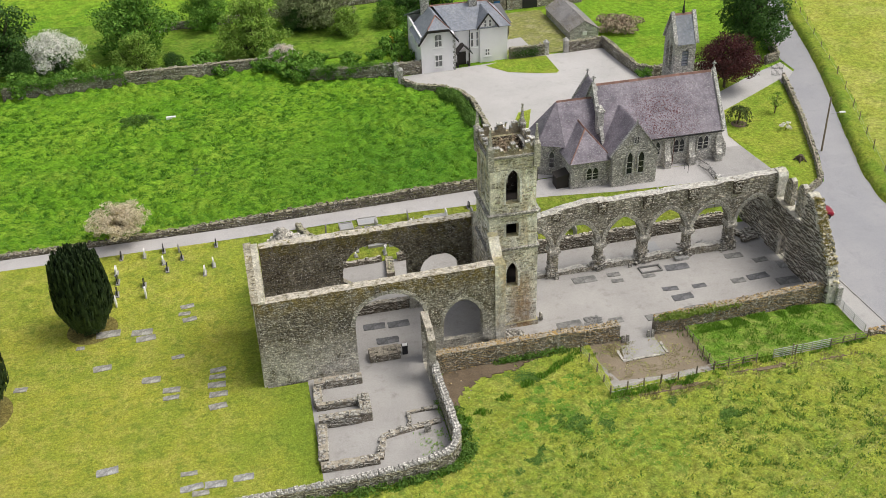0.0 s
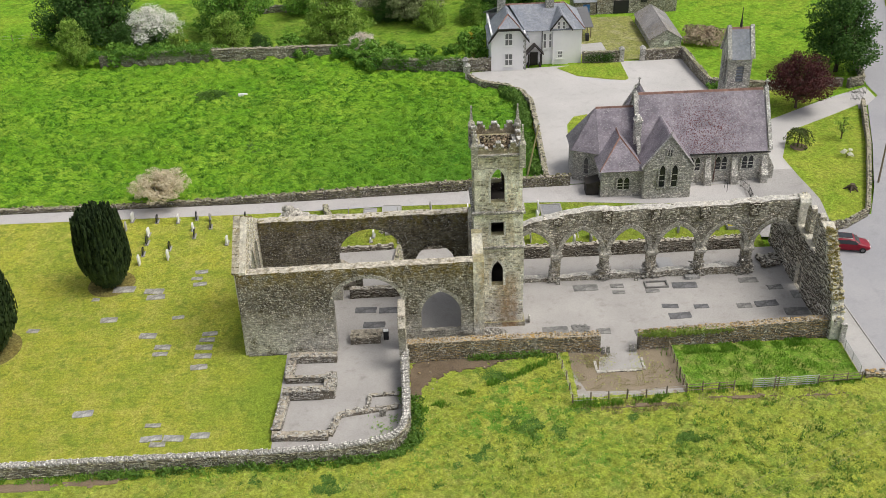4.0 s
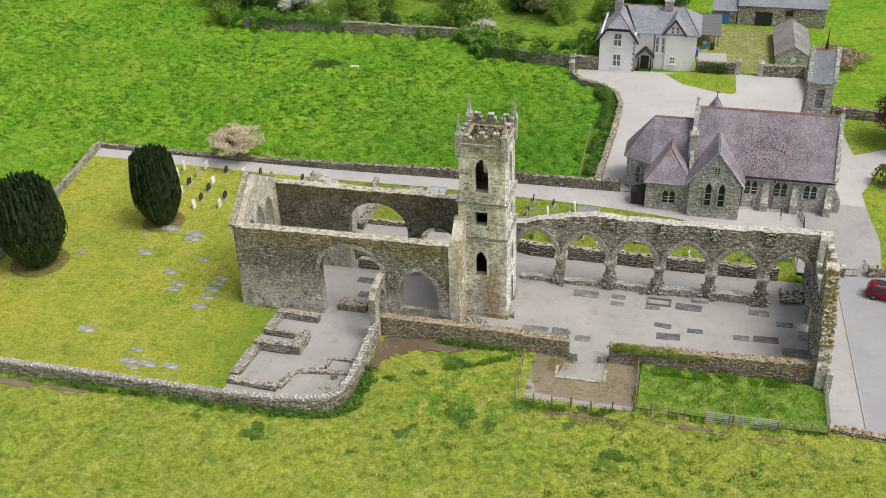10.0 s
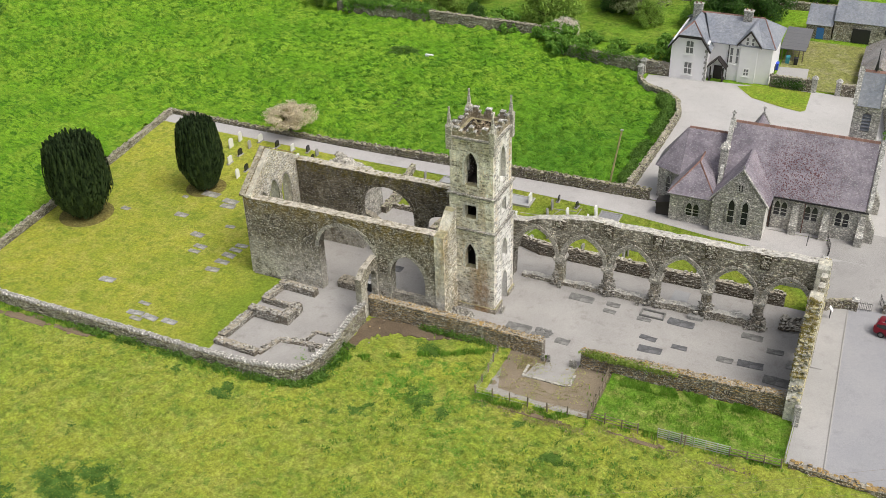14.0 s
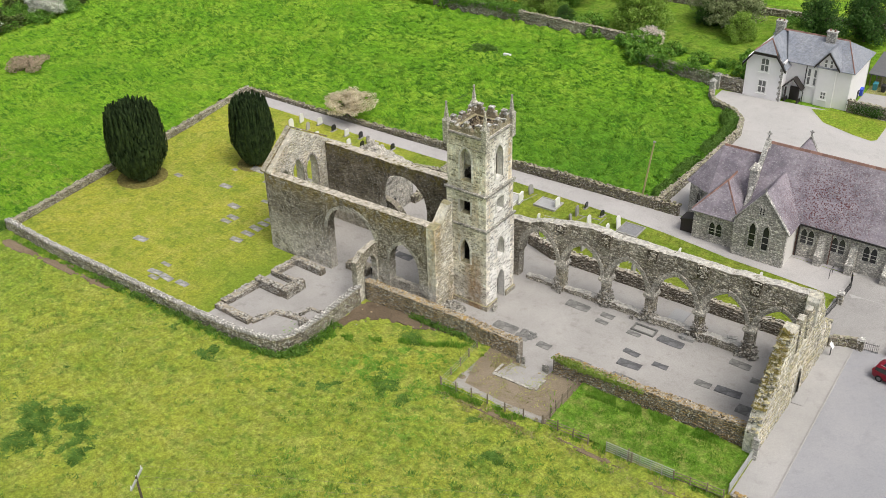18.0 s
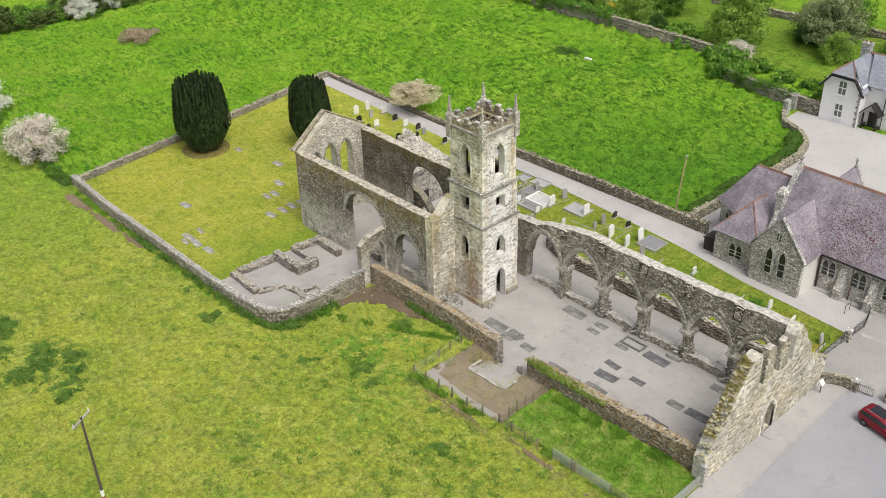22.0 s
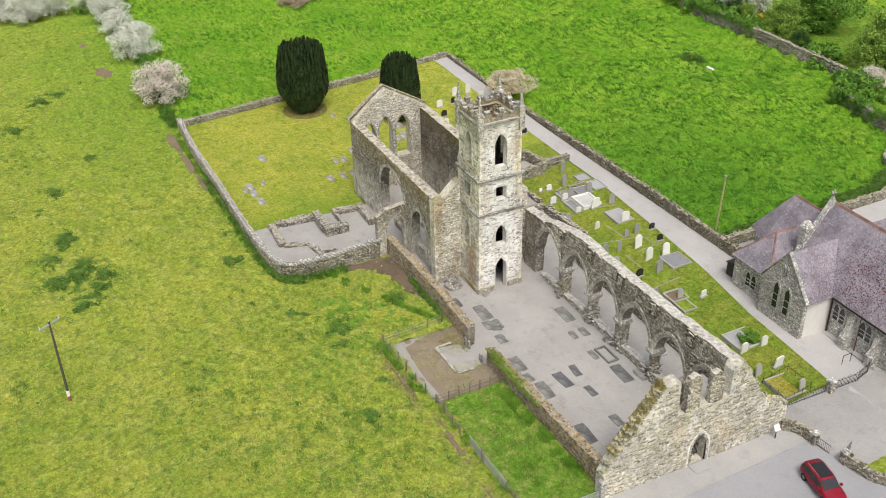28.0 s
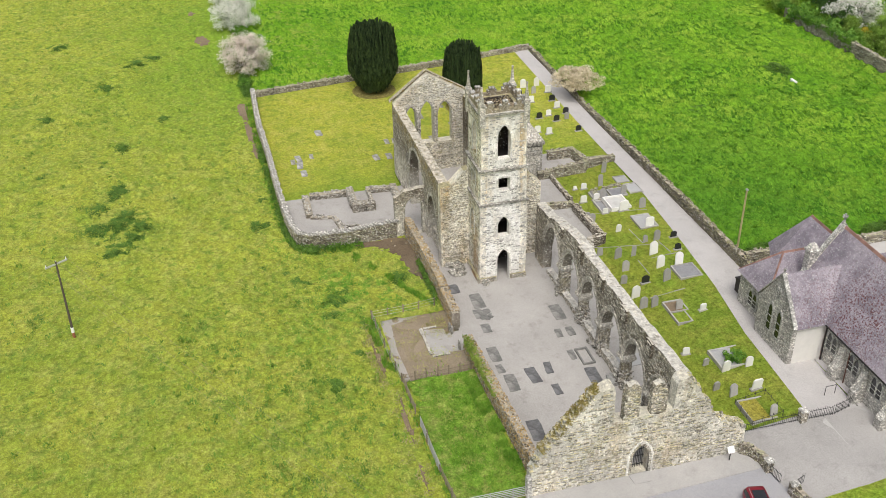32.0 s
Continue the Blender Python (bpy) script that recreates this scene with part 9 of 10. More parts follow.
M_BLOSSOM = leaf_mat("white_blossom", (0.88, 0.86, 0.82), (0.93, 0.91, 0.88), (0.78, 0.77, 0.68), 0.45)
M_PINKBLOS = leaf_mat("pinkish_blossom", (0.86, 0.74, 0.7), (0.92, 0.87, 0.83), (0.7, 0.6, 0.52), 0.42)
M_CREAM = leaf_mat("cream_blossom", (0.7, 0.61, 0.45), (0.84, 0.76, 0.6), (0.44, 0.38, 0.23), 0.3)
M_BEECH = leaf_mat("copper_leaves", (0.075, 0.024, 0.026), (0.13, 0.045, 0.04), (0.04, 0.016, 0.018), 0.15)
M_GOLD = leaf_mat("golden_leaves", (0.5, 0.4, 0.03), (0.6, 0.5, 0.06), (0.3, 0.25, 0.03))
M_WEED = leaf_mat("nettle_leaves", (0.09, 0.19, 0.03), (0.17, 0.29, 0.05), (0.06, 0.135, 0.02), 0.25)
M_TUFT = leaf_mat("meadow_blades", (0.33, 0.37, 0.07), (0.5, 0.49, 0.15), (0.2, 0.29, 0.045), 0.3)
M_TUFTG = leaf_mat("pasture_blades", (0.12, 0.28, 0.025), (0.21, 0.37, 0.045), (0.085, 0.22, 0.02), 0.25)
M_RANK = leaf_mat("rank_blades", (0.15, 0.32, 0.028), (0.24, 0.41, 0.055), (0.1, 0.235, 0.02), 0.25)
M_TUSSOCK = leaf_mat("tussock_blades", (0.075, 0.22, 0.015), (0.21, 0.4, 0.028), (0.055, 0.17, 0.012), 0.16)
M_MTUSSOCK = leaf_mat("meadow_tussock_blades", (0.13, 0.24, 0.03), (0.24, 0.36, 0.05), (0.09, 0.185, 0.022), 0.16)
M_BRACKEN = leaf_mat("dry_brash", (0.34, 0.25, 0.17), (0.46, 0.38, 0.27), (0.22, 0.2, 0.11), 0.05)


def leaf_cloud(lobes, count, size, seed, shell=0.55, fuzz=0.0, up=0.35):
    """Leaf quads spread in a set of ellipsoid lobes (x, y, z, rx, ry, rz), most of them near the surface."""
    r = np.random.RandomState(seed)
    vol = np.array([(l[3] * l[4] * l[5]) ** 0.67 for l in lobes])
    pick = r.choice(len(lobes), count, p=vol / vol.sum())
    v, f = [], []
    for k in pick:
        cx, cy, cz, rx, ry, rz = lobes[k]
        d = r.normal(size=3)
        d /= np.linalg.norm(d)
        q = shell + (1 - shell) * r.rand() ** 0.5
        c = np.array((cx + d[0] * rx * q, cy + d[1] * ry * q, cz + d[2] * rz * q)) + r.normal(size=3) * fuzz
        n = d + r.normal(size=3) * 0.7 + np.array((0, 0, up))
        n /= np.linalg.norm(n)
        a = np.cross(n, r.normal(size=3))
        a /= np.linalg.norm(a)
        b = np.cross(n, a)
        s = size * r.uniform(0.6, 1.4)
        i = len(v)
        v += [c + a * s, c + b * s * 0.55, c - a * s, c - b * s * 0.55]
        f.append((i, i + 1, i + 2, i + 3))
    return v, f


def make_tree(name, label, category, h, rad, trunk_h, leaf, seed, leaves=2600, size=0.22, lobes=14, squash=0.8, group="", blossom=None, blossom_share=0.0, low=0.12, clump=1.0):
    """A plant with a tapered trunk, limbs, and a crown of leaf clumps; low: how near the ground the crown starts."""
    r = random.Random(seed)
    root = thing(name, label, category, group)
    bm = bmesh.new()
    tr = max(0.06, h * 0.026)
    tube(bm, (0, 0, -0.2), (r.uniform(-0.1, 0.1), r.uniform(-0.1, 0.1), max(trunk_h, 0.1)), tr, tr * 0.75, 9)
    lob = []
    zb = max(trunk_h * 0.5, h * low)
    for k in range(lobes):
        a = k * 2.4 + r.uniform(-0.5, 0.5)
        t = (k + 0.5) / lobes                      # 0 at the foot of the crown, 1 at its head
        wide = (math.sin(math.pi * min(1.0, 0.22 + 0.7 * t)) ** 0.7)
        q = wide * r.uniform(0.35 if clump == 1.0 else 0.0, 0.84)
        s = rad * r.uniform(0.24, 0.46) * (1.0 - 0.25 * t) * clump
        zc = zb + s * squash * 0.6 + (h - zb - s * squash * 1.5) * t
        c = (rad * q * math.cos(a), rad * q * math.sin(a), zc)
        lob.append((*c, s, s * r.uniform(0.8, 1.2), s * squash * r.uniform(0.7, 1.1)))
        tube(bm, (0, 0, max(trunk_h, 0.1) * r.uniform(0.6, 0.95)), (c[0] * 0.9, c[1] * 0.9, c[2]), tr * 0.42, tr * 0.1, 6)
    part("trunk", bm, M_BARK, root)
    v, f = leaf_cloud(lob, leaves, size, seed, fuzz=0.012 * h)
    raw_part("crown", v, f, leaf, root)
    if blossom:
        v, f = leaf_cloud([(x, y, z + 0.1, a * 1.06, b * 1.06, c * 1.08) for x, y, z, a, b, c in lob], int(leaves * blossom_share), size, seed + 5, shell=0.5, fuzz=0.2, up=1.3)
        raw_part("blossom", v, f, blossom, root)
    return root


def plant(src, x, y, turn=0.0, s=1.0, sz=None, label=""):
    m = Matrix.Translation((x, y, height(x, y))) @ Matrix.Rotation(radians(turn), 4, "Z") @ Matrix.Diagonal((s, s, sz or s, 1))
    ob = copy_thing(src, m)
    if label:
        ob["label"] = label
    return ob


def settle(src, x, y, turn=0.0, s=1.0, sz=None):
    src.matrix_basis = Matrix.Translation((x, y, height(x, y))) @ Matrix.Rotation(radians(turn), 4, "Z") @ Matrix.Diagonal((s, s, sz or s, 1))
    return src


# two upright yews: bundles of steep dark plumes
def make_yew(seed, h, rad, x, y):
    r = random.Random(seed)
    root = thing("yew_tree", "dense dark upright yew tree on the lawn", "tree", "yews", at=(x, y, height(x, y)))
    bm = bmesh.new()
    tube(bm, (x, y, -0.1), (x, y, 2.5), 0.5, 0.4, 10)
    part("trunk", bm, M_BARK, root)
    v, f = [], []
    rr = np.random.RandomState(seed)
    for k in range(150):
        q = math.sqrt((k + 0.5) / 150)
        a = k * 2.39996
        cx, cy = x + rad * 0.9 * q * math.cos(a), y + rad * 0.9 * q * math.sin(a)
        bulge = 1.0
        top = h * (1.0 - 0.13 * q ** 4) * r.uniform(0.93, 1.02)
        base = 0.25 + (0.9 if q > 0.8 else 0.2)
        pr = rad * r.uniform(0.1, 0.15)
        n = 330 if q > 0.55 else 110
        for j in range(n):
            t = rr.rand() ** 0.85
            z = base + (top - base) * t
            belly = 0.62 + 0.38 * min(1.0, t / 0.3) - 0.1 * max(0, t - 0.45)
            w = pr * (0.95 - 0.8 * max(0, (t - 0.6) / 0.4))
            an = rr.uniform(0, 2 * math.pi)
            px = x + (cx - x) * belly + math.cos(an) * w
            py = y + (cy - y) * belly + math.sin(an) * w
            s = rr.uniform(0.1, 0.2)
            dx, dy = math.cos(an + 1.57) * s * 0.6, math.sin(an + 1.57) * s * 0.6
            ox, oy = math.cos(an) * 0.07, math.sin(an) * 0.07
            i = len(v)
            v += [(px - dx, py - dy, z - s), (px + dx, py + dy, z - s), (px + dx * 0.5 + ox, py + dy * 0.5 + oy, z + s * 1.6), (px - dx * 0.5 + ox, py - dy * 0.5 + oy, z + s * 1.6)]
            f.append((i, i + 1, i + 2, i + 3))
    raw_part("crown", v, f, M_YEW, root)
    bm = bmesh.new()
    n = 16
    rings = []
    for z, k in ((0.6, 0.6), (2.6, 0.95), (5.0, 0.96), (7.2, 0.9), (h - 1.9, 0.78)):
        rings.append([bm.verts.new((x + rad * 0.82 * k * math.cos(2 * math.pi * i / n), y + rad * 0.82 * k * math.sin(2 * math.pi * i / n), z)) for i in range(n)])
    for a, b in zip(rings, rings[1:]):
        for i in range(n):
            bm.faces.new((a[i], a[(i + 1) % n], b[(i + 1) % n], b[i]))
    bm.faces.new(rings[-1])
    bm.faces.new(rings[0][::-1])
    part("inner_foliage", bm, M_YEW, root)
    return root


make_yew(5, 10.4, 3.75, -27.6, 76.4)
make_yew(6, 9.5, 2.8, -18.1, 87.2)
# grass-free rings under the yews
for x, y, rr in ((-27.5, 76.3, 3.2), (-18.0, 87.2, 2.5)):
    bm = bmesh.new()
    bmesh.ops.create_circle(bm, cap_ends=True, radius=rr, segments=28, matrix=Matrix.Translation((x, y, height(x, y) + 0.045)))
    tagged(part("needle_litter", bm, M_LITTER), "brown needle litter under a yew", "soil", kind="structure")

# blossoming thorn by the path
t = make_tree("hawthorn", "spreading cream-blossomed hawthorn beside the path", "tree", 4.6, 4.5, 1.6, M_CREAM, 11, 11000, 0.1, 90, 0.4, "blossoming thorns", low=0.4, clump=0.5)
settle(t, -15.6, 103.2)
# hedge of white thorns beyond the graveyard corner
t = make_tree("hawthorn", "rounded hawthorn white with blossom", "tree", 5.0, 4.0, 1.0, M_LEAF, 12, 2600, 0.1, 130, 0.75, "blossoming thorns", M_BLOSSOM, 5.6, clump=0.42)
settle(t, -60.5, 59.2, 0, 1.2, 1.15)
for x, y, s, a in ((-73, 58.6, 0.75, 80), (-81, 58.8, 0.85, 140), (-88, 58.4, 1.1, 190), (-88, 45.5, 0.9, 260), (-90.5, 40.0, 1.0, 320), (-96, 40, 1.0, 10), (-102, 30, 0.9, 60), (-90, 50, 1.0, 100), (-92, 108, 0.9, 210), (-95, 118, 0.8, 250), (-27.2, 156.2, 1.16, 30)):
    plant(t, x, y, a, s)
t2 = make_tree("hawthorn", "rounded hawthorn pinkish-white with blossom", "tree", 5.0, 4.0, 0.9, M_LEAF, 13, 2600, 0.1, 130, 0.75, "blossoming thorns", M_PINKBLOS, 5.6, clump=0.42)
settle(t2, -40.6, 59.0, 0, 1.3, 1.15)
plant(t2, 7.3, 149.8, 60, 0.55)
# hedge bushes
b1 = make_tree("hedge_bush", "dense green hedgerow bush", "bush", 3.2, 2.8, 0.3, M_LEAF, 14, 2200, 0.17, 18, 0.8, "hedge bushes", low=0.02)
settle(b1, -46, 58.6)
for x, y, s in ((-34.6, 58.2, 0.5), (-57, 59.5, 0.6), (-66, 58.6, 0.7), (-80, 58.6, 0.8), (-88, 56, 0.9), (-93, 46, 1.0), (-99, 34, 1.0), (-106, 24, 1.1), (-112, 60, 1.2), (-118, 72, 1.2), (-120, 84, 1.3)):
    plant(b1, x, y, RNG.uniform(0, 360), s)
# dense hedge along the far side of the pasture
b3 = make_tree("hedge_bush", "ragged olive-green hedgerow shrub", "bush", 3.6, 2.6, 0.3, M_OLIVE, 44, 1900, 0.19, 44, 0.7, "hedge bushes", low=0.02, clump=0.6)
settle(b3, -92.6, 64.6, 0, 1.1)
for k in range(78):
    q = (k % 26) / 25
    x, y = -92.3 - 1.4 * math.sin(q * 7) - 3.0 * (k // 26) + RNG.uniform(-1.5, 1.0), 63 + 60 * q + RNG.uniform(-1.2, 1.2)
    plant(b3 if RNG.random() < 0.55 else b1, x, y, RNG.uniform(0, 360), RNG.uniform(0.8, 1.3), RNG.uniform(0.5, 1.0))
for x, y, s in ((-90.6, 69.2, 0.6), (-91.2, 89.3, 0.7), (-92.0, 95.6, 0.62)):
    plant(t, x, y, RNG.uniform(0, 360), s)
# dry brash mound in the pasture
b2 = make_tree("brash_heap", "low mound of dry brash in the pasture", "brash", 1.4, 2.6, 0.1, M_BRACKEN, 15, 4200, 0.1, 14, 0.45)
settle(b2, -73.4, 90.6, 0, 1.45, 1.3)
plant(b2, 61.5, 146.5, 30, 1.1, 1.3, "heap of dry brash beside the stone shed")
# garden trees behind the wall
g1 = make_tree("garden_tree", "broad leafy green garden tree", "tree", 11.0, 8.2, 1.2, M_LEAF, 16, 16000, 0.22, 130, 0.75, "garden trees", low=0.02, clump=0.62)
settle(g1, -15.2, 160.0)
for x, y, s, a in ((-4.0, 170.0, 0.6, 120), (26.0, 161.0, 0.42, 200), (13, 172, 0.7, 80)):
    plant(g1, x, y, a, s)
g2 = make_tree("garden_tree", "light green spring-leaved garden tree", "tree", 9.8, 6.3, 1.0, M_LEAFLT, 17, 11500, 0.2, 110, 0.8, "garden trees", low=0.03, clump=0.6)
settle(g2, 3.2, 155.6)
for x, y, s, a in ((-14.8, 153.2, 0.68, 40), (18.4, 158.6, 0.5, 90), (25.5, 160.0, 0.4, 10), (-22.5, 152.4, 0.4, 210)):
    plant(g2, x, y, a, s)
g4 = make_tree("garden_tree", "grey-green willowy garden tree", "tree", 9.4, 6.4, 1.2, M_LEAFGR, 27, 10500, 0.19, 110, 0.8, "garden trees", low=0.04, clump=0.6)
settle(g4, 15.2, 163.0, 0, 0.95)
plant(g4, 10.4, 166.0, 90, 0.7)
g3 = make_tree("garden_tree", "large dark green tree behind the garden", "tree", 12.5, 7.8, 1.4, M_LEAFDK, 18, 14000, 0.24, 120, 0.85, "garden trees", low=0.03, clump=0.62)
settle(g3, -36.5, 160.5)
for x, y, s, a in ((-31.4, 154.4, 0.42, 60), (29.0, 163.0, 0.62, 100), (35.0, 168, 0.7, 30), (11.0, 163.6, 0.35, 250), (44, 180, 0.8, 80), (-26.0, 153.6, 0.36, 300), (-9.5, 151.6, 0.28, 20)):
    plant(g3, x, y, a, s)
plant(g2, -38.4, 149.6, 130, 0.55, 0.8)
plant(g1, -58.6, 163.0, 20, 0.38, 0.42)
plant(g3, -42.0, 160.0, 200, 0.8)
s1 = make_tree("shrub", "low rounded green garden shrub", "shrub", 1.6, 1.6, 0.1, M_LEAF, 19, 1000, 0.13, 12, 0.8, "garden shrubs", low=0.0)
settle(s1, -27.5, 150.6, 0, 1.6)
for x, y, s in ((-31.5, 150.4, 1.4), (-19.0, 151.0, 1.1), (-9.5, 152.0, 0.9), (5.5, 151.6, 1.2), (8.2, 144.6, 1.3), (10.0, 143.0, 1.2), (7.6, 147.2, 1.4), (-2.0, 148.2, 0.8), (4.5, 148.3, 1.0), (24.5, 148.4, 1.1), (17.0, 146.0, 0.8), (25.0, 144.5, 0.9), (45.1, 94.9, 0.45), (12.0, 147.5, 0.9), (-4.5, 151.5, 1.2), (-23.5, 151.6, 1.3), (30.5, 153, 1.0), (21.5, 146.5, 0.7), (-16, 150.6, 1.0), (58.5, 128.6, 0.6), (27.5, 152, 1.3)):
    plant(s1, x, y, RNG.uniform(0, 360), s)
s2 = make_tree("shrub", "small golden-leaved garden shrub in the border", "shrub", 1.5, 1.2, 0.2, M_GOLD, 20, 500, 0.14, 7, 0.8, "garden shrubs")
settle(s2, 24.6, 151.8)
plant(s2, -22.0, 154.6, 50, 1.3)
M_WALLGRASS = leaf_mat("wall_grass_blades", (0.2, 0.29, 0.045), (0.3, 0.37, 0.08), (0.13, 0.2, 0.03), 0.2)
# ivy on the garden walls
def ivy(name, label, pts, n, seed, z0=0.2, z1=2.3, depth=0.5, tall=None, mat=None):
    r = np.random.RandomState(seed)
    lob = []
    for _ in range(60):
        k = r.rand() * (len(pts) - 1)
        i = min(int(k), len(pts) - 2)
        x = pts[i][0] + (pts[i + 1][0] - pts[i][0]) * (k - i)
        y = pts[i][1] + (pts[i + 1][1] - pts[i][1]) * (k - i)
        lob.append((x, y, height(x, y) + r.uniform(z0, z1), r.uniform(0.5, 1.2), depth, tall or r.uniform(0.3, 0.7)))
    v, f = leaf_cloud(lob, int(n * 1.8), 0.11, seed, fuzz=0.1)
    ob = raw_part(name, v, f, mat or (M_LEAFDK if seed % 2 else (M_WEED if name == "nettle_bank" else M_LEAF)))
    return tagged(ob, label, "ivy", kind="stuff")


ivy("ivy", "thick green ivy over the garden wall top", [(-36, 148.0), (-28, 148.4), (-22, 148.7), (-17, 148.8)], 9000, 30, 1.5, 2.5, 0.8)
ivy("ivy", "thick green ivy hanging over the garden wall", [(8.0, 144.2), (10, 142.0), (16.5, 140.3)], 6500, 32, 0.3, 2.3, 0.7)
ivy("ivy", "green ivy creeping along the garden wall top", [(16.5, 140.4), (20, 140.0), (23.4, 139.5)], 2600, 46, 1.2, 2.1, 0.5)
ivy("ivy", "dark climbing plants on the house yard wall", [(41.5, 140.0), (45.5, 140.0)], 800, 33, 0.3, 1.4, 0.3)
ivy("nettle_bank", "dark green nettles along the drive wall", [(30.3, 105), (29.6, 112), (30.2, 122), (30.0, 128), (28, 130.8)], 24000, 34, 0.1, 0.7, 1.7)
ivy("nettle_bank", "green weeds along the foot of the boundary wall", [(-18, 57.8), (-8, 58.0), (2, 58.1), (9, 58.3), (12.8, 58.9)], 3800, 36, 0.0, 0.3, 0.4)
ivy("nettle_bank", "green weeds along the foot of the curved wall", [(13.6, 59.4), (14.4, 61), (14.4, 66)], 1400, 38, 0.0, 0.4, 0.35)
ivy("nettle_bank", "green weeds along the outer foot of the nave wall", [(20, 71.3), (27, 71.3)], 1100, 40, 0.0, 0.25, 0.25)
ivy("nettle_bank", "brambles and weeds at the corner of the graveyard wall", [(-38.5, 58.4), (-34, 58.2), (-30.8, 58.3)], 3600, 44, 0.0, 0.6, 0.9)
ivy("wall_growth", "green grass and moss on the nave wall top", [(36.6, 71.9), (40, 72.0), (44.5, 72.1)], 3000, 42, 1.7, 1.78, 0.36, 0.08, M_WALLGRASS)
ivy("parapet_growth", "brown dead grass on the tower top", [(21.6, 77.6), (24.2, 80.4), (21.6, 80.4)], 1100, 43, 17.6, 18.9, 0.9, 0.25, M_BRACKEN)
# copper beech, roadside tree, small ornamentals
cb = make_tree("copper_beech", "dark purple copper beech on the church lawn", "tree", 9.0, 4.6, 2.0, M_BEECH, 21, 15000, 0.13, 50, 0.9, low=0.2)
settle(cb, 67.5, 121.4, 0, 0.93)
rt = make_tree("roadside_tree", "tall broad green tree beside the road", "tree", 12.5, 5.6, 2.6, M_LEAFDK, 22, 15000, 0.19, 52, 0.9, low=0.14)
settle(rt, 76.8, 132.0)
weeping = thing("weeping_tree", "small weeping ornamental tree on the church lawn", "tree", "ornamental trees")
rs = random.Random(23)
bm = bmesh.new()
tube(bm, (0, 0, -0.2), (0.15, 0.0, 1.9), 0.11, 0.08, 8)
lob = []
for k in range(16):
    a, reach = k * 2.4, rs.uniform(1.0, 2.0)
    last = Vector((0.15, 0, 1.85))
    for i in range(1, 7):
        q = i / 6
        p = Vector((0.15 + math.cos(a) * reach * q, math.sin(a) * reach * q, 1.85 + 1.5 * q * (1.0 - q) * 2.0 - 1.1 * q * q))
        tube(bm, last, p, 0.03, 0.02, 5)
        last = p
        lob.append((p.x, p.y, p.z - 0.05, 0.2, 0.2, 0.14 + 0.12 * q))
part("trunk", bm, M_BARK, weeping, "thin arching branches")
v, f = leaf_cloud(lob, 2400, 0.09, 23)
raw_part("crown", v, f, M_OLIVE, weeping)
settle(weeping, 64.0, 110.3)
bm = bmesh.new()
bmesh.ops.create_circle(bm, cap_ends=True, radius=1.1, segments=20, matrix=Matrix.Translation((64.2, 110.2, height(64.2, 110.2) + 0.07)))
tagged(part("flower_bed", bm, M_SOIL), "round bare bed under the weeping tree", "soil", kind="structure")
om = make_tree("ornamental_tree", "thin young ornamental tree on the church lawn", "tree", 3.4, 1.7, 1.3, M_LEAFLT, 23, 420, 0.12, 16, 0.4, "ornamental trees", low=0.35, clump=0.7)
settle(om, 70.2, 111.8, 0, 0.95)
root = thing("tree_stump", "dark weathered tree stump with roots on the lawn", "stump", at=(66.6, 98.8, height(66.6, 98.8)))
bm = bmesh.new()
g = height(66.6, 98.8)
tube(bm, (66.6, 98.8, g - 0.2), (66.65, 98.8, g + 0.75), 0.42, 0.3, 10)
part("stump", bm, M_BARK, root)
for a in (0.3, 1.7, 2.9, 4.2, 5.4):
    bm = bmesh.new()
    tube(bm, (66.6 + 0.2 * math.cos(a), 98.8 + 0.2 * math.sin(a), g + 0.5), (66.6 + 0.95 * math.cos(a), 98.8 + 0.95 * math.sin(a), g), 0.16, 0.06, 7)
    part("root", bm, M_BARK, root)
fl = make_tree("flowering_shrub", "small white-flowered shrub on the church lawn", "shrub", 1.4, 0.9, 0.3, M_BLOSSOM, 24, 220, 0.12, 6, 0.7)
settle(fl, 69.1, 106.9)

# nettle clumps in the meadow: loose low drifts of leaves
nc = thing("weed_clump", "dark green nettle clump in the meadow", "weeds", "nettle clumps")
rs = np.random.RandomState(25)
v, f = [], []
for k in range(1800):
    x, y = rs.normal(0, 0.95, 2) * (1.3, 0.8)
    if rs.rand() < 0.5:
        x, y = x * 0.5 + rs.choice((-0.7, 0.1, 0.8)), y * 0.5 + rs.choice((-0.5, 0.2, 0.6))
    z = 0.08 + 0.4 * math.exp(-(x * x + y * y)) * rs.rand()
    a, s = rs.uniform(0, 6.28), rs.uniform(0.06, 0.15)
    dx, dy = -math.sin(a) * s * 0.4, math.cos(a) * s * 0.4
    lx, ly = math.cos(a) * s, math.sin(a) * s
    i = len(v)
    v += [(x - dx, y - dy, z), (x + dx, y + dy, z), (x + dx * 0.5 + lx, y + dy * 0.5 + ly, z + s * rs.uniform(-0.2, 0.7)), (x - dx * 0.5 + lx, y - dy * 0.5 + ly, z + s * 0.4)]
    f.append((i, i + 1, i + 2, i + 3))
raw_part("foliage", v, f, M_WEED, nc)
settle(nc, 3.6, 42.4, 0, 1.25, 0.9)
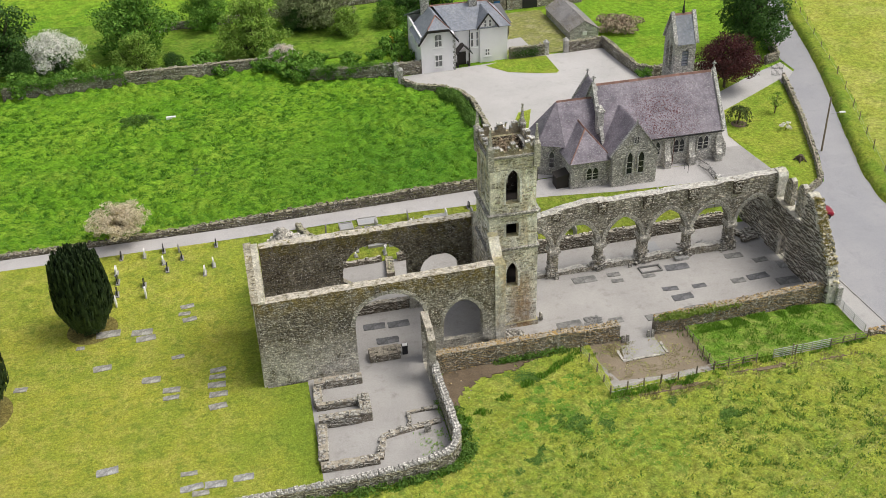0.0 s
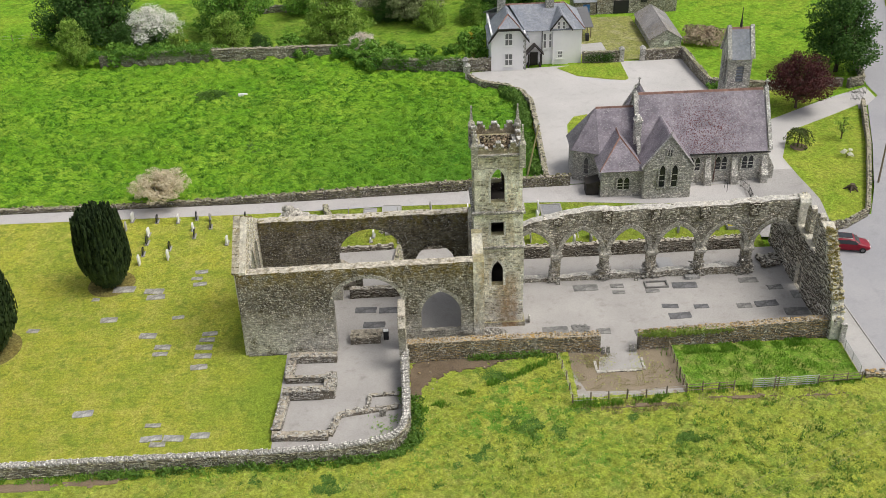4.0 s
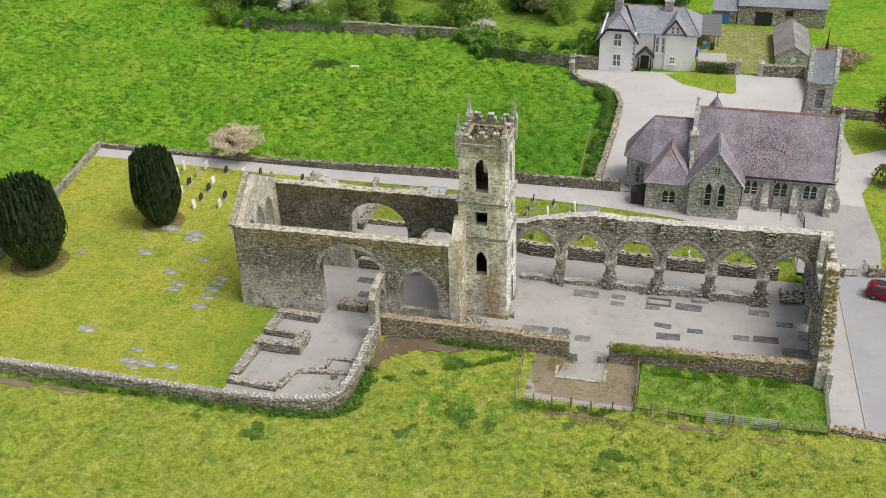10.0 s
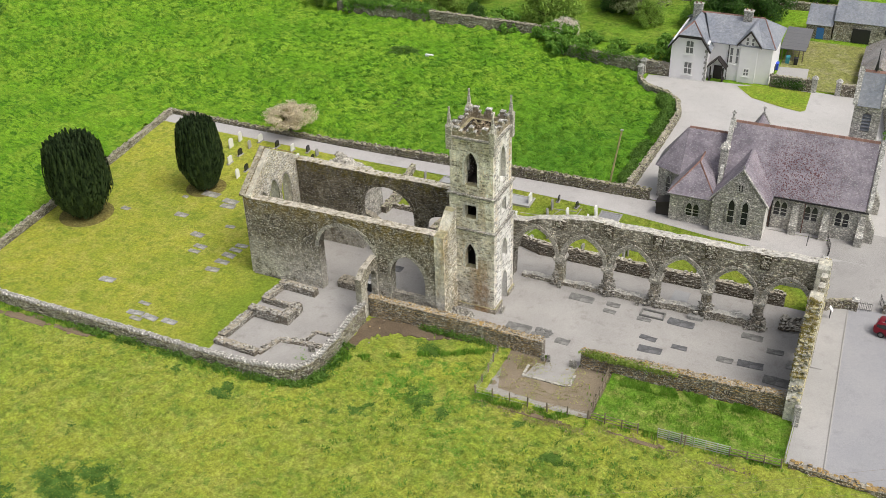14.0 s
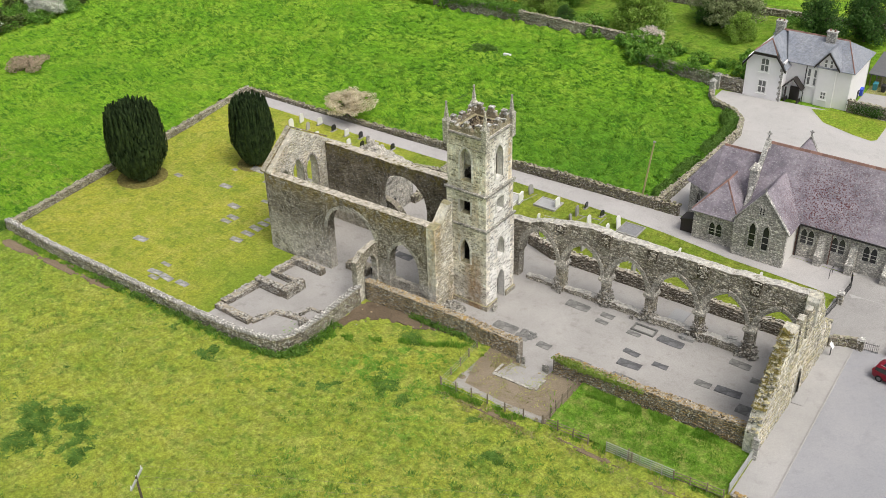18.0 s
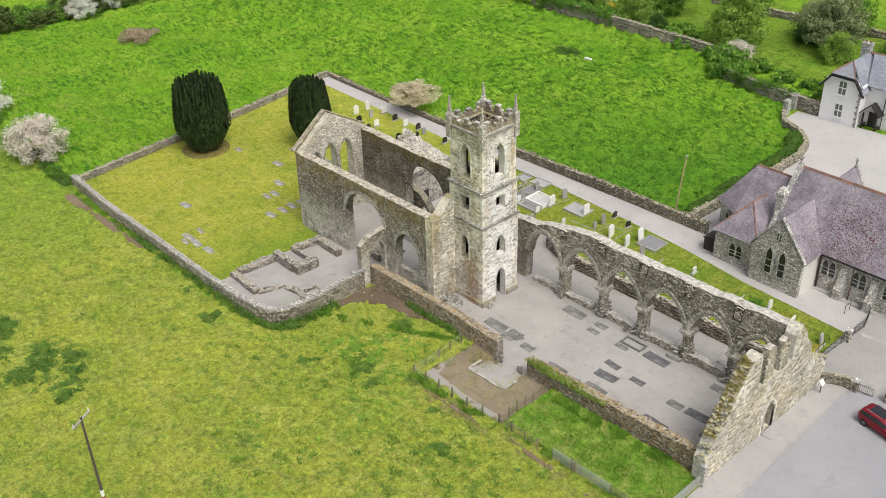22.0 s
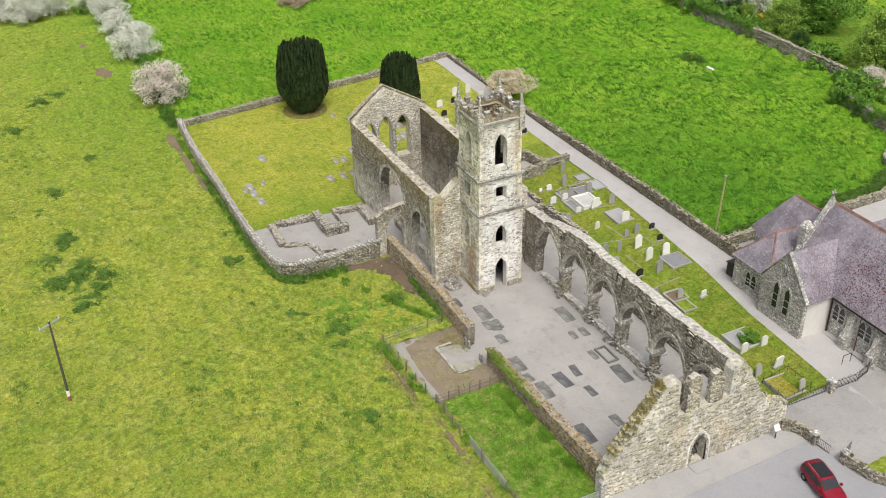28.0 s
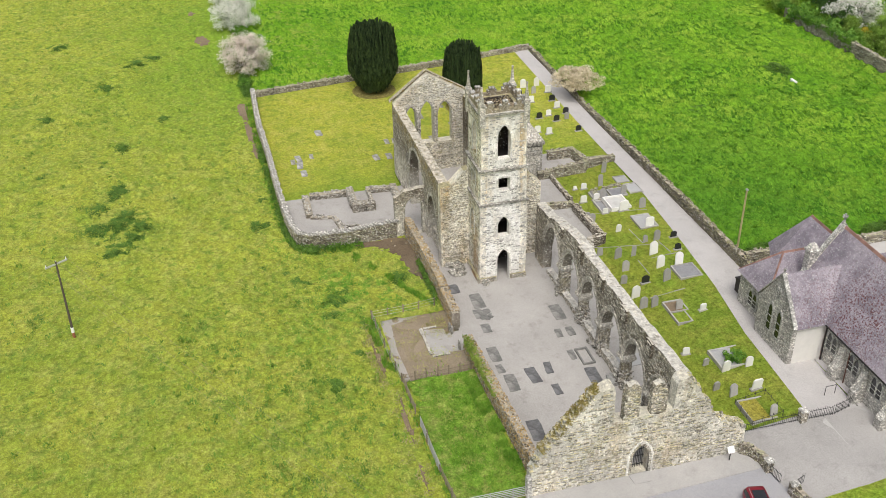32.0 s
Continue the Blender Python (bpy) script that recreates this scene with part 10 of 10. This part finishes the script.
for x, y, s in ((-30.8, 30.0, 1.1), (-48.9, 42.4, 1.4), (-50.6, 45.0, 1.2), (7.1, 55.2, 1.0), (20.1, 58.0, 1.0), (37.7, 59.3, 1.0), (-18.4, 40.4, 1.0), (-13.1, 30.4, 0.9), (24.8, 61.6, 1.2), (26.8, 60.6, 0.9), (1.2, 56.6, 0.8), (29.0, 54.0, 0.6), (-14.0, 38.0, 0.8), (33.6, 62.0, 0.7), (22.0, 68.5, 0.8), (-40, 38, 1.2), (-26.5, 46, 0.9), (-60, 30, 1.3), (44, 62, 0.6),
                (5.4, 41.5, 1.2), (8.4, 39.3, 1.2), (2.1, 39.9, 1.2), (7.3, 40.8, 1.2), (0.5, 40.8, 1.2), (-5.5, 39.7, 1.3), (-2.1, 37.7, 1.3), (-6.8, 39.8, 1.3), (2.7, 37.4, 1.3), (7.0, 56.3, 0.9), (20.4, 58.8, 0.8), (18.2, 57.4, 0.8), (16.0, 54.7, 0.6), (15.8, 53.9, 0.6), (37.1, 59.7, 0.8), (37.4, 58.5, 0.8), (19.0, 32.2, 0.6), (28.4, 38.7, 0.6), (23.0, 62.5, 0.8), (29.0, 63.1, 0.8), (24.0, 61.2, 0.8), (-2.5, 46.1, 0.7)):
    plant(nc, x, y, RNG.uniform(-40, 40), s * 0.8, s * RNG.uniform(0.5, 0.8))
plant(nc, -14.4, 135.2, 10, 1.0, 2.2, "dark green rush clump in the pasture")
plant(nc, -16.2, 135.3, 70, 0.8, 1.7, "dark green rush clump in the pasture")
plant(nc, -6.5, 118.0, 70, 0.8, 0.8, "dark green rush clump in the pasture")
bm = bmesh.new()
box(bm, -10.7, -9.4, 134.6, 135.0, 0.9, 1.25)
tagged(part("field_trough", bm, M_WHITE), "small white trough lying in the pasture", "trough")


def tufts(name, label, keep, area, n, s0, s1, mat, seed):
    """Grass blades that nobody could count, in small upright fans."""
    r = np.random.RandomState(seed)
    x0, x1, y0, y1 = area
    v, f = [], []
    while n > 0:
        x, y = r.uniform(x0, x1), r.uniform(y0, y1)
        n -= 1
        if calm(x, y) < 0.75 or not keep(x, y) or noise.noise((x * 0.22, y * 0.22, 2.2)) + noise.noise((x * 0.9, y * 0.9, 4.0)) * 0.8 < r.uniform(-0.7, 0.6):
            continue
        z = height(x, y) + 0.05
        z += 0.05
        for _ in range(3):
            a = r.uniform(0, 2 * math.pi)
            s = r.uniform(s0, s1)
            dx, dy = -math.sin(a) * s * 0.22, math.cos(a) * s * 0.22
            lx, ly = math.cos(a) * s, math.sin(a) * s
            i = len(v)
            v += [(x - dx, y - dy, z), (x + dx, y + dy, z), (x + dx * 0.7 + lx, y + dy * 0.7 + ly, z + s * 0.3), (x - dx * 0.7 + lx, y - dy * 0.7 + ly, z + s * 0.3)]
            f.append((i, i + 1, i + 2, i + 3))
    return tagged(raw_part(name, v, f, mat), label, "grass", kind="stuff")


def tussocks(name, label, keep, area, n, rad, tall, mat, seed, blades=13):
    """Low domes of arching grass blades, thick in some stretches and rare in others."""
    r = np.random.RandomState(seed)
    x0, x1, y0, y1 = area
    v, f = [], []
    for _ in range(n):
        cx, cy = r.uniform(x0, x1), r.uniform(y0, y1)
        if calm(cx, cy) < 0.75 or not keep(cx, cy) or noise.noise((cx * 0.1, cy * 0.1, 5.5)) + 0.5 * noise.noise((cx * 0.5, cy * 0.5, 1.0)) < r.uniform(-0.75, 0.45):
            continue
        z = height(cx, cy) + 0.08
        q = r.uniform(*rad)
        h = q * r.uniform(*tall)
        bow = r.normal() * 0.25
        for k in range(blades):
            e = r.normal() * 0.55
            px, py = cx + q * 1.7 * e, cy + q * (0.5 * r.normal() + bow * e)
            tip = h * max(0.25, 1.0 - 0.5 * abs(e)) * r.uniform(0.6, 1.2)
            a = r.uniform(0, 2 * math.pi)
            ca, sa_ = math.cos(a), math.sin(a)
            w, lean = q * r.uniform(0.12, 0.24), q * r.uniform(0.25, 0.7)
            i = len(v)
            v += [(px - sa_ * w, py + ca * w, z - 0.05), (px + sa_ * w, py - ca * w, z - 0.05), (px + ca * lean + sa_ * w * 0.5, py + sa_ * lean - ca * w * 0.5, z + tip), (px + ca * lean - sa_ * w * 0.5, py + sa_ * lean + ca * w * 0.5, z + tip)]
            f.append((i, i + 1, i + 2, i + 3))
    return tagged(raw_part(name, v, f, mat), label, "grass", kind="stuff")


def in_pasture(x, y):
    if y > 151 and x > -37:
        return False
    return not (y > 136 and x > 22) and x < float(np.interp(y, [103, 126, 129.4, 131.8, 133.6, 136, 138], [30.2, 30.4, 29.6, 27.2, 23.8, 22.2, 22.2])) and not (x > 4 and y > 145)


tussocks("pasture_tussocks", "dense green tussocks of pasture grass", in_pasture, (-92, 30, 104.2, 160), 19000, (0.2, 0.45), (0.45, 0.8), M_TUSSOCK, 71, 11)
tussocks("pasture_tussocks", "dense green tussocks of pasture grass", lambda x, y: x < -33 - 5.4 * (y - 58.7) / 45, (-92, -33, 61, 103), 6500, (0.18, 0.36), (0.32, 0.6), M_TUSSOCK, 72, 11)
tussocks("meadow_tussocks", "small green tussocks in the rough meadow", south_of_walls, (-90, 58, 20, 71), 7000, (0.16, 0.38), (0.4, 0.7), M_MTUSSOCK, 73, 13)
tussocks("meadow_tussocks", "green tussocks in the meadow below the fence", south_of_walls, (22, 58, 46, 63.5), 1500, (0.2, 0.42), (0.4, 0.7), M_MTUSSOCK, 74, 13)
tufts("meadow_grass", "tufts of yellow-green meadow grass", south_of_walls, (-95, 62, 22, 72), 80000, 0.07, 0.17, M_TUFT, 51)
tufts("pasture_grass", "tussocks of lush pasture grass", lambda x, y: not (y > 136 and x > 22) and x < float(np.interp(y, [103, 126, 129.4, 131.8, 133.6, 136, 138], [30.6, 30.8, 30.0, 27.6, 24.2, 22.6, 22.6])) and not (x > 4 and y > 145), (-90, 30, 104, 148), 60000, 0.09, 0.2, M_TUFTG, 52)
tufts("pasture_grass", "tussocks of lush pasture grass", lambda x, y: x < -31 - 5.4 * (y - 58.7) / 45, (-95, -31, 60, 103), 20000, 0.1, 0.22, M_TUFTG, 53)
tufts("paddock_grass", "tussocks of lush grass below the wall", lambda x, y: True, (39.2, 54.8, 65.8, 71.6), 7000, 0.12, 0.28, M_TUFTG, 54)

tufts("lush_grass", "long lush green grass below the nave wall", lambda x, y: noise.noise((x * 0.2, y * 0.2, 9.0)) * 4.0 + (y - 64.5) * 0.22 - abs(x - 20.0) * 0.12 > RNG.uniform(-0.9, 0.7), (12.9, 28.4, 57.6, 71.0), 30000, 0.07, 0.17, M_RANK, 55)
tufts("lush_grass", "greener long grass in the meadow below the abbey", lambda x, y: noise.noise((x * 0.13, y * 0.13, 3.0)) * 3.0 + (y - 58.0) * 0.12 - abs(x - 24.0) * 0.06 > RNG.uniform(-0.8, 0.8), (8, 44, 48, 64), 30000, 0.07, 0.17, M_RANK, 58)
tufts("lush_grass", "long lush green grass along the boundary wall", lambda x, y: noise.noise((x * 0.3, y * 0.3, 4.0)) * 3.0 + (y - 56.8) > RNG.uniform(0.0, 1.2), (-30, 13.0, 54.5, 58.3), 9000, 0.08, 0.2, M_RANK, 56)
# moss and ferns on the slope of the west gable
M_MOSS = leaf_mat("brown_moss", (0.24, 0.18, 0.05), (0.34, 0.29, 0.1), (0.15, 0.14, 0.04), 0.05)
rs = np.random.RandomState(61)
lob = []
for k in range(260):
    q = rs.rand()
    y = 72.4 + 4.4 * q
    z = 4.2 + 5.1 * max(0.0, (y - 72.6) / 4.0) if y > 72.6 else 4.3
    lob.append((54.65 + rs.uniform(-0.55, 0.5), y, z + 0.1, 0.2, 0.22, rs.uniform(0.05, 0.13)))
v, f = leaf_cloud(lob, 9000, 0.06, 62)
tagged(raw_part("gable_moss", v, f, M_MOSS), "brown moss and ferns along the gable slope", "moss", kind="stuff")

tufts("yard_weeds", "small weeds in the trodden yard", lambda x, y: noise.noise((x * 0.6, y * 0.6, 3.0)) > 0.0, (28.8, 38.6, 65.0, 71.4), 1500, 0.05, 0.12, M_TUFT, 57)
grit = Stones(406)
for k in range(22):
    x, y = RNG.uniform(14.3, 26), RNG.uniform(66.5, 71.2)
    if y > 65.5 + (x - 14.0) * 0.42:
        grit.lump((x, y, 0.2), 0.16, 0.13, 0.08)
for k in range(26):
    grit.lump((RNG.uniform(28.9, 38.4), RNG.uniform(65.2, 71.2), 0.02), 0.14, 0.11, 0.06)
tagged(grit.done("loose_stones", M_ORANGE, None), "small loose stones on the trodden soil", "stones", kind="stuff")


# rank grass: blades standing along fences, wall feet and in the fenced plot
def rank_grass(label, spots, n, seed, material, tall=(0.18, 0.42), wide=0.05):
    r = np.random.RandomState(seed)
    v, f = [], []
    for _ in range(n):
        x0, y0, x1, y1, spread = spots[r.randint(len(spots))]
        k = r.rand()
        x, y = x0 + (x1 - x0) * k + r.normal() * spread * 0.5, y0 + (y1 - y0) * k + r.uniform(-spread, spread)
        if noise.noise((x * 0.8, y * 0.8, seed)) < -0.12 or (x > 54.6 and y > 65.4):
            continue
        z, h, a = height(x, y), r.uniform(*tall), r.uniform(0, 6.28)
        dx, dy, lean = math.cos(a) * wide, math.sin(a) * wide, h * r.uniform(0.1, 0.7)
        lx, ly = -math.sin(a) * lean, math.cos(a) * lean
        i = len(v)
        v += [(x - dx, y - dy, z), (x + dx, y + dy, z), (x + lx + dx * 0.3, y + ly + dy * 0.3, z + h), (x + lx - dx * 0.3, y + ly - dy * 0.3, z + h)]
        f.append((i, i + 1, i + 2, i + 3))
    return tagged(raw_part("rank_grass", v, f, material), label, "grass", kind="stuff")


M_YWEED = leaf_mat("yellow_weeds", (0.42, 0.4, 0.06), (0.55, 0.48, 0.08), (0.25, 0.28, 0.05), 0.25)
M_STRAW = leaf_mat("straw_blades", (0.36, 0.31, 0.15), (0.44, 0.38, 0.2), (0.24, 0.24, 0.08), 0.15)
rank_grass("tall rank green grass in the fenced plot", [(40.3, 69.0, 53.4, 69.4, 2.6), (40.0, 71.0, 52, 71.6, 0.6)], 15000, 61, M_RANK)
rank_grass("rank grass at the foot of the fence", [(39.2, 65.3, 55, 65.6, 0.5), (28.4, 64.2, 38.9, 64.5, 0.5), (14.6, 64.0, 28, 71.0, 0.4)], 6000, 62, M_RANK)
rank_grass("dry bleached grass along the fence", [(39.2, 64.0, 54, 63.6, 1.2), (29, 63.5, 38.9, 63.8, 0.9), (46, 66.2, 54, 67.4, 0.8)], 7500, 63, M_STRAW, (0.08, 0.22))
rank_grass("dry bleached grass scattered over the earth yard", [(30, 67.6, 38, 68.2, 1.6), (30.5, 70.3, 33, 70.3, 1.0)], 4200, 64, M_STRAW, (0.03, 0.1))
rank_grass("rank grass along the outer foot of the curved wall", [(-28, 57.9, 9, 58.0, 0.5), (11, 58.3, 14.6, 60.6, 0.5), (14.5, 60.6, 14.6, 66, 0.4)], 9000, 65, M_RANK)
rank_grass("yellowish weeds along the drive side of the wall", [(31.0, 107.0, 31.5, 126.0, 0.3)], 3200, 66, M_YWEED, (0.1, 0.3))
